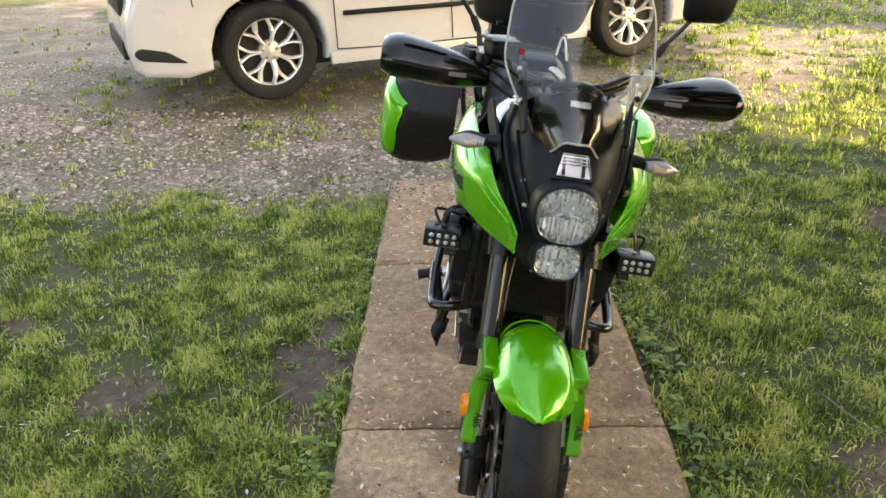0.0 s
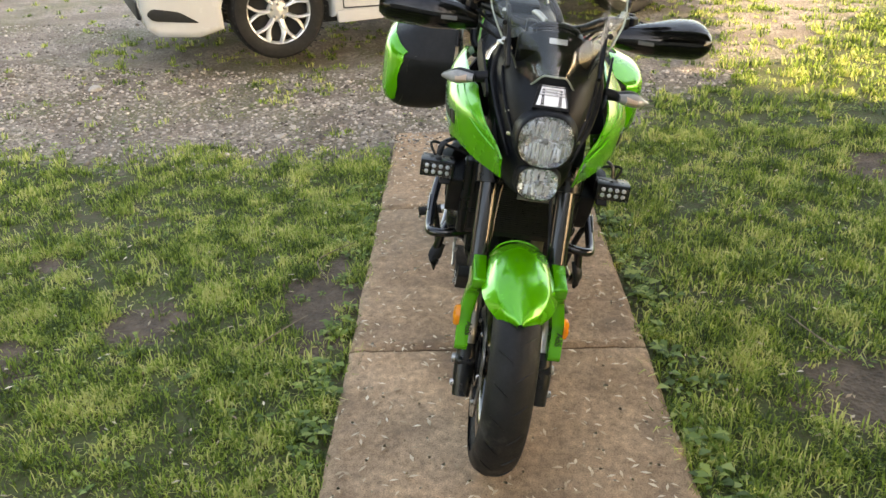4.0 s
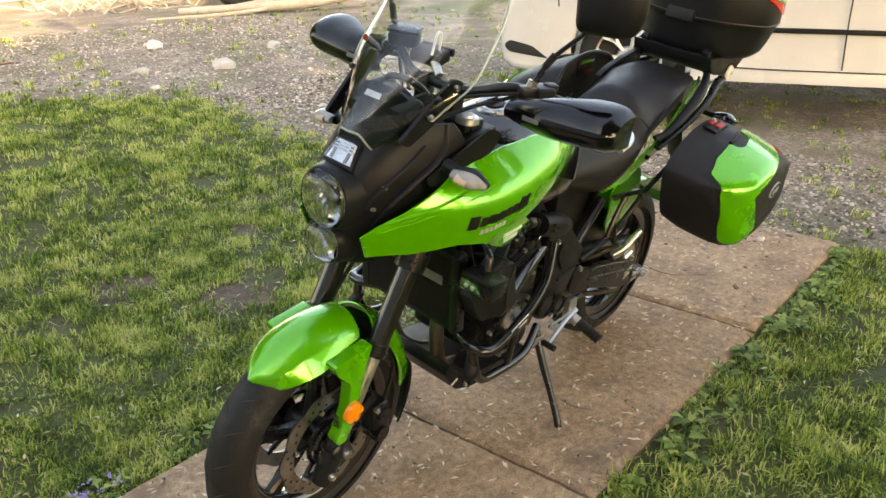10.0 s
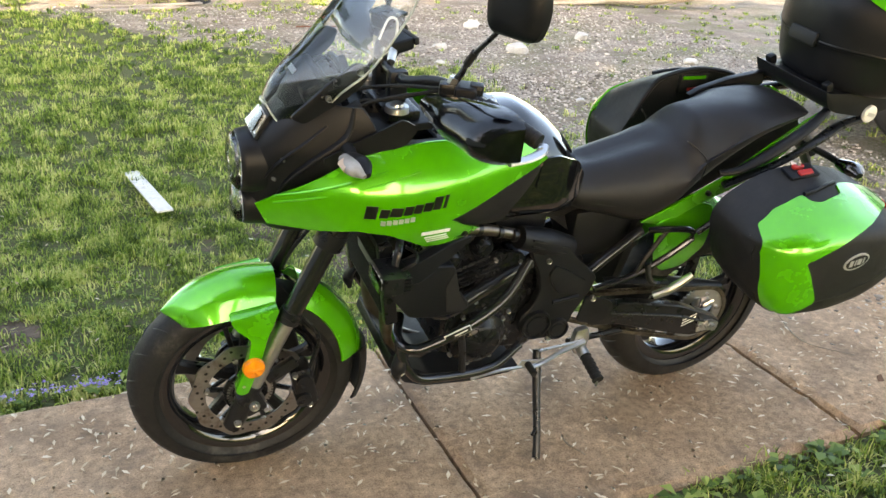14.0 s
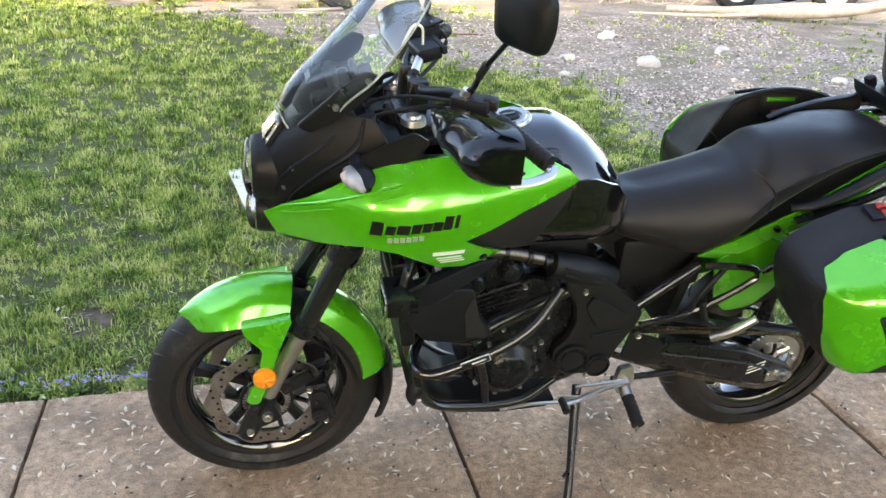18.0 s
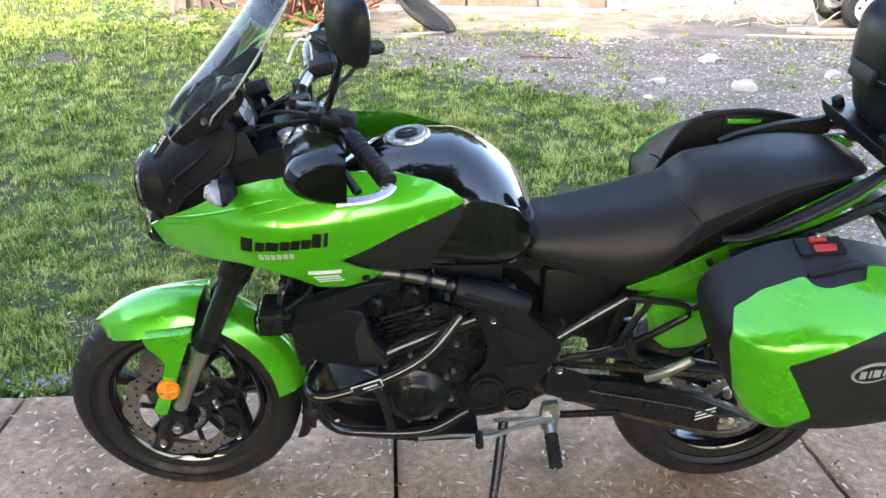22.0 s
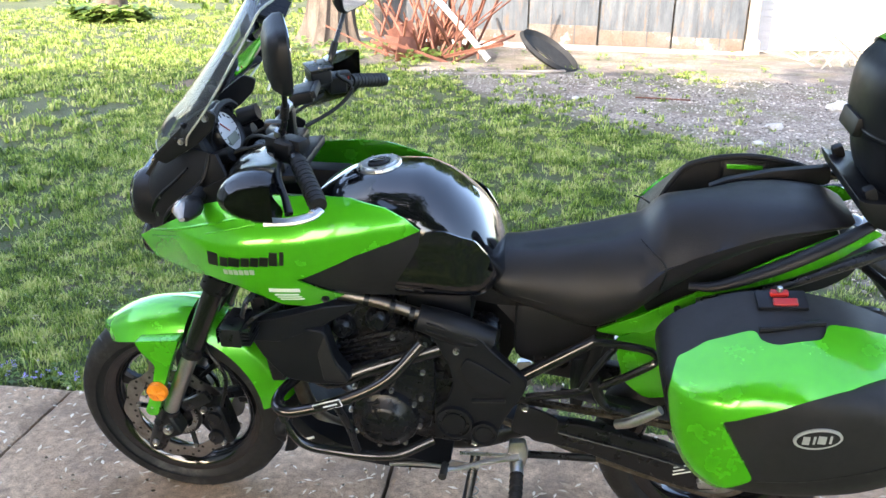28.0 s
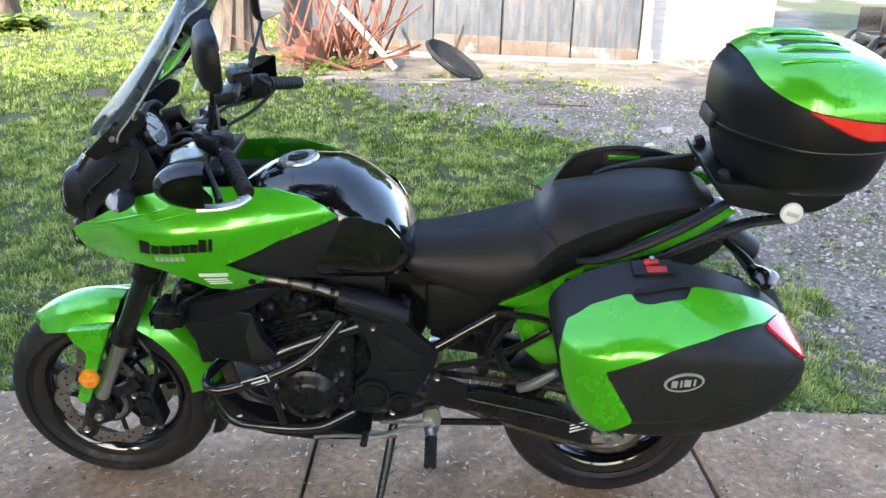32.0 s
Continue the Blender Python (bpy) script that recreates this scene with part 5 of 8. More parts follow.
# lamps
def lamp_unit(name, x, z, ry, rz, label, faces=9, square=2.2):
    def ring(k, dx, n=40):
        out = []
        for i in range(n):
            a = 2 * math.pi * i / n
            c, q = math.cos(a), math.sin(a)
            out.append(Vector((x + dx, ry * k * math.copysign(abs(c) ** (2 / square), c), z + rz * k * math.copysign(abs(q) ** (2 / square), q))))
        return out
    bm = bmesh.new()
    skin(bm, [ring(1.20, -0.05), ring(1.11, -0.010), ring(1.06, 0.001), ring(1.01, 0.004), ring(0.99, 0.002), ring(0.99, -0.04)], cap=False)
    unit = part(name, bm, BLACK_PLASTIC, bike, label)
    bm = bmesh.new()
    rnd = random.Random(len(name))
    rows = []
    for k, dx in ((0.98, 0.004), (0.86, 0.000), (0.72, -0.003), (0.56, -0.006), (0.40, -0.008), (0.24, -0.009), (0.10, -0.010)):
        rows.append([p + Vector((rnd.uniform(-0.0018, 0.0018) * (k < 0.95), 0, 0)) for p in ring(k, dx, 44)])
    vs = skin(bm, rows, cap=False)
    bm.faces.new(vs[-1])
    part("lamp_bowl", bm, BOWL, unit, "bright faceted reflector bowl", smooth=False)
    bm = bmesh.new()
    for k in range(faces):
        u = -0.82 + 1.64 * k / (faces - 1)
        h = rz * 0.9 * math.sqrt(1 - (u * 0.96) ** 2)
        for z0, h0, tip in ((z + h * 0.52, h * 0.9, 16), (z - h * 0.5, h * 0.85, -14)):
            box(0.004, ry * rnd.uniform(0.9, 1.45) / faces, h0 * rnd.uniform(0.75, 1.0), (x - 0.001 - 0.005 * (1 - abs(u)), u * ry, z0), (rnd.uniform(-4, 4), tip + rnd.uniform(-12, 12), rnd.uniform(-22, 22)), 0.001, 1, bm)
    part("lamp_facets", bm, REFLECTOR, unit)
    part("bulb", lathe([(0.0001, 0.006), (0.006, 0.002), (0.007, -0.012), (0.0001, -0.014)], "x", 14, at=(x + 0.002, 0, z), full=False), LENS_WHITE, unit)
    bm = bmesh.new()
    skin(bm, [ring(1.0, 0.006), ring(0.97, 0.012), ring(0.85, 0.018), ring(0.6, 0.023), ring(0.3, 0.026), ring(0.06, 0.0265)])
    part("lamp_lens", bm, LENS, unit, "clear domed lens").visible_shadow = False
    return unit


lamp_unit("headlight", 1.424, 0.925, 0.066, 0.064, "large round headlight with a clear lens", 12, 2.3)
lamp_unit("lower_headlight", 1.420, 0.818, 0.050, 0.042, "smaller lower headlight with a clear lens", 6, 2.7)


def wedge(low, high, tall, x0, x1, bevel, m):
    """A block with a trapezoid face, thickness along x, set by a matrix."""
    bm = bmesh.new()
    a, b = ([bm.verts.new((x, y, z)) for y, z in ((-low, -tall / 2), (low, -tall / 2), (high, tall / 2), (-high, tall / 2))] for x in (x0, x1))
    bm.faces.new(a[::-1])
    bm.faces.new(b)
    for k in range(4):
        bm.faces.new([a[k], a[(k + 1) % 4], b[(k + 1) % 4], b[k]])
    bevelled(bm, bevel, 2)
    bm.transform(m)
    return bm


on_nose = pose(1.374, 0, 1.018, 0, -36, 0)
pos_lamp = part("position_lamp", wedge(0.044, 0.034, 0.060, -0.02, 0.006, 0.005, on_nose), BLACK_PLASTIC, bike, "small clear position lamp")
part("lamp_bowl", wedge(0.036, 0.026, 0.046, 0.004, 0.008, 0.002, on_nose), REFLECTOR, pos_lamp, "bright reflector")
for k in range(3):
    part("lamp_rib", wedge(0.031 - 0.003 * k, 0.030 - 0.003 * k, 0.003, 0.007, 0.013, 0.0008, on_nose @ Matrix.Translation((0, 0, 0.004 + 0.007 * k))), STEEL, pos_lamp)
for dy in (-0.022, 0.020):
    part("lamp_rib", wedge(0.004, 0.003, 0.040, 0.007, 0.011, 0.0008, on_nose @ Matrix.Translation((0, dy, -0.002))), SATIN_BLACK, pos_lamp)
part("lamp_glass", wedge(0.037, 0.027, 0.048, 0.014, 0.017, 0.002, on_nose), LENS, pos_lamp).visible_shadow = False


# wind screen
def screen_point(u, v):
    """u from -1 to 1 across, v from 0 to 1 upwards."""
    zc = 1.068 + 0.405 * v - (0.035 * smooth(0.2, 0.55, abs(u)) - 0.055 * smooth(0.65, 1.0, abs(u))) * (1 - v) ** 4
    w = graph([(0, 0.108), (0.12, 0.138), (0.32, 0.170), (0.55, 0.166), (0.75, 0.142), (0.92, 0.112), (1.0, 0.08)], v)
    zc -= 0.04 * abs(u) ** 2 * smooth(0.8, 1.0, v)
    x = graph([(0, 1.372), (0.1, 1.352), (0.3, 1.278), (0.6, 1.178), (0.85, 1.105), (1.0, 1.068)], v)
    return Vector((x - (0.055 + 0.065 * (1 - v)) * abs(u) ** 2.1, w * u, zc))


bm = bmesh.new()
nu, nv = 26, 26
lay = [[[bm.verts.new(screen_point(-1 + 2 * i / nu, j / nv) - Vector((0.0035 * k, 0, 0))) for i in range(nu + 1)] for j in range(nv + 1)] for k in (0, 1)]
for g in lay:
    for j in range(nv):
        for i in range(nu):
            bm.faces.new([g[j][i], g[j][i + 1], g[j + 1][i + 1], g[j + 1][i]])
screen = part("windscreen", bm, SCREEN, bike, "tall clear touring windscreen")
screen.visible_shadow = False
edge = [screen_point(-1 + 2 * i / 24, 0) for i in range(25)] + [screen_point(1, j / 16) for j in range(1, 17)] + [screen_point(1 - 2 * i / 12, 1) for i in range(1, 13)] + [screen_point(-1, 1 - j / 16) for j in range(1, 17)]
# pale tube along the rim puts the edge's highlight into its colour
SCREEN_EDGE = surface("pale_edge_highlight", (0.62, 0.68, 0.58), (0.7, 0.74, 0.66), 20, 0.1, 0.2, trans=0.55)
part("screen_edge", tube(edge, 0.0026, 150, 6), SCREEN_EDGE, screen, "pale rim tube painted as the screen edge's highlight")
for u, v in ((-0.86, 0.12), (0.86, 0.12), (-0.82, 0.22), (0.82, 0.22)):
    p = screen_point(u, v)
    part("screen_bolt", lathe([(0.0001, 0.006), (0.006, 0.005), (0.007, 0.0), (0.0001, 0.0)], "x", 12, at=(p.x + 0.001, p.y, p.z), full=False), SATIN_BLACK, screen)
p = screen_point(-0.80, 0.36)
part("red_sticker", lathe([(0.0001, 0.0), (0.008, 0.0), (0.008, 0.001), (0.0001, 0.001)], "x", 18, at=(p.x + 0.002, p.y, p.z), full=False), RED_PLASTIC, screen, "small round red sticker")
# inner smoked deflector with a plain badge
bm = bmesh.new()
rows = [[bm.verts.new(screen_point(-0.74 + 1.48 * i / 12, 0.03 + 0.20 * j / 8 - 0.06 * (abs(-1 + i / 6) ** 2) * (j / 8)) - Vector((0.03, 0, 0.006))) for i in range(13)] for j in range(9)]
for j in range(8):
    for i in range(12):
        bm.faces.new([rows[j][i], rows[j][i + 1], rows[j + 1][i + 1], rows[j + 1][i]])
bmesh.ops.solidify(bm, geom=bm.faces[:], thickness=0.004)
part("screen_base", bm, BLACK_PLASTIC, bike, "gloss black lower screen mount")
part("mount_badge", box(0.002, 0.044, 0.014, screen_point(0.0, 0.18) - Vector((0.022, 0, 0.004)), (0, -38, 0), 0.0006), SILVER_DECAL, bike, "plain silver badge")
for s in (1, -1):
    br = [(1.335, 1.070), (1.305, 1.055), (1.215, 1.112), (1.175, 1.150), (1.165, 1.182), (1.195, 1.192), (1.245, 1.155)]
    stay = part("screen_bracket", plate(br, s * 0.112, s * 0.122, 0.003, 2, 0.01, None, lambda x, z: s * 0.10 * (1.265 - x)), BLACK_PLASTIC, bike, "black screen bracket")
    bolt(stay, 1.255, s * 0.126, 1.115, 0.007, STEEL, s)
    bolt(stay, 1.190, s * 0.132, 1.172, 0.007, STEEL, s)

# instruments
bm = box(0.07, 0.19, 0.135, (1.246, 0, 1.070), (0, 26, 0), 0.02, 3)
dash = part("instrument_panel", bm, BLACK_PLASTIC, bike, "black instrument panel with a round dial")
to_dash = pose(1.206, 0, 1.090, 0, 26, 0)
for dy in (0.062, -0.062):
    hood = [(1.20, 1.145), (1.275, 1.135), (1.285, 1.06), (1.235, 1.03), (1.19, 1.035), (1.215, 1.09)]
    part("dash_cheek", plate(hood, dy - 0.006, dy + 0.006, 0.003, 2, 0.01), BLACK_PLASTIC, dash)
part("dash_hood", tube([(1.20, -0.064, 1.135), (1.205, -0.045, 1.150), (1.208, 0.0, 1.158), (1.205, 0.045, 1.150), (1.20, 0.064, 1.135)], 0.008, 16, 8), BLACK_PLASTIC, dash)
for name, prof, mat in (("dial_rim", [(0.050, 0.010), (0.056, 0.012), (0.060, 0.006), (0.060, -0.01), (0.046, -0.01), (0.046, 0.006)], SATIN_BLACK), ("dial_face", [(0.0001, 0.004), (0.048, 0.004), (0.048, 0.0), (0.0001, 0.0)], DIAL)):
    b = lathe(prof, "x", 36, at=(0, 0.012, 0), full=name == "dial_rim")
    b.transform(to_dash @ Matrix.Rotation(radians(180), 4, "Z"))
    part(name, b, mat, dash)
for k in range(11):
    a = radians(220 - 26 * k)
    b = box(0.002, 0.002, 0.009, (0, 0.038 * math.cos(a) - 0.012, 0.038 * math.sin(a)), (90 - math.degrees(a) - 90 + 90, 0, 0), 0)
    b.transform(to_dash @ pose(-0.005, 0, 0))
    part("dial_mark", b, BLACK_DECAL, dash)
b = box(0.002, 0.003, 0.036, (-0.0065, -0.012 + 0.010, 0.012), (-40, 0, 0), 0.0005)
b.transform(to_dash)
part("dial_needle", b, RED_PLASTIC, dash)
b = box(0.002, 0.05, 0.022, (-0.006, -0.012, -0.02), (0, 0, 0), 0.0005)
b.transform(to_dash)
part("dial_display", b, surface("grey_lcd", (0.20, 0.22, 0.19), (0.24, 0.26, 0.22), 20, 0.2), dash)
for dy in (0.065, -0.065):
    part("dash_knob", rod((1.205, dy * 1.2, 1.055), (1.165, dy * 1.2, 1.072), 0.017, 18), BLACK_PLASTIC, dash)
part("accessory_socket", tube([(1.20, -0.085, 1.10), (1.155, -0.088, 1.115)], [0.02, 0.019], 3, 18), BLACK_PLASTIC, bike, "black accessory socket")
part("light_wire", tube([(1.10, -0.02, 1.19), (1.075, -0.03, 1.235), (1.055, -0.035, 1.23), (1.05, -0.04, 1.19)], 0.003, 16, 6), WHITE_DECAL, bike, "pale loose wire")

# bars, steered a little to the left
bar_m = Matrix.Translation((1.118, -0.004, 0.988)) @ Matrix.Rotation(radians(2.5), 4, "Z") @ Matrix.Translation((-1.10, 0, -1.0))


def bars(name, bm, mat, label="", parent=None):
    bm.transform(bar_m)
    return part(name, bm, mat, parent or bike, label)


half = [(1.055, 0.03, 1.135), (1.05, 0.09, 1.142), (1.01, 0.16, 1.165), (0.975, 0.22, 1.160), (0.925, 0.30, 1.140), (0.888, 0.385, 1.118)]
handlebar = bars("handlebar", tube([(x, -y, z) for x, y, z in reversed(half)] + half, 0.0125, 60, 14), SATIN_BLACK, "black tubular handlebar")
bars("top_yoke", plate([(1.02, 1.055), (1.10, 1.055), (1.10, 1.08), (1.02, 1.08)], -0.115, 0.115, 0.008), SATIN_BLACK, "black top yoke")
for s in (1, -1):
    bars("bar_clamp", box(0.045, 0.03, 0.075, (1.055, s * 0.045, 1.115), (0, 0, 0), 0.008), SATIN_BLACK, "", handlebar)
    bars("fork_cap", lathe([(0.0001, 0.010), (0.014, 0.010), (0.016, 0.004), (0.026, 0.003), (0.028, -0.01), (0.0001, -0.01)], "z", 24, at=(1.075, s * 0.103, 1.088), full=False), ALU, "", handlebar)
    a, b = Vector((0.945, s * 0.268, 1.149)), Vector((0.880, s * 0.392, 1.116))
    bm = tube([a, a.lerp(b, 0.5), b], 0.0175, 12, 16)
    for k in range(9):
        c = a.lerp(b, 0.12 + 0.78 * k / 8)
        d = (b - a).normalized() * 0.003
        bars("grip_rib", tube([c - d, c + d], 0.0186, 1, 16), GRIP, "", handlebar)
    bars("grip", bm, GRIP, "black ribbed rubber grip", handlebar)
    c = Vector((0.972, s * 0.222, 1.158))
    bm = box(0.048, 0.055, 0.046, c, (0, 0, s * -28), 0.010, 3)
    box(0.03, 0.03, 0.03, c + Vector((-0.02, s * 0.01, 0.012)), (0, 0, s * -28), 0.006, 2, bm)
    sw = bars("switch_box", bm, BLACK_PLASTIC, "black switch housing", handlebar)
    bars("switch_button", box(0.006, 0.014, 0.010, c + Vector((-0.030, s * 0.006, 0.014)), (0, 0, s * -28), 0.002), RED_PLASTIC, "red button", sw)
    bars("switch_button", box(0.008, 0.010, 0.008, c + Vector((-0.026, s * 0.012, -0.008)), (0, 0, s * -28), 0.002), GREY_PLASTIC, "", sw)
    bars("lever", tube([(0.995, s * 0.235, 1.140), (0.985, s * 0.29, 1.128), (0.955, s * 0.35, 1.110), (0.935, s * 0.40, 1.100)], [0.010, 0.009, 0.007, 0.009], 14, 10, flat=0.6), SATIN_BLACK, "black lever", handlebar)
    # bar-end bracket of the guard
    bars("guard_bracket", tube([(0.874, s * 0.402, 1.113), (0.888, s * 0.418, 1.106), (0.925, s * 0.430, 1.100), (0.972, s * 0.434, 1.099)], [0.011, 0.0115, 0.0105, 0.012], 14, 10, flat=0.55), ALU, "bare aluminium guard bracket", handlebar)
    bars("bracket_bolt", lathe([(0.0001, s * 0.006), (0.006, s * 0.006), (0.007, 0), (0.0001, 0)], "y", 12, at=(0.888, s * 0.410, 1.110), full=False), STEEL, "", handlebar)
    # hand guard: a half-open bulb, closed at its outer end
    bm = bmesh.new()
    rings = []
    for k in range(19):
        u = k / 18
        e = math.sqrt(max(1 - (max(u - 0.80, 0) / 0.206) ** 3.0, 0.0))
        y = 0.185 + 0.262 * u
        h = graph([(0, 0.022), (0.2, 0.036), (0.5, 0.048), (0.8, 0.053), (1.0, 0.048)], u) * (0.62 + 0.38 * e)
        deep = graph([(0, 0.030), (0.4, 0.065), (0.7, 0.098), (1.0, 0.100)], u)
        xc = graph([(0, 1.030), (0.4, 1.008), (0.7, 0.968), (1.0, 0.962)], u)
        zc = 1.128 + 0.012 * u
        ring = []
        for j in range(17):
            a = radians(-97 + 194 * j / 16)
            ring.append(Vector((xc + (deep * (0.68 + 0.32 * e)) * math.cos(a), s * y, zc + h * math.sin(a))))
        rings.append(ring)
    skin(bm, rings, closed=False, cap=False)
    bm.faces.new([v for v in list(bm.verts)[-17:]])
    geom = bmesh.ops.solidify(bm, geom=bm.faces[:], thickness=0.005)
    guard = bars("hand_guard", bm, BLACK_GLOSS, "glossy black hand guard")
    bars("guard_mark", box(0.002, 0.042, 0.010, (1.072, s * 0.262, 1.132), (0, 0, s * -4), 0.0005), surface("grey_print", (0.16, 0.16, 0.16), None, 20, 0.4), "", guard)
    # reservoir or clutch perch
    bars("lever_perch", box(0.04, 0.03, 0.03, (1.005, s * 0.205, 1.165), (0, 0, s * -28), 0.006), SATIN_BLACK, "", handlebar)
    # mirror
    stalk = bars("mirror_stalk", tube([(1.0, s * 0.205, 1.175), (0.985, s * 0.215, 1.20), (0.975, s * 0.225, 1.235), (0.955, s * 0.285, 1.31), (0.945, s * 0.305, 1.345)], [0.009, 0.006, 0.0055, 0.0065], 20, 10), SATIN_BLACK, "black mirror on a bent stalk")
    bars("stalk_nut", rod((1.0, s * 0.205, 1.172), (0.994, s * 0.209, 1.192), 0.012, 6), STEEL, "", stalk)
    bars("stalk_boot", tube([(0.978, s * 0.222, 1.225), (0.970, s * 0.238, 1.255)], 0.0088, 3, 10), GRIP, "", stalk)
    out = rounded([(0.266, 1.312), (0.392, 1.318), (0.410, 1.37), (0.402, 1.432), (0.285, 1.452), (0.254, 1.41)], 0.026, 5)
    turn = Matrix.Translation((0.942, s * 0.33, 0)) @ Matrix.Rotation(radians(19 * s), 4, "Z") @ Matrix.Translation((-0.942, s * -0.33, 0))
    rings = []
    for dx, k in ((0.030, 0.45), (0.022, 0.80), (0.006, 0.98), (-0.008, 1.0), (-0.012, 0.96)):
        rings.append([Vector((0.942 + dx - 0.02 * (p.x - 0.33), s * (0.33 + (p.x - 0.33) * k), 1.382 + (p.y - 1.382) * k)) for p in out])
    bm = bmesh.new()
    skin(bm, rings)
    bm.transform(turn)
    bars("mirror_shell", bm, BLACK_PLASTIC, "black mirror housing", stalk)
    bm = bmesh.new()
    skin(bm, [[Vector((0.942 - dx - 0.02 * (p.x - 0.33), s * (0.33 + (p.x - 0.33) * 0.93), 1.382 + (p.y - 1.382) * 0.93)) for p in out] for dx in (0.010, 0.0135)])
    bm.transform(turn)
    bars("mirror_glass", bm, MIRROR, "mirror glass", stalk)
    # front indicator
    sig = part("front_indicator", tube([(1.215, s * 0.150, 1.008), (1.215, s * 0.19, 1.004)], [0.016, 0.013], 3, 12), BLACK_PLASTIC, bike, "front indicator with a clear lens on a black stem")
    part("indicator_body", tube([(1.222, s * 0.180, 1.005), (1.210, s * 0.225, 1.001), (1.205, s * 0.262, 0.997)], [0.016, 0.027, 0.008], 12, 16, flat=0.72), BLACK_PLASTIC, sig)
    part("indicator_lens", tube([(1.234, s * 0.185, 1.005), (1.224, s * 0.228, 1.001), (1.213, s * 0.265, 0.997)], [0.014, 0.0235, 0.006], 12, 16, flat=0.72), LENS_WHITE, sig, "clear lens")
    part("indicator_bulb", tube([(1.236, s * 0.202, 1.004), (1.232, s * 0.23, 1.001)], 0.018, 3, 12, flat=0.6), surface("pale_amber_bulb", (0.50, 0.36, 0.27), (0.46, 0.33, 0.25), 30, 0.3), sig)
    # auxiliary LED lamp
    led = part("led_lamp", box(0.050, 0.094, 0.048, (1.135, s * 0.245, 0.722), (0, 0, 0), 0.006, 2), SATIN_BLACK, bike, "black rectangular LED lamp")
    for k in range(5):
        part("cooling_fin", box(0.03, 0.086, 0.003, (1.106, s * 0.245, 0.704 + 0.009 * k), (0, 0, 0), 0.0008), SATIN_BLACK, led)
    for i in range(4):
        for j in range(2):
            part("led_cell", lathe([(0.0001, 0.003), (0.004, 0.002), (0.0062, 0.0), (0.0062, -0.003), (0.0001, -0.003)], "x", 10, at=(1.1615, s * 0.245 + (i - 1.5) * 0.019, 0.714 + 0.017 * j), full=False), REFLECTOR, led)
    part("led_lens", box(0.003, 0.084, 0.038, (1.166, s * 0.245, 0.722), (0, 0, 0), 0.001), LENS, led).visible_shadow = False
    part("led_bracket", tube([(1.12, s * 0.245, 0.75), (1.11, s * 0.235, 0.785), (1.09, s * 0.19, 0.80)], 0.009, 8, 8, flat=0.4), SATIN_BLACK, led)
    part("led_cable", tube([(1.11, s * 0.25, 0.735), (1.08, s * 0.27, 0.77), (1.06, s * 0.22, 0.76), (1.06, s * 0.16, 0.74)], 0.004, 14, 6), GRIP, led)

res = bars("brake_reservoir", box(0.052, 0.075, 0.036, (1.0, -0.165, 1.196), (0, 6, 28), 0.010, 3), BLACK_PLASTIC, "black brake fluid reservoir")
bars("reservoir_lid", box(0.056, 0.080, 0.008, (1.0, -0.165, 1.216), (0, 6, 28), 0.003), SATIN_BLACK, "", res)
for dy in (-0.030, 0.030):
    bars("lid_screw", rod((1.0 - dy * 0.4, -0.165 + dy, 1.218), (1.0 - dy * 0.4, -0.165 + dy, 1.2225), 0.004, 8), STEEL, "", res)
mount = bars("bar_mount", box(0.055, 0.085, 0.030, (1.015, -0.070, 1.178), (0, 12, 6), 0.009, 3), BLACK_PLASTIC, "black device mount clamped to the handlebar")
bars("mount_arm", tube([(1.05, -0.01, 1.150), (1.035, -0.035, 1.168), (1.02, -0.06, 1.172)], 0.010, 6, 12), ALU, "bare aluminium arm", mount)
bars("mount_jaw", box(0.012, 0.090, 0.018, (0.985, -0.070, 1.190), (0, 12, 6), 0.004), GREY_PLASTIC, "", mount)
part("reservoir_hose", tube([(0.985, -0.19, 1.18), (0.955, -0.22, 1.14), (0.985, -0.19, 1.10), (1.05, -0.12, 1.07)], 0.005, 18, 8), GRIP, bike, "black brake hose")


# engine
bm = box(0.30, 0.25, 0.22, (0.77, 0, 0.44), (0, -4, 0), 0.035, 3)
box(0.20, 0.21, 0.13, (0.66, 0, 0.53), (0, 0, 0), 0.03, 2, bm)
engine = part("engine", bm, ENGINE_BLACK, bike, "black parallel twin engine with bolted covers")
cyl = pose(0.855, 0, 0.60, 0, 18, 0)
b = box(0.155, 0.27, 0.10, (0, 0, 0.0), (0, 0, 0), 0.015, 2)
box(0.165, 0.24, 0.09, (0, 0, 0.085), (0, 0, 0), 0.02, 2, b)
b.transform(cyl)
head = part("cylinder_head", b, ENGINE_BLACK, engine)
for k in range(6):
    b = plate([(-0.085, -0.03 + 0.013 * k), (0.085, -0.03 + 0.013 * k), (0.085, -0.025 + 0.013 * k), (-0.085, -0.025 + 0.013 * k)], -0.148, 0.148, 0.0012, 1)
    b.transform(cyl)
    part("cooling_fin", b, ENGINE_BLACK, engine)
for dx in (-0.045, 0.045):
    for s in (1, -1):
        b = lathe([(0.0001, s * 0.150), (0.018, s * 0.150), (0.026, s * 0.142), (0.030, s * 0.128), (0.030, s * 0.10), (0.0001, s * 0.10)], "y", 24, at=(dx, 0, 0.085), full=False)
        b.transform(cyl)
        part("cam_cap", b, ENGINE_BLACK, engine)
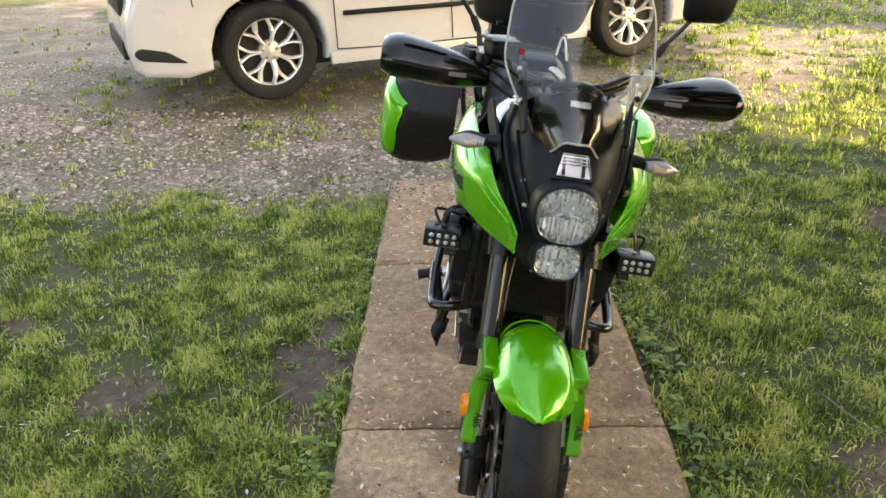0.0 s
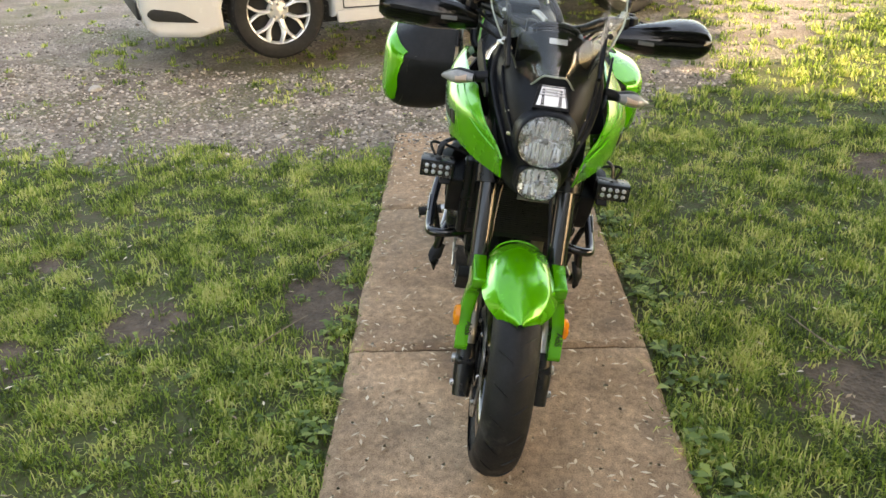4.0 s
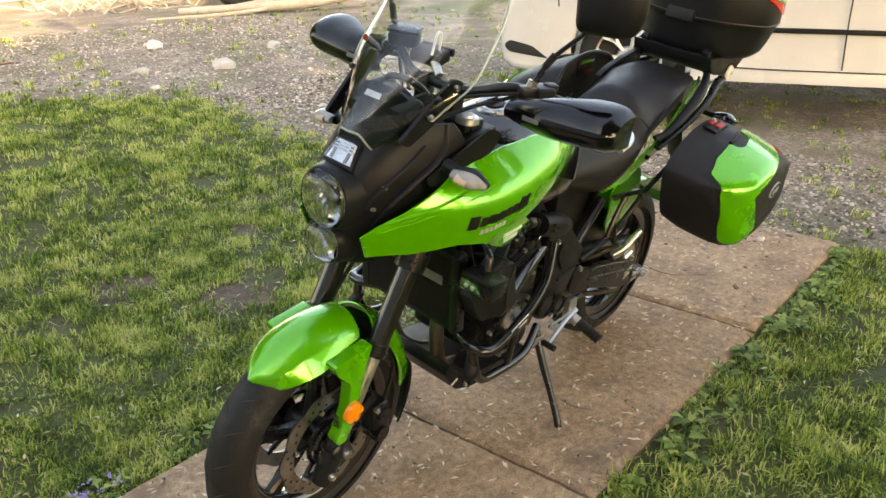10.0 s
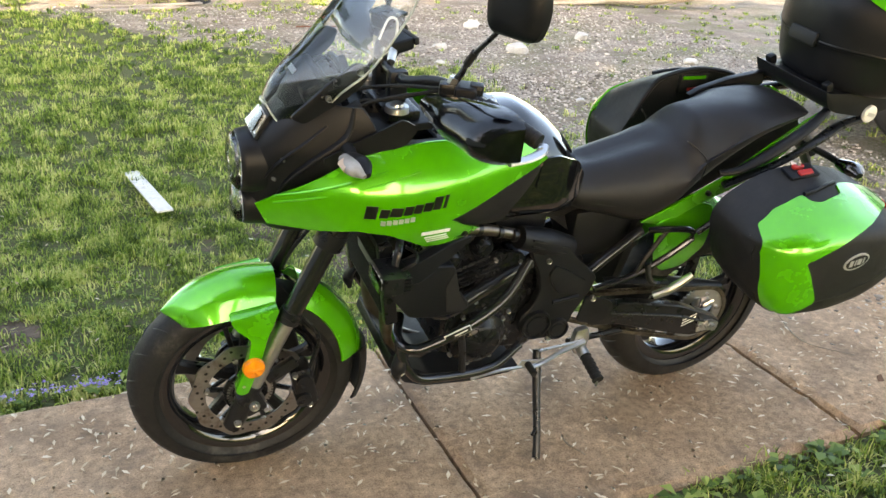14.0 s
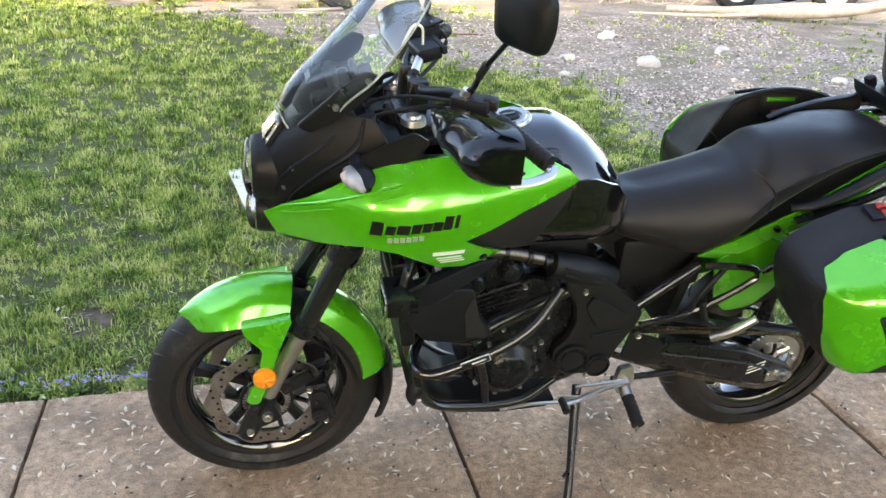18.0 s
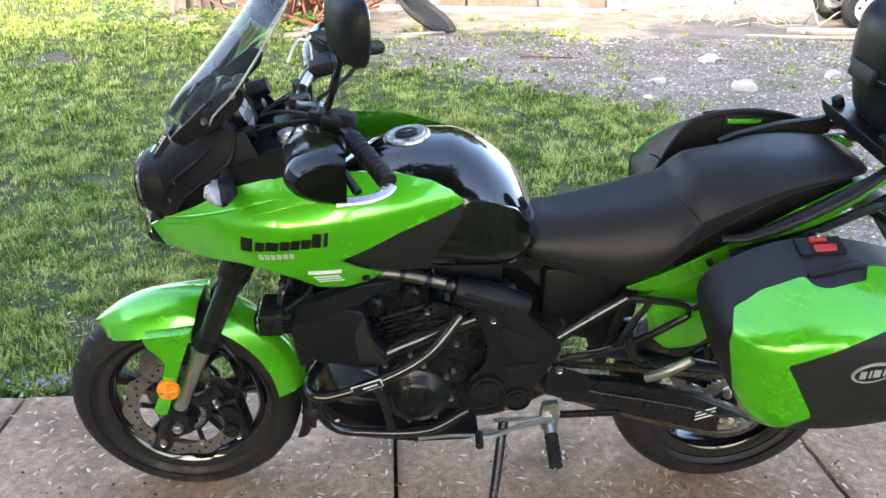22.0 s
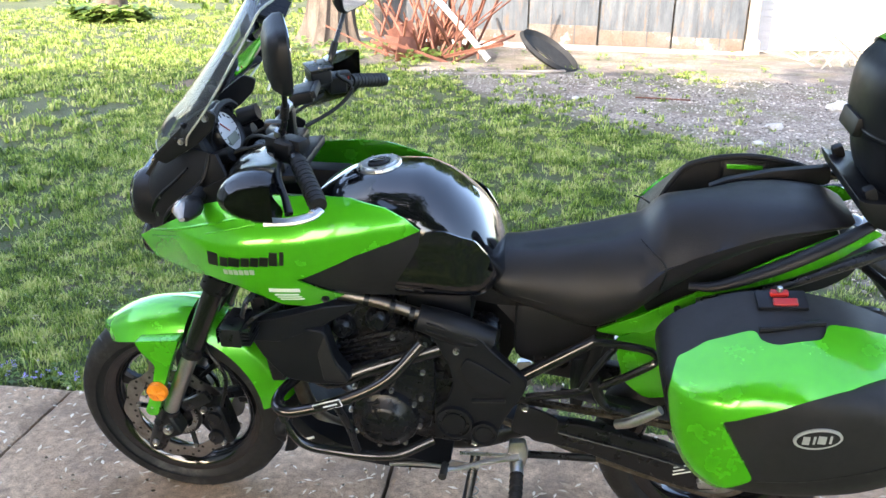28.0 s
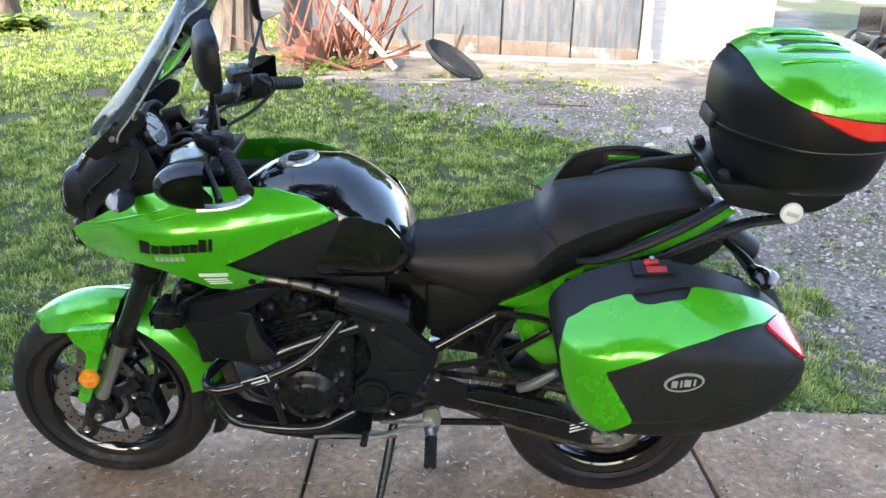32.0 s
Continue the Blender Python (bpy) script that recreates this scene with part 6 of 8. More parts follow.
for s in (1, -1):
    cover = part("crankcase_cover", lathe([(0.0001, 0.186), (0.045, 0.186), (0.056, 0.180), (0.066, 0.166), (0.080, 0.160), (0.084, 0.152), (0.084, 0.11), (0.0001, 0.11)], "y", 40, at=(0.825, 0, 0.415), full=False), ENGINE_BLACK, engine, "round black crankcase cover") if s > 0 else part("clutch_cover", lathe([(0.0001, -0.19), (0.06, -0.19), (0.085, -0.175), (0.10, -0.15), (0.10, -0.11), (0.0001, -0.11)], "y", 40, at=(0.70, 0, 0.42), full=False), ENGINE_BLACK, engine)
    for k in range(8):
        a = 2 * math.pi * k / 8 + 0.2
        bolt(engine, 0.825 + 0.088 * math.cos(a), s * 0.150, 0.415 + 0.088 * math.sin(a), 0.006, STEEL, s)
for a in (0.4, 1.25, 2.1):
    part("cover_rib", box(0.055, 0.004, 0.005, (0.825 + 0.028 * math.cos(a), 0.1865, 0.415 + 0.028 * math.sin(a)), (0, -math.degrees(a), 0), 0.0015), ENGINE_BLACK, engine)
gear = [(0.80, 0.68), (0.705, 0.66), (0.70, 0.50), (0.715, 0.37), (0.90, 0.352), (0.915, 0.45), (0.88, 0.54)]
part("side_cover", plate(gear, 0.118, 0.142, 0.010, 2, 0.03), ENGINE_BLACK, engine)
for x, z in ((0.725, 0.64), (0.73, 0.56), (0.735, 0.48), (0.80, 0.655), (0.87, 0.56), (0.84, 0.53), (0.90, 0.50)):
    bolt(engine, x, 0.144, z, 0.0065, STEEL)

# pivot covers
PIVOT = [(0.715, 0.708), (0.635, 0.705), (0.585, 0.672), (0.565, 0.645), (0.478, 0.562), (0.488, 0.525), (0.528, 0.45), (0.552, 0.385), (0.60, 0.372), (0.665, 0.376), (0.700, 0.412), (0.702, 0.458), (0.668, 0.495), (0.655, 0.545), (0.668, 0.60), (0.70, 0.66)]
for s in (1, -1):
    piv = part("frame_cover", plate(PIVOT, s * 0.13, s * 0.158, 0.008, 3, 0.014), BLACK_PLASTIC, bike, "black plastic frame cover")
    for r0, x, z in ((0.045, 0.652, 0.432), (0.033, 0.578, 0.405)):
        b = lathe([(0.0001, 0.168), (r0 * 0.62, 0.168), (r0 * 0.66, 0.164), (r0 * 0.86, 0.164), (r0 * 0.9, 0.171), (r0, 0.170), (r0 * 1.05, 0.155), (0.0001, 0.155)], "y", 36, at=(x, 0, z), full=False)
        if s < 0:
            b = mirrored(b)
        part("round_cap", b, BLACK_PLASTIC, piv)
    for k in range(6):
        a = 2 * math.pi * k / 6
        part("cap_notch", box(0.006, 0.003, 0.006, (0.652 + 0.034 * math.cos(a), s * 0.169, 0.432 + 0.034 * math.sin(a)), (0, 0, 0), 0.001), SATIN_BLACK, piv)
    tri = [(0.640, 0.595), (0.625, 0.625), (0.585, 0.605), (0.515, 0.560), (0.540, 0.520), (0.600, 0.528), (0.622, 0.56)]
    part("raised_web", plate(tri, s * 0.156, s * 0.166, 0.004, 2, 0.01), BLACK_PLASTIC, piv)
    part("cover_rib", tube([(0.61, s * 0.160, 0.50), (0.53, s * 0.160, 0.508)], 0.006, 2, 8), BLACK_PLASTIC, piv)
    bolt(piv, 0.648, s * 0.160, 0.640, 0.008, STEEL, s)
    bolt(piv, 0.482, s * 0.165, 0.495, 0.009, STEEL, s)
    bolt(piv, 0.60, s * 0.160, 0.372, 0.009, STEEL, s)
    plate2 = [(0.50, 0.500), (0.43, 0.478), (0.40, 0.46), (0.41, 0.405), (0.455, 0.395), (0.515, 0.415)]
    part("heel_guard", plate(plate2, s * 0.150, s * 0.158, 0.003, 2, 0.012), BLACK_PLASTIC, bike, "black heel guard")
    # upper cylinder shaped cover and pipe
    can = part("airbox_cover", tube([(0.740, s * 0.138, 0.714), (0.66, s * 0.134, 0.688), (0.570, s * 0.120, 0.652)], [0.031, 0.037, 0.031], 10, 18), BLACK_PLASTIC, bike, "black ribbed cylindrical cover")
    for dz in (0.010, -0.008):
        part("cover_rib", tube([(0.715, s * 0.173, 0.710 + dz), (0.60, s * 0.160, 0.668 + dz)], 0.003, 4, 6), BLACK_PLASTIC, can)
    part("vent_pipe", tube([(0.925, s * 0.140, 0.765), (0.83, s * 0.135, 0.745), (0.735, s * 0.128, 0.714)], 0.0145, 10, 14), PIPE, bike, "brown-grey metal pipe")
    for x, z in ((0.86, 0.752), (0.80, 0.736), (0.755, 0.721)):
        part("pipe_clamp", tube([(x + 0.006, s * 0.136, z), (x - 0.006, s * 0.135, z - 0.003)], 0.017, 1, 14), SATIN_BLACK, bike)
    # radiator shrouds
    up = [(1.165, 0.680), (1.135, 0.725), (1.06, 0.742), (0.96, 0.752), (0.880, 0.745), (0.885, 0.733), (0.955, 0.700), (1.05, 0.682)]
    part("radiator_shroud", plate(up, s * 0.120, s * 0.150, 0.008, 3, 0.012, None, lambda x, z: s * 0.085 * smooth(0.87, 1.06, x)), BLACK_PLASTIC, bike, "black radiator shroud")
    lo = [(1.135, 0.690), (1.0, 0.706), (0.945, 0.700), (0.925, 0.62), (0.890, 0.572), (0.905, 0.552), (0.985, 0.548), (1.055, 0.560), (1.10, 0.62)]
    part("radiator_shroud", plate(lo, s * 0.165, s * 0.208, 0.010, 3, 0.014), BLACK_PLASTIC, bike, "black radiator shroud")
    part("shroud_face", plate([(0.945, 0.690), (0.965, 0.640), (0.955, 0.565), (0.898, 0.565), (0.925, 0.615)], s * 0.208, s * 0.2115, 0.001, 1, 0.006), GREY_PLASTIC, bike)
    # crash bars
    bar = part("crash_bar", tube([(1.045, s * 0.12, 0.505), (1.075, s * 0.19, 0.497), (1.068, s * 0.235, 0.492), (1.03, s * 0.245, 0.490), (0.90, s * 0.242, 0.538), (0.80, s * 0.225, 0.594), (0.725, s * 0.185, 0.672)], 0.0135, 44, 14), BAR_BLACK, bike, "satin black engine crash bar")
    part("lower_bar", tube([(1.074, s * 0.205, 0.488), (1.06, s * 0.215, 0.43), (1.025, s * 0.215, 0.372), (0.975, s * 0.212, 0.352), (0.80, s * 0.205, 0.346), (0.70, s * 0.175, 0.382)], 0.0125, 36, 14), BAR_BLACK, bar)
    part("bar_brace", tube([(0.925, s * 0.240, 0.525), (0.90, s * 0.22, 0.44), (0.885, s * 0.208, 0.352)], 0.0095, 8, 10), SATIN_BLACK, bar)
    tag = Matrix.Translation((0.938, s * 0.2555, 0.527)) @ Matrix.Rotation(radians(21), 4, "Y")
    for name, sx, sz, dy, mt in (("bar_tag", 0.072, 0.021, 0.0, WHITE_DECAL), ("tag_field", 0.068, 0.017, 0.0012, BLACK_DECAL), ("tag_print", 0.036, 0.004, 0.0022, WHITE_DECAL)):
        b = box(sx, 0.003, sz, (0.008 if name == "tag_print" and s < 0 else -0.008 if name == "tag_print" else 0, s * dy, 0), (0, 0, 0), 0.0008)
        b.transform(tag)
        part(name, b, mt, bar)
    # exhaust headers
    part("exhaust_header", tube([(0.955, s * 0.062, 0.615), (1.02, s * 0.066, 0.600), (1.062, s * 0.078, 0.53), (1.055, s * 0.082, 0.42), (1.01, s * 0.075, 0.33), (0.93, s * 0.05, 0.285), (0.80, s * 0.035, 0.27)], 0.0195, 40, 16), PIPE, bike, "heat-browned exhaust header")
    # lower plastics by the radiator bottom, seen from the front as dark fins
    part("bar_slider", tube([(1.06, s * 0.205, 0.455), (1.075, s * 0.218, 0.41), (1.07, s * 0.214, 0.37)], [0.016, 0.02, 0.006], 10, 12, flat=0.6), BLACK_PLASTIC, bar)

# radiator
rad = part("radiator", box(0.030, 0.30, 0.235, (1.098, 0, 0.635), (0, 8, 0), 0.006), SATIN_BLACK, bike, "radiator with fine fins behind a mesh guard")
for k in range(30):
    part("radiator_fin", box(0.004, 0.27, 0.0022, (1.1165 + 0.0011 * (k - 15) * 0.97, 0, 0.535 + 0.0068 * k), (0, 8, 0), 0), surface("dusty_fin_metal", (0.014, 0.013, 0.012), (0.024, 0.022, 0.020), 40, 0.55, 0.65, metal=0.3) if k == 0 else bpy.data.materials["dusty_fin_metal"], rad)
for s in (1, -1):
    part("radiator_tank", box(0.036, 0.026, 0.24, (1.099, s * 0.155, 0.635), (0, 8, 0), 0.008), SATIN_BLACK, rad)
part("guard_mark", box(0.002, 0.13, 0.028, (1.1235, 0.055, 0.665), (0, 8, 0), 0.0005), bpy.data.materials["grey_print"], rad)
part("lower_yoke", box(0.06, 0.23, 0.045, (1.228, 0, 0.775), (0, 24, 0), 0.012, 3), SATIN_BLACK, bike, "black lower fork yoke")
part("head_tube", rod((1.19, 0, 0.76), (1.10, 0, 1.06), 0.038, 20), SATIN_BLACK, bike, "black steering head")
part("cowl_inner", box(0.12, 0.18, 0.16, (1.26, 0, 0.93), (0, -20, 0), 0.03), BLACK_PLASTIC, bike, "black inner cowl")
part("dash_tray", box(0.17, 0.25, 0.02, (1.09, 0, 1.03), (0, 6, 0), 0.006), BLACK_PLASTIC, bike, "black tray under the handlebar")
for k, (y0, y1, zz) in enumerate(((0.06, 0.14, 1.10), (-0.05, -0.15, 1.09), (0.03, 0.10, 1.08), (-0.02, 0.16, 1.115))):
    part("control_cable", tube([(1.20, y0 * 0.5, 0.98), (1.17, y0, 1.06), (1.10, (y0 + y1) / 2, zz), (1.02, y1 * 1.25, zz + 0.04)], 0.0045, 20, 8), GRIP, bike, "black control cable")

# belly pan
PAN = [(1.065, 0.395), (1.075, 0.36), (1.02, 0.288), (0.955, 0.262), (0.82, 0.246), (0.69, 0.252), (0.66, 0.268), (0.80, 0.285), (0.95, 0.305), (1.02, 0.345)]
pan = part("skid_plate", plate(PAN, -0.14, 0.14, 0.006, 2, 0.01), BLACK_PLASTIC, bike, "black skid plate with small pale marks")
for s in (1, -1):
    for k in range(4):
        part("pan_slot", box(0.028, 0.002, 0.007, (1.03 - 0.05 * k, s * 0.1412, 0.318 - 0.014 * k), (0, 24 - 6 * k, 0), 0.001), WHITE_DECAL if k in (0, 2) else SATIN_BLACK, pan)
    bolt(pan, 0.975, s * 0.142, 0.288, 0.009, STEEL, s)
    part("pan_bracket", plate([(0.68, 0.262), (0.60, 0.262), (0.585, 0.282), (0.66, 0.292)], s * 0.142, s * 0.148, 0.002, 1, 0.004), ALU, pan)
    part("pan_rail", tube([(0.82, s * 0.148, 0.262), (0.74, s * 0.148, 0.272), (0.66, s * 0.148, 0.270)], 0.005, 6, 8), ALU, pan)

# foot controls
for s in (1, -1):
    br = part("peg_bracket", plate([(0.515, 0.392), (0.478, 0.398), (0.468, 0.36), (0.474, 0.318), (0.492, 0.300), (0.512, 0.310), (0.520, 0.35)], s * 0.156, s * 0.176, 0.004, 2, 0.008), ALU, bike, "cast aluminium footpeg bracket")
    part("peg_mount", tube([(0.495, s * 0.17, 0.335), (0.493, s * 0.205, 0.322)], 0.017, 3, 14), ALU, br)
    bm = tube([(0.493, s * 0.20, 0.325), (0.492, s * 0.285, 0.300)], 0.0155, 6, 14)
    peg = part("footpeg", bm, GRIP, bike, "black ribbed rubber footpeg")
    for k in range(6):
        p = Vector((0.493, s * 0.208, 0.323)).lerp(Vector((0.492, s * 0.282, 0.301)), k / 5)
        part("peg_rib", tube([p, p + Vector((0, s * 0.005, -0.0015))], 0.0172, 1, 14), GRIP, peg)
    part("peg_tip", tube([(0.492, s * 0.280, 0.298), (0.492, s * 0.283, 0.284), (0.492, s * 0.283, 0.276)], 0.0045, 4, 8), STEEL, peg)
    lever = part("foot_lever", tube([(0.49, s * 0.185, 0.360), (0.56, s * 0.190, 0.342), (0.64, s * 0.200, 0.318), (0.672, s * 0.205, 0.318)], [0.010, 0.008, 0.007, 0.008], 14, 10, flat=0.7), ALU, bike, "aluminium foot lever with a rubber tip")
    part("lever_tip", tube([(0.670, s * 0.19, 0.318), (0.672, s * 0.235, 0.318)], 0.010, 3, 12), GRIP, lever)
    part("linkage_rod", tube([(0.635, s * 0.182, 0.352), (0.56, s * 0.182, 0.356), (0.51, s * 0.182, 0.360)], 0.0045, 4, 8), STEEL, lever)
    # passenger peg
    pp = part("passenger_peg", tube([(0.265, s * 0.160, 0.465), (0.235, s * 0.178, 0.490), (0.176, s * 0.196, 0.547)], [0.012, 0.013, 0.011], 8, 12), ALU, bike, "bare aluminium folded passenger peg")
    part("peg_hanger", tube([(0.33, s * 0.17, 0.60), (0.30, s * 0.17, 0.53), (0.24, s * 0.172, 0.515)], [0.016, 0.014, 0.012], 8, 10, flat=0.6), SATIN_BLACK, bike, "black peg hanger")
stand = part("side_stand", tube([(0.600, 0.120, 0.300), (0.612, 0.165, 0.225), (0.640, 0.270, 0.085), (0.652, 0.305, 0.030)], [0.013, 0.0125, 0.011, 0.012], 14, 12), SATIN_BLACK, bike, "black side stand")
part("stand_foot", plate([(0.635, 0.040), (0.680, 0.040), (0.690, 0.0325), (0.68, 0.028), (0.62, 0.028), (0.618, 0.035)], 0.292, 0.330, 0.002, 1), SATIN_BLACK, stand)
part("stand_tang", tube([(0.632, 0.245, 0.12), (0.66, 0.268, 0.115)], 0.005, 3, 8), SATIN_BLACK, stand)
part("stand_spring", tube([(0.60 + 0.010 * math.cos(k * 1.3), 0.135 + 0.0035 * k / 2, 0.285 - 0.0065 * k + 0.010 * math.sin(k * 1.3) * 0.4) for k in range(24)], 0.0025, 92, 6), STEEL, stand)

# swing arm, chain and sprocket
for s in (1, -1):
    ARM = [(0.47, 0.455), (0.33, 0.445), (0.136, 0.400), (0.02, 0.348), (-0.035, 0.318), (-0.030, 0.284), (0.06, 0.272), (0.13, 0.290), (0.36, 0.372), (0.47, 0.385)]
    arm = part("swing_arm", plate(ARM, s * 0.122, s * 0.155, 0.008, 3, 0.02), SATIN_BLACK, bike, "black box-section swing arm")
    part("arm_rib", tube([(0.40, s * 0.157, 0.425), (0.14, s * 0.157, 0.365), (0.03, s * 0.157, 0.325)], 0.006, 8, 8, flat=0.5), SATIN_BLACK, arm)
    adj = part("axle_adjuster", plate([(0.055, 0.330), (0.0, 0.328), (-0.028, 0.312), (-0.026, 0.292), (0.055, 0.288)], s * 0.155, s * 0.161, 0.002, 2, 0.005), ALU, arm)
    b = lathe([(0.0001, 0.170), (0.010, 0.170), (0.011, 0.158), (0.018, 0.158), (0.018, 0.146), (0.0001, 0.146)], "y", 6, at=(0.012, 0.015, 0.314), full=False)
    part("axle_nut", b if s > 0 else mirrored(b), STEEL, arm)
    for x in (0.045, 0.055):
        bolt(arm, x, s * 0.162, 0.311, 0.006, STEEL, s)
for k in range(3):
    part("label_line", box(0.052, 0.001, 0.0035, (0.094, 0.1565, 0.330 + 0.011 * k), (0, 20, 0), 0), WHITE_DECAL, bike, "small pale warning label line")
bm = bmesh.new()
n = 45
ring = []
for y in (0.084, 0.090):
    ring.append([bm.verts.new(((0.096 + (0.005 if k % 2 else -0.003)) * math.cos(2 * math.pi * k / (2 * n)), y, RZ + (0.096 + (0.005 if k % 2 else -0.003)) * math.sin(2 * math.pi * k / (2 * n)))) for k in range(2 * n)])
    ring.append([bm.verts.new((0.060 * math.cos(2 * math.pi * k / (2 * n)), y, RZ + 0.060 * math.sin(2 * math.pi * k / (2 * n)))) for k in range(2 * n)])
for k in range(2 * n):
    q = (k + 1) % (2 * n)
    for a, c in ((0, 1), (2, 3), (0, 2), (1, 3)):
        bm.faces.new([ring[a][k], ring[a][q], ring[c][q], ring[c][k]])
sprocket = part("sprocket", bm, ALU, rear_wheel, "bare metal rear sprocket")
for k in range(5):
    a = 2 * math.pi * k / 5
    part("sprocket_arm", rod((0.03 * math.cos(a), 0.080, RZ + 0.03 * math.sin(a)), (0.066 * math.cos(a), 0.086, RZ + 0.066 * math.sin(a)), 0.012, 10), ALU, rear_wheel)
    bolt(rear_wheel, 0.072 * math.cos(a + 0.5), 0.092, RZ + 0.072 * math.sin(a + 0.5), 0.008)
loop = []
front, rr, fr = Vector((0.535, 0, 0.425)), 0.099, 0.036
d = (front - Vector((0, 0, RZ))).normalized()
up = Vector((-d.z, 0, d.x))
loop += [Vector((0, 0, RZ)) + up * rr + (front + up * fr - Vector((0, 0, RZ)) - up * rr) * k / 34 for k in range(35)]
loop += [front + fr * (math.cos(t) * up + math.sin(t) * d) for t in np.linspace(0.2, math.pi - 0.2, 7)]
loop += [front - up * fr + (Vector((0, 0, RZ)) - up * rr - front + up * fr) * k / 34 + Vector((0, 0, -0.012 * math.sin(math.pi * k / 34))) for k in range(35)]
loop += [Vector((0, 0, RZ)) + rr * (-math.cos(t) * up - math.sin(t) * d) for t in np.linspace(0.15, math.pi - 0.15, 20)]
bm = bmesh.new()
for a, c in zip(loop, loop[1:] + loop[:1]):
    m2, e = (a + c) / 2, c - a
    ang = -math.degrees(math.atan2(e.z, e.x))
    box(e.length * 1.05, 0.0025, 0.013, (m2.x, 0.0805, m2.z), (0, ang, 0), 0, 1, bm)
    box(e.length * 1.05, 0.0025, 0.013, (m2.x, 0.0935, m2.z), (0, ang, 0), 0, 1, bm)
    rod((a.x, 0.079, a.z), (a.x, 0.096, a.z), 0.0045, 6, bm)
part("chain", bm, CHAIN_STEEL, bike, "oily drive chain")
part("chain_guard", tube([(0.40, 0.087, 0.492), (0.20, 0.087, 0.462), (0.06, 0.087, 0.432), (-0.06, 0.087, 0.405)], [0.012, 0.02, 0.02, 0.012], 12, 10, flat=0.35), BLACK_PLASTIC, bike, "black chain guard")
part("brace_bar", tube([(0.50, 0.12, 0.31), (0.42, 0.11, 0.305), (0.30, 0.10, 0.300)], 0.010, 6, 10), SATIN_BLACK, bike, "black lower brace bar")
part("muffler", tube([(0.80, -0.02, 0.25), (0.62, -0.04, 0.245), (0.46, -0.10, 0.255)], [0.045, 0.06, 0.05], 10, 18, flat=0.8), SATIN_BLACK, bike, "black underslung muffler")
part("rear_shock", tube([(0.40, -0.07, 0.46), (0.50, -0.08, 0.66)], 0.028, 4, 14), SATIN_BLACK, bike, "black rear shock absorber")
part("battery_box", box(0.24, 0.12, 0.15, (0.40, 0, 0.64), (0, 0, 0), 0.02), BLACK_PLASTIC, bike, "black box under the seat")
part("throttle_body", box(0.16, 0.15, 0.09, (0.70, 0, 0.70), (0, 0, 0), 0.02), BLACK_PLASTIC, bike, "black airbox")
part("undertray", box(0.44, 0.17, 0.10, (0.04, 0, 0.86), (0, 26, 0), 0.02), BLACK_PLASTIC, bike, "black tail undertray")
part("rear_splash_guard", box(0.03, 0.16, 0.30, (0.33, 0, 0.58), (0, -12, 0), 0.01), BLACK_PLASTIC, bike, "black splash guard")

# marks on the fairings: plain shapes in the colours and sizes of the maker's prints
for s in (1, -1):
    z_at = lambda x: 0.866 + (1.190 - x) * 0.150
    spots = [(1.180, 0.025, 0.034), (1.152, 0.019, 0.023), (1.126, 0.026, 0.023), (1.099, 0.019, 0.023), (1.077, 0.018, 0.023), (1.055, 0.019, 0.023), (1.033, 0.018, 0.034), (1.014, 0.008, 0.034)]
    for x, w, h in spots:
        o = [(x - w / 2 - 0.004, z_at(x) + h), (x + w / 2 - 0.004, z_at(x) + h), (x + w / 2, z_at(x)), (x - w / 2, z_at(x))]
        part("name_block", shell(o, lambda x, z: fairing_y(x, z) + 0.0022, 0.002, 0.01, 0, s), BLACK_DECAL, fair if s < 0 else bpy.data.objects["side_fairing"])
    for k in range(6):
        x = 1.150 - 0.013 * k
        o = [(x - 0.005, z_at(x) - 0.010), (x + 0.005, z_at(x) - 0.010), (x + 0.005, z_at(x) - 0.022), (x - 0.005, z_at(x) - 0.022)]
        part("model_block", shell(o, lambda x, z: fairing_y(x, z) + 0.0022, 0.002, 0.01, 0, s), GREY_DECAL, bpy.data.objects["side_fairing"] if s > 0 else fair)
    for x0, x1, z, h in ((1.055, 0.985, 0.812, 0.010), (1.045, 0.99, 0.801, 0.004), (1.04, 0.985, 0.794, 0.003), (1.035, 0.98, 0.787, 0.003)):
        o = [(x1, z + h + 0.004), (x0, z + h), (x0, z), (x1, z + 0.004)]
        part("dealer_sticker_bar", shell(o, lambda x, z: fairing_y(x, z) + 0.0022, 0.002, 0.02, 0, s), WHITE_DECAL, bpy.data.objects["side_fairing"] if s > 0 else fair)


# ---- parked van ----
WHITE_PAINT = surface("dusty_white_car_paint", (0.53, 0.53, 0.53), (0.58, 0.58, 0.575), 2, 0.22, 0.28, coat=0.8, stain=(0.46, 0.44, 0.41), stain_scale=1.3, stain_amount=0.2)
RIM_SILVER = surface("silver_wheel_cover", (0.62, 0.62, 0.62), (0.70, 0.70, 0.69), 8, 0.3, 0.38, metal=0.6)
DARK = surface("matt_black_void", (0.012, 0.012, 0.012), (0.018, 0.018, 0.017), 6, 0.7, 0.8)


def arch(cx, r, z0, n=10):
    a0 = math.asin(max(-1, (z0 - 0.36) / r))
    return [(cx + r * math.cos(a0 + (math.pi - 2 * a0) * k / n), 0.36 + r * math.sin(a0 + (math.pi - 2 * a0) * k / n)) for k in range(n + 1)]


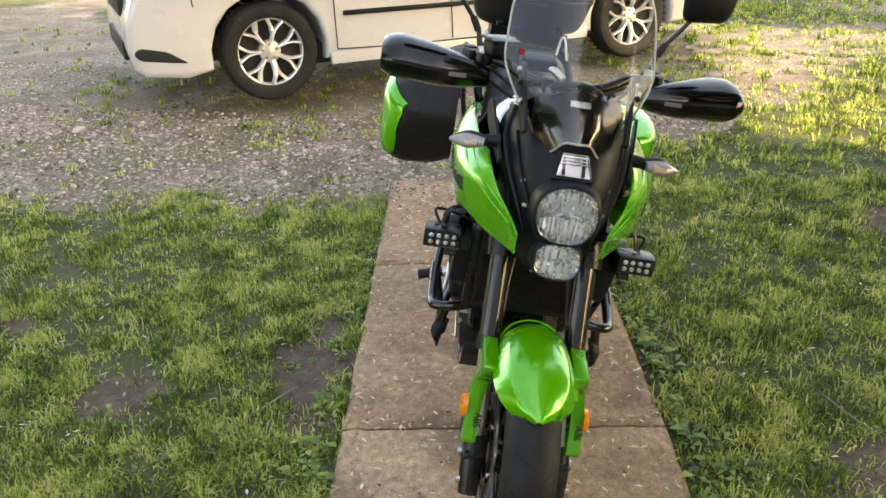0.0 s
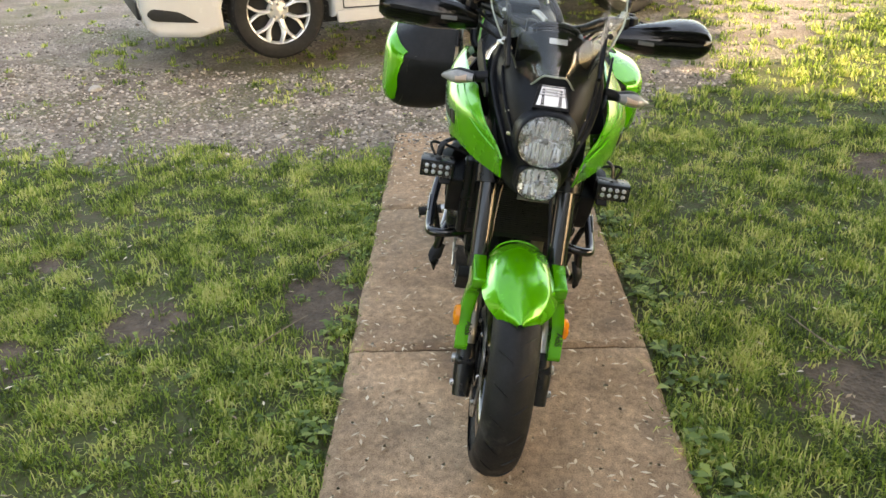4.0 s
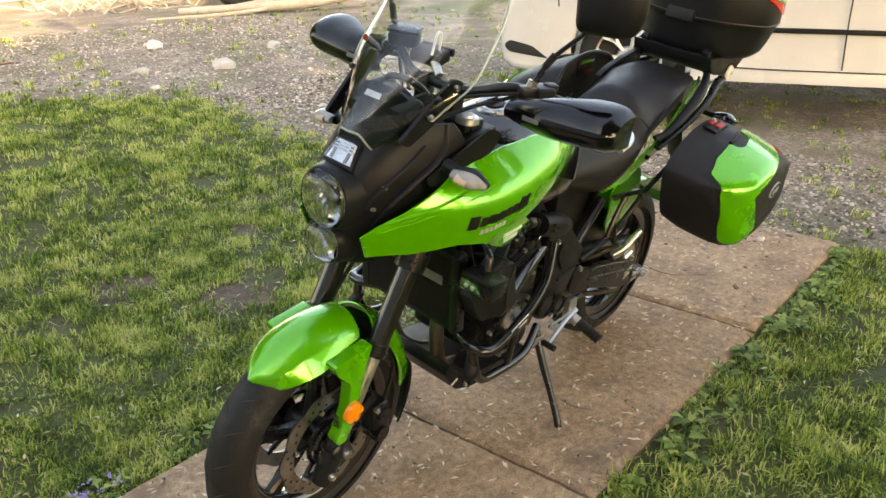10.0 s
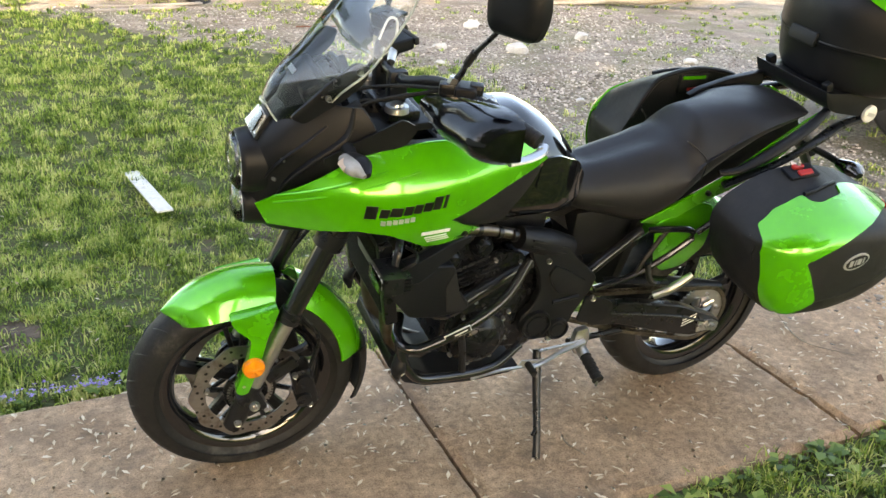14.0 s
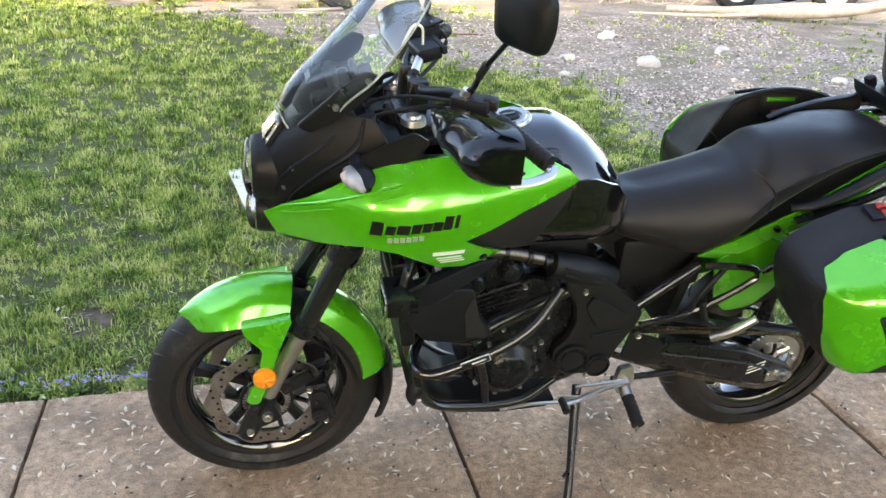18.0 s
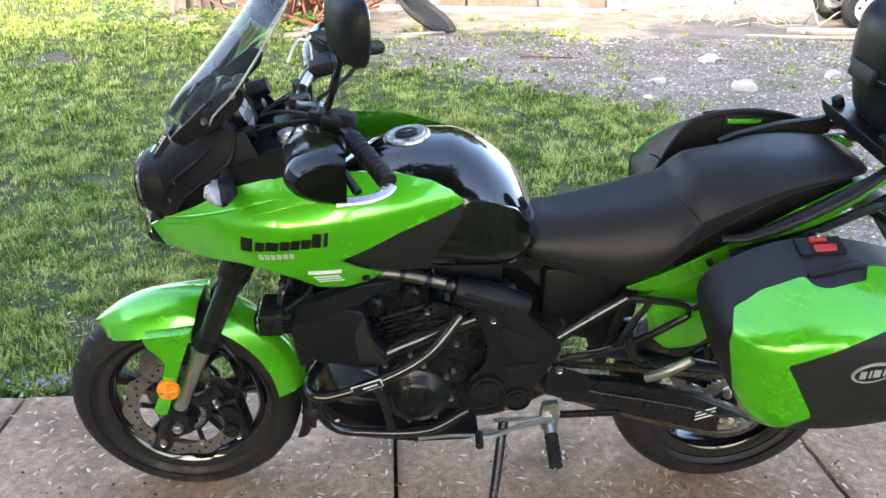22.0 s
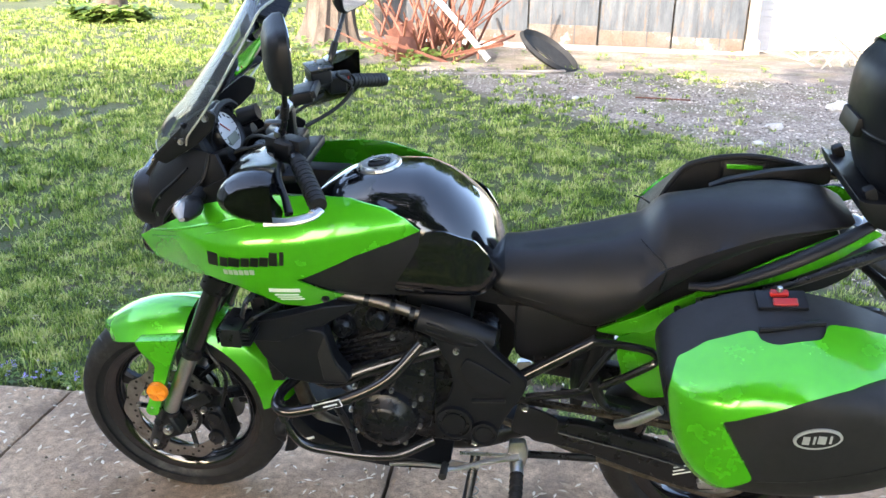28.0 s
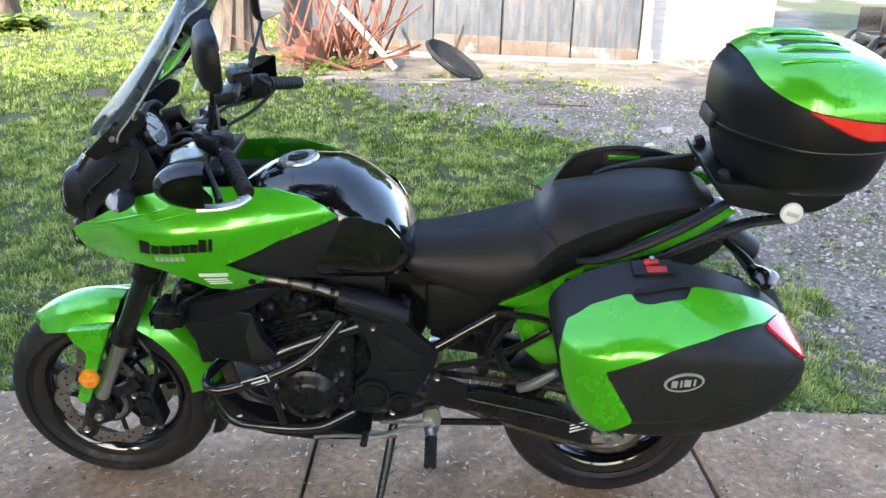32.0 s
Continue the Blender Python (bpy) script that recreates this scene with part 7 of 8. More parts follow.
def build_van():
    f = Vector((0.497, -0.868, 0))
    l = Vector((0.868, 0.497, 0))
    m = Matrix((f, l, Vector((0, 0, 1)))).transposed().to_4x4()
    m.translation = Vector((-2.94, -1.71, 0.115))
    van = empty("minivan", m, "white minivan parked on the gravel driveway", "van")
    WB, W = 3.22, 1.95
    lower = arch(0, 0.425, 0.27)[::1] + arch(-WB, 0.425, 0.27) + [(-WB - 0.75, 0.29), (-WB - 0.95, 0.36), (-WB - 0.98, 0.70), (-WB - 0.95, 1.06), (-0.05, 1.06), (0.42, 1.00), (0.74, 0.90), (0.90, 0.78), (0.96, 0.62), (0.975, 0.45), (0.95, 0.30), (0.88, 0.24), (0.60, 0.225)]
    b = bmesh.new()
    plate(lower, -W + 0.02, -0.02, 0, 1, 0, b)
    bmesh.ops.recalc_face_normals(b, faces=b.faces)
    es = [e for e in b.edges if abs(e.verts[0].co.y - e.verts[1].co.y) < 1e-6]
    bmesh.ops.bevel(b, geom=es, offset=0.05, segments=4, profile=0.6, affect="EDGES", clamp_overlap=True)
    for v in b.verts:
        t = smooth(0.35, 0.98, v.co.x)
        mid = -W / 2
        v.co.y = mid + (v.co.y - mid) * (1 - 0.16 * t * t)
        v.co.y = mid + (v.co.y - mid) * (1 + 0.012 * math.sin(math.pi * min(max((v.co.z - 0.25) / 0.8, 0), 1)))
    body = part("van_body", b, WHITE_PAINT, van, "white van body")
    upper = [(-0.10, 1.05), (-0.95, 1.66), (-1.3, 1.74), (-3.2, 1.78), (-WB - 0.62, 1.72), (-WB - 0.95, 1.05)]
    b = plate(upper, -W + 0.10, -0.10, 0.05, 3)
    for v in b.verts:
        k = smooth(1.05, 1.78, v.co.z)
        v.co.y = -W / 2 + (v.co.y + W / 2) * (1 - 0.16 * k)
    part("van_cabin", b, WHITE_PAINT, van, "white van roof and pillars")
    for pts in ([(-0.42, 1.10), (-1.02, 1.56), (-1.42, 1.60), (-1.42, 1.10)], [(-1.50, 1.10), (-1.50, 1.61), (-2.62, 1.63), (-2.62, 1.10)], [(-2.72, 1.10), (-2.72, 1.63), (-3.70, 1.60), (-3.92, 1.10)]):
        part("van_window", plate(pts, -0.11, -0.085, 0.004, 1, 0.03, None, lambda x, z: -0.16 * smooth(1.05, 1.78, z)), VAN_GLASS, van, "dark tinted window")
    for x, z0, z1 in ((-0.50, 0.34, 1.05), (-1.46, 0.34, 1.05), (-2.62, 0.62, 1.05), (0.52, 0.72, 0.98)):
        part("door_seam", tube([(x, 0.003, z0), (x + 0.01, 0.010, (z0 + z1) / 2), (x, 0.002, z1)], 0.005, 8, 6), DARK, body)
    part("door_seam", tube([(-0.50, 0.002, 0.34), (-1.0, 0.004, 0.325), (-2.62, 0.004, 0.33)], 0.005, 10, 6), DARK, body)
    part("rub_strip", box(2.05, 0.02, 0.036, (-1.58, 0.016, 0.60), (0, 0, 0), 0.008, 2), BLACK_PLASTIC, body, "black door rub strip")
    part("rocker_panel", box(2.30, 0.05, 0.10, (-1.60, -0.03, 0.275), (0, 0, 0), 0.02, 2), WHITE_PAINT, body)
    part("bumper_intake", plate([(0.58, 0.33), (0.90, 0.36), (0.945, 0.41), (0.90, 0.45), (0.72, 0.42)], -0.14, -0.045, 0.01, 2, 0.03, None, lambda x, z: -0.10 * smooth(0.5, 0.95, x)), DARK, body, "black lower bumper intake")
    part("front_intake", box(0.05, 1.1, 0.14, (0.962, -W / 2, 0.40), (0, 0, 0), 0.02), DARK, body)
    part("front_grille", box(0.05, 0.9, 0.14, (0.945, -W / 2, 0.70), (0, 0, 0), 0.02), DARK, body)
    for yy, s in ((-0.13, 1), (-W + 0.13, -1)):
        hl = part("van_headlight", plate([(0.44, 0.86), (0.62, 0.90), (0.86, 0.80), (0.91, 0.70), (0.80, 0.69), (0.55, 0.76)], yy - 0.05, yy + 0.055, 0.012, 2, 0.02, None, lambda x, z: -s * 0.13 * smooth(0.4, 0.95, x)), LENS_WHITE, body, "clear van headlight")
        part("turn_lens", plate([(0.50, 0.80), (0.58, 0.80), (0.66, 0.745), (0.60, 0.74)], yy - 0.05, yy + 0.060, 0.004, 1, 0.008, None, lambda x, z: -s * 0.13 * smooth(0.4, 0.95, x)), ORANGE, body, "amber turn lens")
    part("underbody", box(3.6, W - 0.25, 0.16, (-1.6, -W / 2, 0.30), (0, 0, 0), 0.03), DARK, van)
    for wx in (0.0, -WB):
        for wy, s in ((-0.13, 1), (-W + 0.13, -1)):
            at = (wx, wy, 0.36)
            prof = [(0.245, -0.10), (0.29, -0.115), (0.335, -0.11), (0.355, -0.085), (0.36, -0.04), (0.36, 0.04), (0.355, 0.085), (0.335, 0.11), (0.29, 0.115), (0.245, 0.10)]
            tyre = part("van_tyre", lathe(prof, "y", 48, at=at), RUBBER, van, "black van tyre")
            for k in range(40):
                a = 2 * math.pi * k / 40
                part("tread_groove", box(0.006, 0.20, 0.010, (at[0] + 0.357 * math.cos(a), wy, at[2] + 0.357 * math.sin(a)), (0, -math.degrees(a), 8), 0), BLACK_DECAL, tyre) if s > 0 else None
            rim = part("wheel_cover", lathe([(0.0001, s * 0.055), (0.075, s * 0.058), (0.09, s * 0.045), (0.10, s * 0.03), (0.235, s * 0.03), (0.0001, s * 0.028)][:5] + [(0.235, s * 0.0)], "y", 40, at=at, full=False), DARK, van, "silver wheel cover with branching spokes")
            part("rim_ring", lathe([(0.228, s * 0.06), (0.236, s * 0.088), (0.25, s * 0.095), (0.256, s * 0.08), (0.25, s * 0.05)], "y", 44, at=at), RIM_SILVER, rim)
            for k in range(7):
                a = 2 * math.pi * k / 7
                for da in (-0.16, 0.16):
                    p0 = Vector((wx + 0.07 * math.cos(a), wy + s * 0.060, 0.36 + 0.07 * math.sin(a)))
                    p1 = Vector((wx + 0.16 * math.cos(a + da * 0.5), wy + s * 0.078, 0.36 + 0.16 * math.sin(a + da * 0.5)))
                    p2 = Vector((wx + 0.238 * math.cos(a + da * 1.5), wy + s * 0.082, 0.36 + 0.238 * math.sin(a + da * 1.5)))
                    part("cover_spoke", tube([p0, p1, p2], [0.026, 0.021, 0.024], 6, 8, flat=0.5), RIM_SILVER, rim)
            part("hub_cap", lathe([(0.0001, s * 0.075), (0.03, s * 0.073), (0.075, s * 0.066), (0.085, s * 0.05), (0.085, s * 0.02)], "y", 26, at=at, full=False), RIM_SILVER, rim)
            for k in range(5):
                a = 2 * math.pi * k / 5 + 0.3
                part("lug_nut", lathe([(0.0001, s * 0.088), (0.010, s * 0.086), (0.013, s * 0.06)], "y", 8, at=(wx + 0.052 * math.cos(a), wy, 0.36 + 0.052 * math.sin(a)), full=False), STEEL, rim)


build_van()

# ---- shed ----
TIN = surface("weathered_galvanised_sheet", (0.070, 0.080, 0.092), (0.125, 0.138, 0.152), 1.6, 0.45, 0.6, metal=0.35, fine=0.12, stretch=(6, 1, 1), stain=(0.20, 0.13, 0.08), stain_scale=2.0, stain_amount=0.35, bump=0.1, bump_scale=40)
RUST_TIN = surface("rust_stained_sheet", (0.10, 0.068, 0.046), (0.125, 0.108, 0.092), 2.6, 0.6, 0.8, fine=0.2, stain=(0.45, 0.45, 0.44), stain_scale=3.0, stain_amount=0.2)
SIDING = surface("white_painted_siding", (0.44, 0.43, 0.42), (0.50, 0.49, 0.475), 1.5, 0.5, 0.6, fine=0.06, stretch=(1, 1, 6))
OLD_WOOD = surface("grey_old_timber", (0.22, 0.19, 0.16), (0.34, 0.30, 0.26), 3, 0.75, 0.9, fine=0.3, stretch=(1, 8, 8), bump=0.4, bump_scale=50)
RUST = surface("red_brown_rust", (0.13, 0.048, 0.03), (0.22, 0.09, 0.058), 7, 0.7, 0.9, fine=0.25, bump=0.3, bump_scale=120)
BARK = surface("furrowed_tree_bark", (0.055, 0.043, 0.034), (0.14, 0.112, 0.09), 9, 0.85, 0.95, fine=0.3, stretch=(1, 1, 0.16), bump=1.0, bump_scale=34)
PALE_WOOD = surface("bleached_branch_wood", (0.36, 0.30, 0.23), (0.46, 0.40, 0.32), 6, 0.8, 0.9, fine=0.2, bump=0.4, bump_scale=60)


def frame_on(a, b, z):
    """A wall's frame: x from a to b, z up, y out of the wall towards the lawn."""
    a, b = Vector((*a, z)), Vector((*b, z))
    x = (b - a).normalized()
    y = Vector((0, 0, 1)).cross(x)
    if y.y < 0:
        y = -y
        m = Matrix((x, y, Vector((0, 0, 1)))).transposed().to_4x4()
    else:
        m = Matrix((x, y, Vector((0, 0, 1)))).transposed().to_4x4()
    m.translation = a
    return m, (b - a).length


def build_shed():
    z0 = 0.11
    m, w = frame_on((-1.80, -11.98), (4.2, -12.42), z0)
    shed = empty("shed", m, "old farm shed with grey sheet metal doors rusting at the foot", "shed")
    widths = (1.10, 1.16, 1.15, 1.35, 1.2)
    x = 0.02
    for k, q in enumerate(widths):
        d = part("shed_door", box(q - 0.03, 0.05, 2.15, (x + q / 2, -0.02 - 0.02 * (k % 2), 1.12), (0, 0, 0), 0.006), TIN, shed, "grey galvanised sheet door panel")
        part("door_foot", box(q - 0.034, 0.053, 0.20 + 0.06 * (k % 3), (x + q / 2, -0.02 - 0.02 * (k % 2), 0.14 + 0.03 * (k % 3)), (0, 0, 0), 0.004), RUST_TIN, d, "rust-stained lower strip")
        for j in range(1, 3):
            part("sheet_rib", box(0.012, 0.010, 2.13, (x + q * j / 3, 0.008 - 0.02 * (k % 2), 1.12), (0, 0, 0), 0.003), TIN, d)
        part("door_edge", box(0.02, 0.03, 2.15, (x + q - 0.015, -0.03, 1.12), (0, 0, 0), 0.003), DARK, d)
        x += q
    part("shed_post", box(0.16, 0.14, 2.5, (-0.08, -0.02, 1.2), (0, 0, 0), 0.01), OLD_WOOD, shed, "old corner post")
    part("post_foot", box(0.22, 0.24, 0.26, (-0.10, 0.04, 0.10), (0, 0, 0), 0.03, 3), surface("pale_concrete_block", (0.42, 0.36, 0.27), (0.5, 0.43, 0.33), 5, 0.85, 0.9, fine=0.15, bump=0.3), shed, "pale concrete foot")
    part("shed_wall", box(6.3, 0.12, 2.7, (3.0, -0.18, 1.3), (0, 0, 0), 0.01), OLD_WOOD, shed, "timber wall behind the doors")
    part("shed_wall", box(0.12, 5.0, 2.7, (6.1, -2.6, 1.3), (0, 0, 0), 0.01), OLD_WOOD, shed)
    part("shed_roof", box(6.9, 6.2, 0.10, (3.0, -2.6, 2.72), (-4, 0, 0), 0.02), TIN, shed, "sheet metal roof")
    part("sill", box(6.1, 0.30, 0.10, (3.0, 0.12, 0.0), (0, 0, 0), 0.02), surface("pale_apron_concrete", (0.44, 0.40, 0.35), (0.52, 0.48, 0.42), 2, 0.8, 0.9, fine=0.15), shed, "pale concrete sill")
    m, w = frame_on((-4.15, -13.2), (-1.95, -12.35), z0)
    side = empty("siding_wall", m, "white painted lap siding wall in the sun", "wall", kind="structure")
    part("wall_core", box(w, 0.10, 2.6, (w / 2, -0.08, 1.3), (0, 0, 0), 0.01), SIDING, side)
    for k in range(24):
        part("siding_board", box(w + 0.02, 0.016, 0.118, (w / 2, -0.012, 0.10 + 0.105 * k), (7, 0, 0), 0.003), SIDING, side)
    part("corner_board", box(0.10, 0.05, 2.6, (-0.03, -0.01, 1.3), (0, 0, 0), 0.006), SIDING, side)
    part("wall_return", box(0.10, 4.0, 2.6, (-0.03, -2.05, 1.3), (0, 0, 0), 0.01), SIDING, side)


build_shed()


# ---- scrap heap, dish, boards ----
OLD_PIPE = surface("dirty_pale_plastic", (0.40, 0.38, 0.34), (0.5, 0.48, 0.44), 5, 0.6, 0.7, fine=0.15)


def build_scrap():
    heap = empty("scrap_heap", pose(2.85, -9.9, 0.10), "heap of rusty red-brown steel bars and old frames", "scrap metal")
    rnd = random.Random(4)
    for k in range(46):
        x, y = rnd.uniform(-0.55, 0.5), rnd.uniform(-1.0, 0.6)
        L = rnd.uniform(0.6, 1.5)
        a, t = rnd.uniform(0, 2 * math.pi), rnd.uniform(0.15, 1.25)
        d = Vector((math.cos(a) * math.cos(t), math.sin(a) * math.cos(t), math.sin(t)))
        p = Vector((x, y, 0.02))
        w = rnd.choice((0.02, 0.028, 0.04))
        if k % 3:
            b = box(w, w * 0.5, L, (0, 0, L / 2), (0, 0, 0), 0.003)
            box(w * 0.3, w, L, (w * 0.4, w * 0.3, L / 2), (0, 0, 0), 0, 1, b)
            b.transform(Matrix.Translation(p) @ d.to_track_quat("Z", "X").to_matrix().to_4x4())
        else:
            b = tube([p, p + d * L * 0.5 + Vector((0, 0, 0.04)), p + d * L], w * 0.5, 8, 8)
        part("steel_bar", b, RUST, heap)
    for k in range(5):
        c = Vector((-0.4 + 0.2 * k, -0.2 + 0.15 * (k % 2), 0.0))
        part("a_frame", tube([c + Vector((-0.35, 0.1, 0)), c + Vector((0, -0.1, 1.15)), c + Vector((0.38, 0.12, 0))], 0.02, 12, 8), RUST, heap)
    part("pale_pipe", tube([(-0.95, 0.3, 0.05), (-0.2, -0.1, 0.75), (0.2, -0.3, 1.05)], 0.045, 8, 12), OLD_PIPE, heap, "pale plastic pipe")
    for k in range(7):
        b = plate([(0, 0), (rnd.uniform(0.25, 0.6), 0.03), (rnd.uniform(0.3, 0.5), rnd.uniform(0.2, 0.5)), (0.05, 0.3)], -0.006, 0.006, 0.002)
        b.transform(pose(rnd.uniform(-0.6, 0.3), rnd.uniform(-1.0, 0.4), rnd.uniform(0.02, 0.3), rnd.uniform(-50, 30), rnd.uniform(-20, 20), rnd.uniform(0, 180)))
        part("steel_sheet", b, RUST, heap)
    tagged(heap, kind="")


build_scrap()
dish = part("steel_dish", lathe([(0.42, 0.10), (0.45, 0.06), (0.40, 0.02), (0.16, -0.03), (0.12, -0.03), (0.12, -0.015), (0.16, -0.01), (0.38, 0.04)], "z", 48), DARK)
dish.matrix_world = Matrix.Translation((1.08, -9.05, 0.30)) @ Vector((-0.52, 0.17, 0.83)).to_track_quat("Z", "X").to_matrix().to_4x4()
tagged(dish, "black dished steel ring leaning in the weeds", "scrap metal")
part("dish_bar", box(0.80, 0.06, 0.02, (0, 0, -0.005), (0, 0, 0), 0.004), DARK, dish)
for k, (x, y, L, a, w) in enumerate(((1.55, -8.15, 0.9, 8, 0.11), (1.75, -8.38, 0.7, -6, 0.09), (1.2, -8.55, 0.8, 14, 0.10))):
    ob = part("old_board", box(L, w, 0.025, (0, 0, 0), (0, 0, 0), 0.004), OLD_WOOD)
    ob.matrix_world = pose(x, y, ground_z(x, y) + 0.018, 0, 1, a)
    tagged(ob, "weathered grey board lying on the gravel", "board", "old boards")
ob = part("white_strip", box(0.075, 0.78, 0.010, (0, 0, 0), (0, 0, 0), 0.002), surface("dirty_white_strip", (0.62, 0.60, 0.56), (0.7, 0.68, 0.64), 6, 0.5, 0.6, fine=0.12, stain=(0.35, 0.31, 0.26), stain_scale=9, stain_amount=0.3))
ob.matrix_world = pose(1.63, -2.22, ground_z(1.66, -2.25) + 0.04, 3, 2, 11)
tagged(ob, "dirty white plastic strip lying in the grass", "strip")
ob = part("rusty_stick", tube([(0, 0, 0), (0.3, 0.02, 0.006), (0.55, -0.01, 0.003)], 0.008, 8, 8), RUST)
ob.matrix_world = pose(-0.55, -6.9, ground_z(-0.55, -6.9) + 0.012)
tagged(ob, "thin rusty bar lying on the gravel", "bar")


def stone_mesh(rnd, r):
    b = bmesh.new()
    bmesh.ops.create_icosphere(b, subdivisions=2, radius=1.0)
    s = rnd.uniform(0, 50)
    for v in b.verts:
        k = 1 + 0.35 * noise.noise(v.co * 1.3 + Vector((s, s, s)))
        v.co = Vector((v.co.x * r * k, v.co.y * r * 0.75 * k, v.co.z * r * 0.5 * k))
    return b


PALE_STONE = surface("pale_limestone", (0.44, 0.42, 0.39), (0.56, 0.54, 0.50), 9, 0.8, 0.9, fine=0.2, spread=0.15, bump=0.4, bump_scale=70)
rnd = random.Random(9)
for x, y, r in ((-1.84, -5.33, 0.12), (-2.0, -6.9, 0.09), (-1.15, -5.6, 0.08), (-1.9, -6.7, 0.10), (-2.9, -6.0, 0.10), (-3.3, -4.6, 0.07), (-0.9, -4.9, 0.05), (0.6, -6.6, 0.05), (-1.6, -3.6, 0.045), (-2.4, -3.0, 0.05)):
    ob = part("loose_stone", stone_mesh(rnd, r), PALE_STONE)
    ob.matrix_world = pose(x, y, ground_z(x, y) + r * 0.22, 0, 0, rnd.uniform(0, 360))
    tagged(ob, "pale loose stone lying on the gravel", "stone", "loose stones")


# ---- far tree, stump, branches, trailer ----
def leaf_cloud(name, centre, radii, count, size, material, parent, seed, label):
    """A crown: many small bent leaf clumps, uneven and with gaps."""
    r = np.random.RandomState(seed)
    lobes = [(np.array([r.uniform(-0.75, 0.75), r.uniform(-0.75, 0.75), r.uniform(-0.5, 0.6)]), r.uniform(0.30, 0.55)) for _ in range(16)]
    pts = []
    for c, k in lobes:
        p = r.normal(size=(count // 16, 3))
        p /= np.linalg.norm(p, axis=1)[:, None]
        pts.append(c + p * k * r.uniform(0.55, 1.0, (len(p), 1)))
    p = np.concatenate(pts) * np.array(radii) + np.array(centre)
    n = len(p)
    d = r.normal(size=(n, 3)) * [1, 1, 0.6]
    d /= np.linalg.norm(d, axis=1)[:, None]
    e = np.cross(d, r.normal(size=(n, 3)))
    e /= np.linalg.norm(e, axis=1)[:, None]
    s = size * r.uniform(0.6, 1.3, (n, 1))
    v = np.stack([p - d * s, p + e * s * 0.55 + [0, 0, 0.05 * size], p + d * s, p - e * s * 0.55 + [0, 0, 0.05 * size]], 1).reshape(-1, 3)
    me = bpy.data.meshes.new(name)
    me.from_pydata(v.tolist(), [], np.arange(4 * n).reshape(-1, 4).tolist())
    me.materials.append(material)
    ob = new(name, me)
    ob.parent = parent
    ob["label"] = label
    ob["kind"] = "stuff"
    return ob


def foliage(name, a, b, c, sub=0.25, patch=0.0, size=1.6):
    m = bpy.data.materials.new(name)
    m.use_nodes = True
    t = m.node_tree
    p = t.nodes["Principled BSDF"]
    g = t.nodes.new("ShaderNodeNewGeometry")
    r = t.nodes.new("ShaderNodeValToRGB")
    r.color_ramp.elements[0].color, r.color_ramp.elements[1].color = (*a, 1), (*c, 1)
    e = r.color_ramp.elements.new(0.6)
    e.color = (*b, 1)
    n, q = t.nodes.new("ShaderNodeTexNoise"), t.nodes.new("ShaderNodeMath")
    n.inputs["Scale"].default_value, n.inputs["Detail"].default_value = size, 5.0
    t.links.new(t.nodes.new("ShaderNodeTexCoord").outputs["Object"], n.inputs["Vector"])
    q.operation = "MULTIPLY_ADD"
    q.inputs[1].default_value = 1.5 * patch
    q.inputs[2].default_value = -0.75 * patch
    t.links.new(n.outputs["Fac"], q.inputs[0])
    w = t.nodes.new("ShaderNodeMath")
    w.use_clamp = True
    t.links.new(g.outputs["Random Per Island"], w.inputs[0])
    t.links.new(q.outputs[0], w.inputs[1])
    t.links.new(w.outputs[0], r.inputs[0])
    t.links.new(r.outputs[0], p.inputs["Base Color"])
    p.inputs["Roughness"].default_value = 0.5
    tl, mx, out = t.nodes.new("ShaderNodeBsdfTranslucent"), t.nodes.new("ShaderNodeMixShader"), t.nodes["Material Output"]
    t.links.new(r.outputs[0], tl.inputs[0])
    mx.inputs[0].default_value = sub
    t.links.new(p.outputs[0], mx.inputs[1])
    t.links.new(tl.outputs[0], mx.inputs[2])
    t.links.new(mx.outputs[0], out.inputs[0])
    return m


LEAF = foliage("maple_leaves", (0.035, 0.075, 0.012), (0.06, 0.12, 0.02), (0.10, 0.16, 0.03), 0.3)


def tree(x, y, z, r, h, crown, radii, count, size, label, seed, fork=None):
    t = empty("tree", pose(x, y, z), label, "tree")
    rnd = random.Random(seed)
    bm = bmesh.new()
    rings = []
    for k in range(26):
        u = k / 25
        rr = r * (1 - 0.55 * u) * (1 + 0.55 * math.exp(-u * 14))
        c = Vector((0.12 * math.sin(3 * u + seed), 0.10 * math.sin(2.3 * u), h * u - 0.1))
        ring = []
        for j in range(40):
            a = 2 * math.pi * j / 40
            k2 = 1 + 0.07 * math.sin(9 * a + 2 * u) + 0.05 * math.sin(17 * a + seed) + 0.16 * math.exp(-u * 12) * math.sin(5 * a)
            ring.append(c + Vector((rr * k2 * math.cos(a), rr * k2 * math.sin(a), 0)))
        rings.append(ring)
    skin(bm, rings)
    part("trunk", bm, BARK, t, "thick furrowed trunk")
    for k in range(7):
        a = 2 * math.pi * k / 7 + rnd.uniform(-0.3, 0.3)
        d = Vector((math.cos(a), math.sin(a), 0))
        p0 = Vector((0, 0, h * rnd.uniform(0.72, 0.95)))
        p2 = Vector((crown[0] - x, crown[1] - y, crown[2] - z)) + Vector((d.x * radii[0] * 0.6, d.y * radii[1] * 0.6, rnd.uniform(-0.2, 0.5)))
        part("limb", tube([p0, p0.lerp(p2, 0.45) + Vector((0, 0, 0.5)), p2], [r * 0.42, r * 0.22, r * 0.07], 12, 10), BARK, t)
    leaf_cloud("crown", (crown[0] - x, crown[1] - y, crown[2] - z), radii, count, size, LEAF, t, seed, "spreading crown of green leaves")
    return t


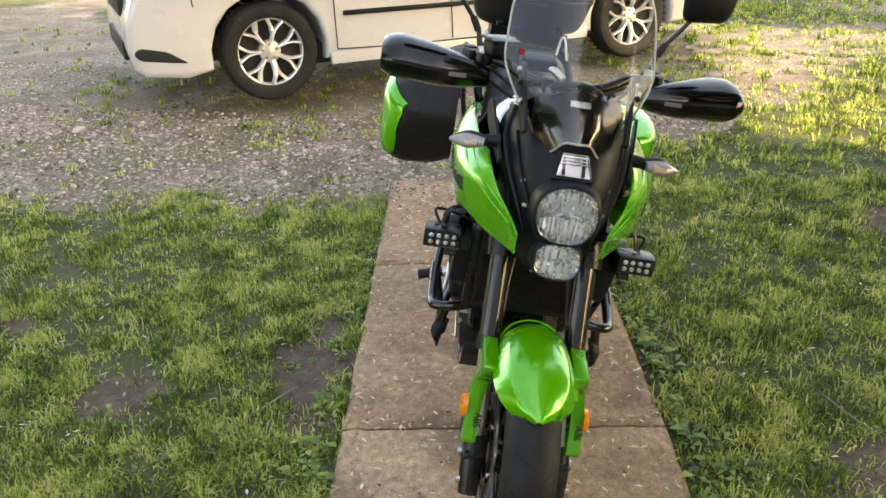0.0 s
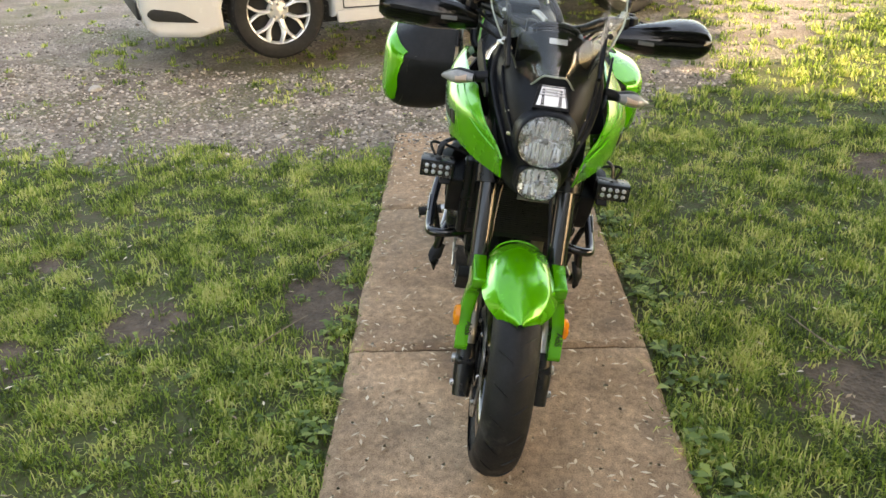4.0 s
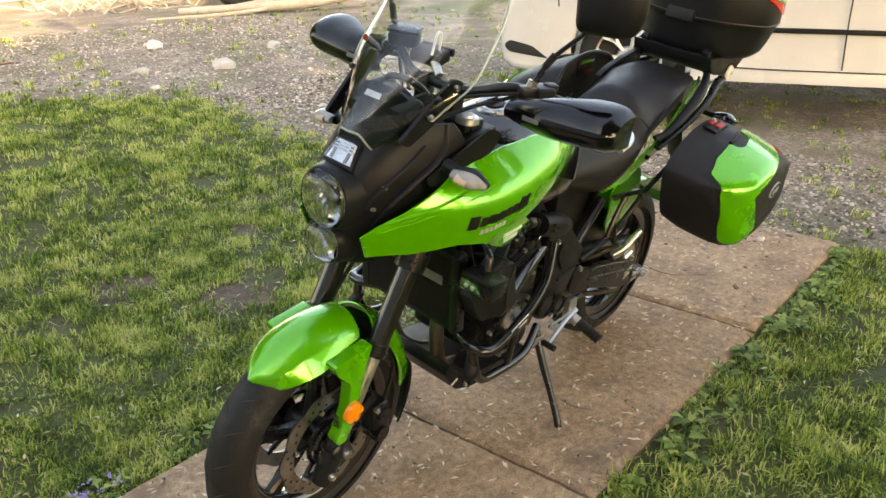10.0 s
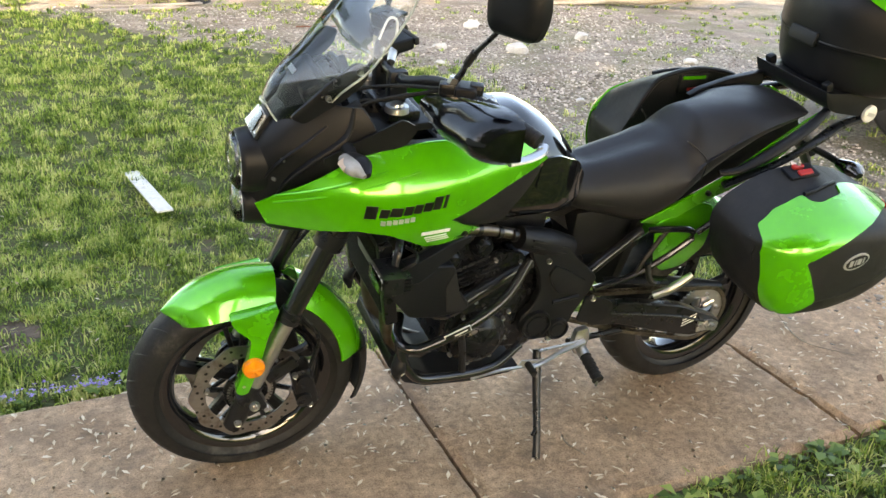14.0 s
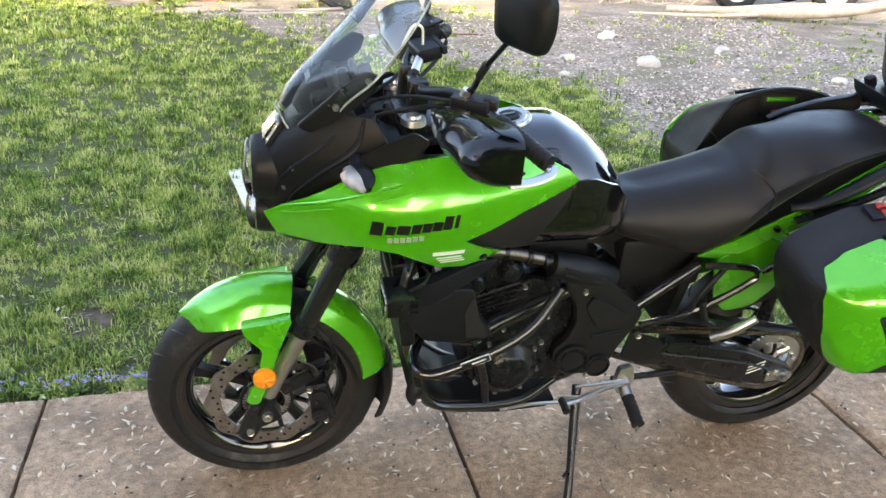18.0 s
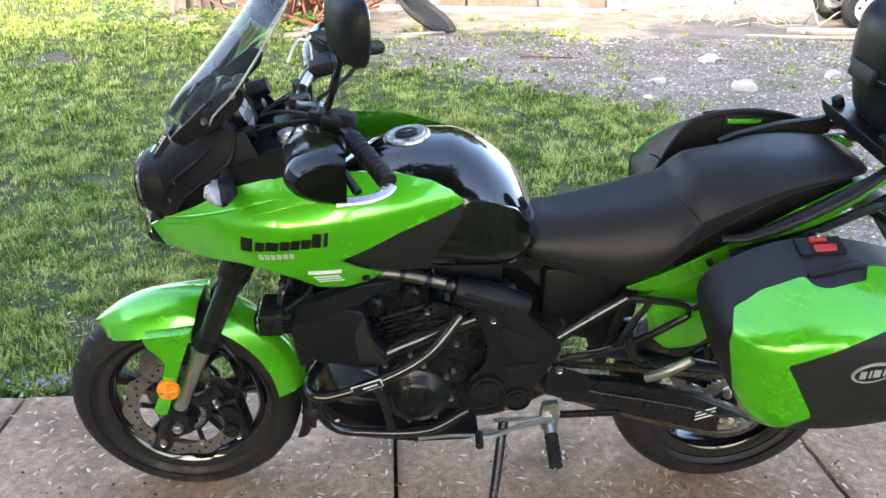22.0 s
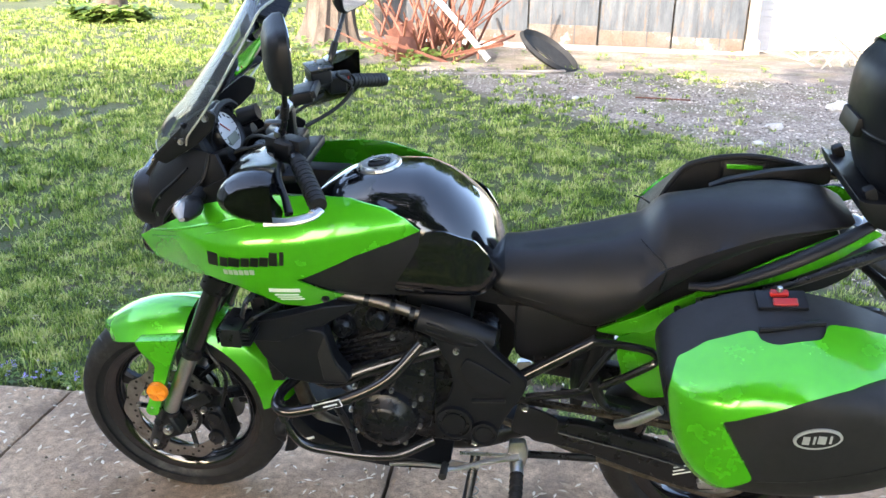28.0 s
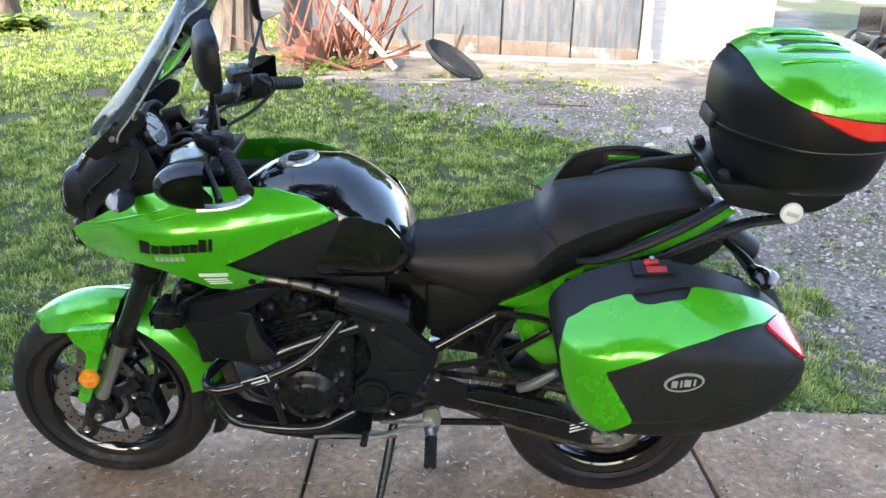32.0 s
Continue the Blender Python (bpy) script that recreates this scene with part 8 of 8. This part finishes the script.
tree(4.75, -11.35, 0.15, 0.36, 4.6, (4.7, -11.6, 7.2), (3.6, 3.4, 2.6), 5200, 0.17, "large old tree with furrowed bark beside the scrap heap", 3)
# unseen trees, added to block the sun over the bike, lawn and van
tree(5.2, 9.2, 0.1, 0.42, 4.8, (3.4, 5.6, 7.6), (5.0, 4.2, 1.6), 4200, 0.24, "broad unseen tree added to shade the walkway", 5)
for k, (x, y, r) in enumerate(((-4.6, 13.4, 0.30), (7.0, 12.6, 0.36), (12.2, 9.4, 0.32), (9.6, 10.9, 0.30))):
    tree(x, y, 0.1, r, 3.4, (x, y, 6.6), (4.3, 3.4, 4.6), 9500, 0.42, "unseen leafy tree added to keep sun off the lawn", 20 + k)
tree(0.9, 7.6, 0.1, 0.30, 4.2, (0.9, 7.6, 6.2), (4.0, 3.1, 1.6), 7000, 0.36, "unseen leafy tree added to shade the parked van", 31)
# hidden trees, added only to cut the sky's reflection on the case lids
for k, (x, y) in enumerate(((-3.2, -17.6), (0.6, -18.4), (3.2, -17.4))):
    tree(x, y, 0.1, 0.30, 3.4, (x, y, 6.8), (3.6, 3.0, 4.6), 4500, 0.40, "unseen leafy tree added behind the shed to block sky reflections", 40 + k)
stump = part("stump", tube([(0, 0, -0.1), (0, 0, 0.2), (0.03, 0.0, 0.62)], [0.44, 0.34, 0.30], 10, 26), BARK)
stump.matrix_world = pose(10.3, -14.1, 0.2)
tagged(stump, "old tree stump with weeds round it on the far lawn", "stump")
for k, pts in enumerate(([(-3.7, -9.3, 0.17), (-4.5, -8.85, 0.20), (-5.4, -8.35, 0.26), (-6.4, -8.2, 0.42), (-7.4, -8.6, 0.62)], [(-3.0, -8.9, 0.15), (-4.2, -8.6, 0.17), (-5.6, -8.9, 0.22)], [(-4.4, -9.2, 0.18), (-5.6, -9.3, 0.24), (-6.9, -9.0, 0.3)])):
    ob = part("fallen_branch", tube(pts, [(0.05, 0.075, 0.06), (0.02, 0.03, 0.015), (0.03, 0.04, 0.02)][k], 26, 12), PALE_WOOD)
    tagged(ob, "bleached fallen branch lying across the driveway edge", "branch", "fallen branches")
twigs = empty("brush_pile", pose(-3.5, -10.6, 0.12), "tangle of bare dry twigs beside the white wall", "brush")
rnd = random.Random(8)
for k in range(46):
    a, t = rnd.uniform(0, 6.28), rnd.uniform(0.05, 0.8)
    p = Vector((rnd.uniform(-1.1, 1.0), rnd.uniform(-0.6, 0.6), 0.02))
    L = rnd.uniform(0.6, 1.5)
    d = Vector((math.cos(a) * math.cos(t), math.sin(a) * math.cos(t), math.sin(t)))
    q = p + d * L * 0.5 + Vector((rnd.uniform(-0.1, 0.1), rnd.uniform(-0.1, 0.1), rnd.uniform(0, 0.12)))
    part("twig", tube([p, q, p + d * L + Vector((0, 0, -0.1))], [0.012, 0.008, 0.003], 8, 6), PALE_WOOD, twigs)


def build_trailer():
    tr = empty("utility_trailer", pose(-5.6, -10.25, 0.12, 0, 0, -10), "dark utility trailer with pale wheel rims behind the fallen branches", "trailer")
    part("trailer_bed", box(3.0, 1.5, 0.12, (-0.6, 0, 0.62), (0, 0, 0), 0.02), SATIN_BLACK, tr)
    for s in (1, -1):
        part("side_board", box(3.0, 0.04, 0.35, (-0.6, s * 0.74, 0.86), (0, 0, 0), 0.01), SATIN_BLACK, tr)
        for wx in (0.65, -0.75):
            ty = part("trailer_tyre", lathe([(0.19, -0.09), (0.28, -0.095), (0.32, -0.07), (0.33, 0), (0.32, 0.07), (0.28, 0.095), (0.19, 0.09)], "y", 36, at=(wx, s * 0.86, 0.33)), RUBBER, tr, "black trailer tyre")
            part("trailer_rim", lathe([(0.0001, s * 0.05), (0.06, s * 0.055), (0.08, s * 0.03), (0.15, s * 0.02), (0.19, s * 0.07), (0.20, s * 0.06), (0.20, 0)], "y", 32, at=(wx, s * 0.86, 0.33), full=False), RIM_SILVER, tr, "pale steel rim")
            for k in range(6):
                a = 2 * math.pi * k / 6
                part("rim_slot", lathe([(0.0001, s * 0.036), (0.018, s * 0.036), (0.018, s * 0.02)], "y", 10, at=(wx + 0.115 * math.cos(a), s * 0.86, 0.33 + 0.115 * math.sin(a)), full=False), DARK, tr)
            part("fender", tube([(wx + 0.42, s * 0.86, 0.42), (wx + 0.25, s * 0.86, 0.68), (wx - 0.25, s * 0.86, 0.68), (wx - 0.42, s * 0.86, 0.42)], 0.09, 14, 10, flat=0.15), SATIN_BLACK, tr)
    part("drawbar", tube([(0.9, 0, 0.55), (2.2, 0, 0.45)], 0.04, 3, 10), SATIN_BLACK, tr)


build_trailer()


# ---- grass, weeds, gravel, litter ----
def mass(name, verts, quads, material, label, category, tris=None):
    me = bpy.data.meshes.new(name)
    me.vertices.add(len(verts))
    me.vertices.foreach_set("co", np.asarray(verts, np.float32).ravel())
    q = np.asarray(quads, np.int32)
    k = q.shape[1]
    me.loops.add(q.size)
    me.loops.foreach_set("vertex_index", q.ravel())
    me.polygons.add(len(q))
    me.polygons.foreach_set("loop_start", np.arange(0, q.size, k, dtype=np.int32))
    me.polygons.foreach_set("loop_total", np.full(len(q), k, np.int32))
    me.update(calc_edges=True)
    me.validate()
    me.materials.append(material)
    return tagged(new(name, me), label, category, kind="stuff")


GRASS = foliage("lawn_grass", (0.055, 0.100, 0.018), (0.33, 0.46, 0.072), (0.70, 0.68, 0.26), 0.5, 1.9, 6.0)
WEED = foliage("weed_leaves", (0.07, 0.13, 0.028), (0.20, 0.32, 0.06), (0.45, 0.54, 0.15), 0.4, 1.0)


def grass_at(x, y):
    """Density of the grass, 0 to 1."""
    d = off_walk(x, y)
    if d < -0.02:
        return 0.0
    g = 1 - (0.90 - 0.36 * smooth(-1.6, -4.0, x)) * gravel_at(x, y) ** 1.4 * (1 - 0.8 * smooth(0.22, 0.42, n2(x, y, 1.3, 61) + 0.1 * n2(x, y, 4, 62)))
    g *= 1 - 0.9 * bare_at(x, y)
    g *= 0.55 + 0.45 * smooth(-0.25, 0.2, n2(x, y, 2.2, 63))
    g *= 0.28 + 0.72 * smooth(-0.18, 0.16, n2(x, y, 8.0, 64) + 0.5 * n2(x, y, 3.1, 65))
    return g * (0.5 + 0.5 * smooth(-0.02, 0.05, d))


def blades(count, x0, x1, y0, y1, length, width, seed):
    """Grass in tufts: each a handful of blades that lean outwards."""
    r = np.random.RandomState(seed)
    tufts, per = count // 11, 15
    xs, ys, u = r.uniform(x0, x1, tufts), r.uniform(y0, y1, tufts), r.uniform(0, 1, tufts)
    keep = [(x, y, ground_z(x, y), n2(x, y, 1.7, 71)) for x, y, q in zip(xs, ys, u) if q < grass_at(x, y)]
    c = np.repeat(np.array(keep), per, 0)
    n = len(c)
    tall = np.repeat(r.uniform(0.55, 1.45, len(keep)), per)
    spread = length * 0.42 * (0.5 + 0.5 * tall)
    off = r.normal(size=(n, 2)) * spread[:, None]
    L = length * tall * r.uniform(0.45, 1.15, n) * (1 + 0.4 * c[:, 3])
    a = np.arctan2(off[:, 1], off[:, 0]) + r.normal(0, 0.9, n)
    lean = r.uniform(0.15, 1.15, n) * L
    w = width * r.uniform(0.6, 1.4, n)
    d = np.stack([np.cos(a), np.sin(a), 0 * a], 1)
    e = np.stack([-np.sin(a), np.cos(a), 0 * a], 1)
    b = c[:, :3] + np.concatenate([off, np.full((n, 1), -0.004)], 1)
    up = np.array([0, 0, 1.0])
    m = b + d * (lean * 0.35)[:, None] + up * (L * 0.6)[:, None]
    t = b + d * lean[:, None] + up * (np.sqrt(np.maximum(L**2 - lean**2, 0.04 * L**2)) * 0.95)[:, None]
    v = np.stack([b - e * w[:, None] / 2, b + e * w[:, None] / 2, m + e * w[:, None] * 0.42, m - e * w[:, None] * 0.42, t + e * w[:, None] * 0.08, t - e * w[:, None] * 0.08], 1)
    k = np.arange(n)[:, None] * 6
    return v.reshape(-1, 3), np.concatenate([k + [0, 1, 2, 3], k + [3, 2, 4, 5]])


parts_v, parts_q, base = [], [], 0
for args in ((165000, -1.6, 3.6, 0.45, 2.4, 0.044, 0.0048, 1), (190000, -1.3, 3.4, -2.3, -0.35, 0.040, 0.0046, 2), (130000, -1.4, 4.6, -5.0, -2.3, 0.046, 0.0064, 3), (80000, -1.0, 7.0, -9.5, -5.0, 0.052, 0.011, 4), (70000, -7.5, -1.5, -3.5, 4.6, 0.042, 0.008, 5), (12000, -7.0, -1.0, -9.0, -3.5, 0.042, 0.010, 6), (76000, 3.0, 14.0, -18.0, -6.5, 0.075, 0.013, 7), (60000, -8.0, -1.4, 0.8, 7.0, 0.06, 0.010, 8), (22000, 3.4, 9.0, -6.5, -1.0, 0.07, 0.012, 9), (24000, -1.4, 3.4, 2.4, 5.0, 0.05, 0.008, 10), (30000, 2.0, 26.0, -46.0, -18.0, 0.22, 0.07, 11)):
    v, q = blades(*args)
    parts_v.append(v)
    parts_q.append(q + base)
    base += len(v)
mass("grass", np.concatenate(parts_v), np.concatenate(parts_q), GRASS, "patchy green lawn grass with some dry blades", "grass")


def leaf_plants(spots, seed):
    r = np.random.RandomState(seed)
    vs, qs = [], []
    for x, y, size, n in spots:
        z = ground_z(x, y)
        for k in range(n):
            a, L = r.uniform(0, 2 * np.pi), size * r.uniform(0.5, 1.1)
            d, e = np.array([np.cos(a), np.sin(a), 0]), np.array([-np.sin(a), np.cos(a), 0])
            up = r.uniform(0.25, 0.95)
            b = np.array([x, y, z]) + d * size * 0.15 + [0, 0, size * r.uniform(0.0, 0.7)]
            m = b + d * L * 0.5 + np.array([0, 0, L * 0.45 * up])
            t = b + d * L + np.array([0, 0, L * 0.35 * up - L * 0.1])
            w = L * r.uniform(0.20, 0.34)
            c = len(vs) * 1
            vs += [b, m + e * w - [0, 0, 0.1 * w], m + [0, 0, -0.12 * w], m - e * w - [0, 0, 0.1 * w], t]
            qs += [[c, c + 1, c + 4, c + 2], [c, c + 2, c + 4, c + 3]]
    return np.array(vs), np.array(qs)


rnd = random.Random(12)
spots = []
for k in range(420):
    u, side = rnd.uniform(-2.3, 2.2), rnd.choice((1, -1))
    v = side * (0.53 + abs(rnd.gauss(0, 0.07)))
    if side < 0 and -0.75 < u < 0.0 and rnd.random() < 0.7:
        continue
    p = O + U * u + N * v
    spots.append((p.x, p.y, rnd.uniform(0.016, 0.048) * (1.25 if side > 0 else 0.95), rnd.randint(6, 12)))
for k in range(11000):
    x, y = rnd.uniform(-2.2, 3.6), rnd.choice((rnd.uniform(-3.6, -0.6), rnd.uniform(0.6, 2.4)))
    if rnd.random() < smooth(-0.15, 0.3, n2(x, y, 2.6, 81)) and rnd.random() < 0.25 + grass_at(x, y):
        spots.append((x, y, rnd.uniform(0.012, 0.030), rnd.randint(4, 7)))
for k in range(60):
    x, y = rnd.uniform(-6.5, 4.5), rnd.uniform(-11.6, -8.6)
    spots.append((x, y, rnd.uniform(0.05, 0.11), rnd.randint(6, 12)))
for k in range(110):
    a = rnd.uniform(0, 6.28)
    spots.append((10.3 + 0.62 * math.cos(a), -14.1 + 0.62 * math.sin(a), rnd.uniform(0.18, 0.42), 10))
for k in range(60):
    spots.append((rnd.uniform(2.2, 5.6), rnd.uniform(-10.9, -8.5), rnd.uniform(0.1, 0.22), 10))
v, q = leaf_plants(spots, 3)
mass("weeds", v, q, WEED, "low broad-leaved weeds along the walkway edges", "weeds")

PURPLE = surface("purple_petals", (0.30, 0.20, 0.55), (0.42, 0.34, 0.66), 30, 0.6)
spots = []
for k in range(70):
    p = O + U * rnd.uniform(0.75, 1.55) + N * -(0.53 + abs(rnd.gauss(0, 0.05)))
    spots.append((p.x, p.y, rnd.uniform(0.008, 0.014), 6))
v, q = leaf_plants(spots, 6)
v[:, 2] += 0.035
mass("violets", v, q, PURPLE, "small purple violets in the weeds beside the concrete", "flowers")
v, q = leaf_plants([(0.07 + rnd.gauss(0, 0.022), 0.43 + rnd.gauss(0, 0.016), 0.014, 5) for k in range(26)], 8)
v[:, 2] += 0.028
mass("dropped_blossom", v, q, surface("faded_lilac_petals", (0.46, 0.36, 0.46), (0.58, 0.5, 0.56), 40, 0.7), "faded purple blossom dropped on the concrete", "blossom")


def pebbles(count, place, size, seed):
    r = np.random.RandomState(seed)
    b = bmesh.new()
    bmesh.ops.create_icosphere(b, subdivisions=1, radius=1.0)
    base_v = np.array([v.co for v in b.verts])
    base_f = np.array([[v.index for v in f.verts] for f in b.faces])
    b.free()
    vs, fs = [], []
    for k in range(count):
        at = place(r)
        if at is None:
            continue
        x, y, z = at
        s = size * r.lognormal(0, 0.35)
        a = r.uniform(0, 2 * np.pi)
        p = base_v * (1 + 0.22 * r.normal(size=(len(base_v), 1))) * [s, s * r.uniform(0.6, 0.95), s * r.uniform(0.4, 0.7)]
        p = np.stack([p[:, 0] * np.cos(a) - p[:, 1] * np.sin(a), p[:, 0] * np.sin(a) + p[:, 1] * np.cos(a), p[:, 2]], 1) + [x, y, z + s * 0.12]
        fs.append(base_f + len(vs) * len(base_v))
        vs.append(p)
    return np.concatenate(vs), np.concatenate(fs)


def on_gravel(r):
    x, y = (r.uniform(-3.0, 0.2), r.uniform(-4.5, 2.2)) if r.rand() < 0.6 else (r.uniform(-4.5, 2.5), r.uniform(-8.5, -3.5))
    return (x, y, ground_z(x, y)) if r.rand() < gravel_at(x, y) ** 2 and off_walk(x, y) > 0.0 else None


def gravel_mat():
    m = surface("gravel_stones", (0.2, 0.19, 0.18), (0.3, 0.28, 0.26), 40, 0.75, 0.9, bump=0.3, bump_scale=200)
    t = m.node_tree
    g, r = t.nodes.new("ShaderNodeNewGeometry"), t.nodes.new("ShaderNodeValToRGB")
    r.color_ramp.elements[0].color, r.color_ramp.elements[1].color = (0.075, 0.060, 0.048, 1), (0.60, 0.53, 0.46, 1)
    t.links.new(g.outputs["Random Per Island"], r.inputs[0])
    t.links.new(r.outputs[0], t.nodes["Principled BSDF"].inputs["Base Color"])
    return m


GRAVEL = gravel_mat()
v, f = pebbles(36000, on_gravel, 0.0098, 21)
mass("gravel", v, f, GRAVEL, "loose grey crushed stone of the driveway", "gravel")


def spilled(r):
    u = -2.42 + abs(r.normal(0, 0.28))
    p = O + U * u + N * r.uniform(-0.55, 0.3)
    return (p.x, p.y, 0.0) if r.rand() < 0.8 else None


v, f = pebbles(420, spilled, 0.009, 22)
mass("spilled_gravel", v, f, GRAVEL, "gravel and dirt crumbs spilled over the slab end", "gravel")


def seeds(count, seed):
    r = np.random.RandomState(seed)
    vs, qs = [], []
    for k in range(count):
        if k < count * 0.72:
            p = O + U * r.uniform(-2.3, 2.6) + N * r.uniform(-0.5, 0.5)
            x, y, z = p.x, p.y, 0.006
        else:
            x, y = r.uniform(-1.5, 3.0), r.choice([r.uniform(-2.2, -0.55), r.uniform(0.6, 2.0)])
            z = ground_z(x, y) + r.uniform(0.0, 0.03)
        L, a = r.uniform(0.020, 0.036), r.uniform(0, 2 * np.pi)
        d, e = np.array([np.cos(a), np.sin(a), 0]), np.array([-np.sin(a), np.cos(a), 0])
        w = L * r.uniform(0.13, 0.2)
        c = np.array([x, y, z])
        up = np.array([0, 0, r.uniform(0.0015, 0.004)])
        n = len(vs)
        vs += [c - d * L * 0.5, c - e * w + up, c + d * L * 0.5 + up * r.uniform(0, 1.5), c + e * w * 0.8 + up, c - d * L * 0.32 + up * 1.4]
        qs += [[n, n + 1, n + 4, n + 3], [n + 4, n + 1, n + 2, n + 3]]
    return np.array(vs), np.array(qs)


SEED = foliage("dry_maple_seeds", (0.40, 0.28, 0.17), (0.66, 0.54, 0.38), (0.80, 0.71, 0.56), 0.15)
v, q = seeds(2300, 31)
mass("maple_seeds", v, q, SEED, "dry winged maple seeds littering the concrete", "seeds")

TWIG = surface("dry_twig_bark", (0.20, 0.15, 0.105), (0.30, 0.235, 0.17), 30, 0.8)
for k, pts in enumerate(([(0.42, -0.66, 0.01), (0.30, -0.72, 0.022), (0.22, -0.69, 0.02), (0.10, -0.60, 0.015)], [(0.92, 1.18, 0.012), (0.80, 1.10, 0.03), (0.66, 1.06, 0.02)], [(0.95, -0.80, 0.012), (0.80, -0.70, 0.02), (0.72, -0.66, 0.012)], [(-0.70, -0.30, 0.006), (-0.62, -0.05, 0.010), (-0.74, 0.08, 0.006)], [(0.50, 0.32, 0.005), (0.53, 0.26, 0.009), (0.52, 0.20, 0.005)])):
    ob = part("twig", tube(pts, [0.0018, 0.0028, 0.0012], 12, 6), TWIG)
    tagged(ob, "thin dry twig lying on the ground", "twig", "dry twigs")
ob = part("dead_leaf", plate([(0, 0), (0.02, 0.012), (0.045, 0.004), (0.03, -0.014)], -0.001, 0.001, 0), surface("brown_dead_leaf", (0.12, 0.06, 0.035), (0.17, 0.09, 0.05), 20, 0.8))
ob.matrix_world = pose(-0.72, 0.22, 0.012, 80, 10, 40)
tagged(ob, "curled brown dead leaf on the concrete", "leaf")
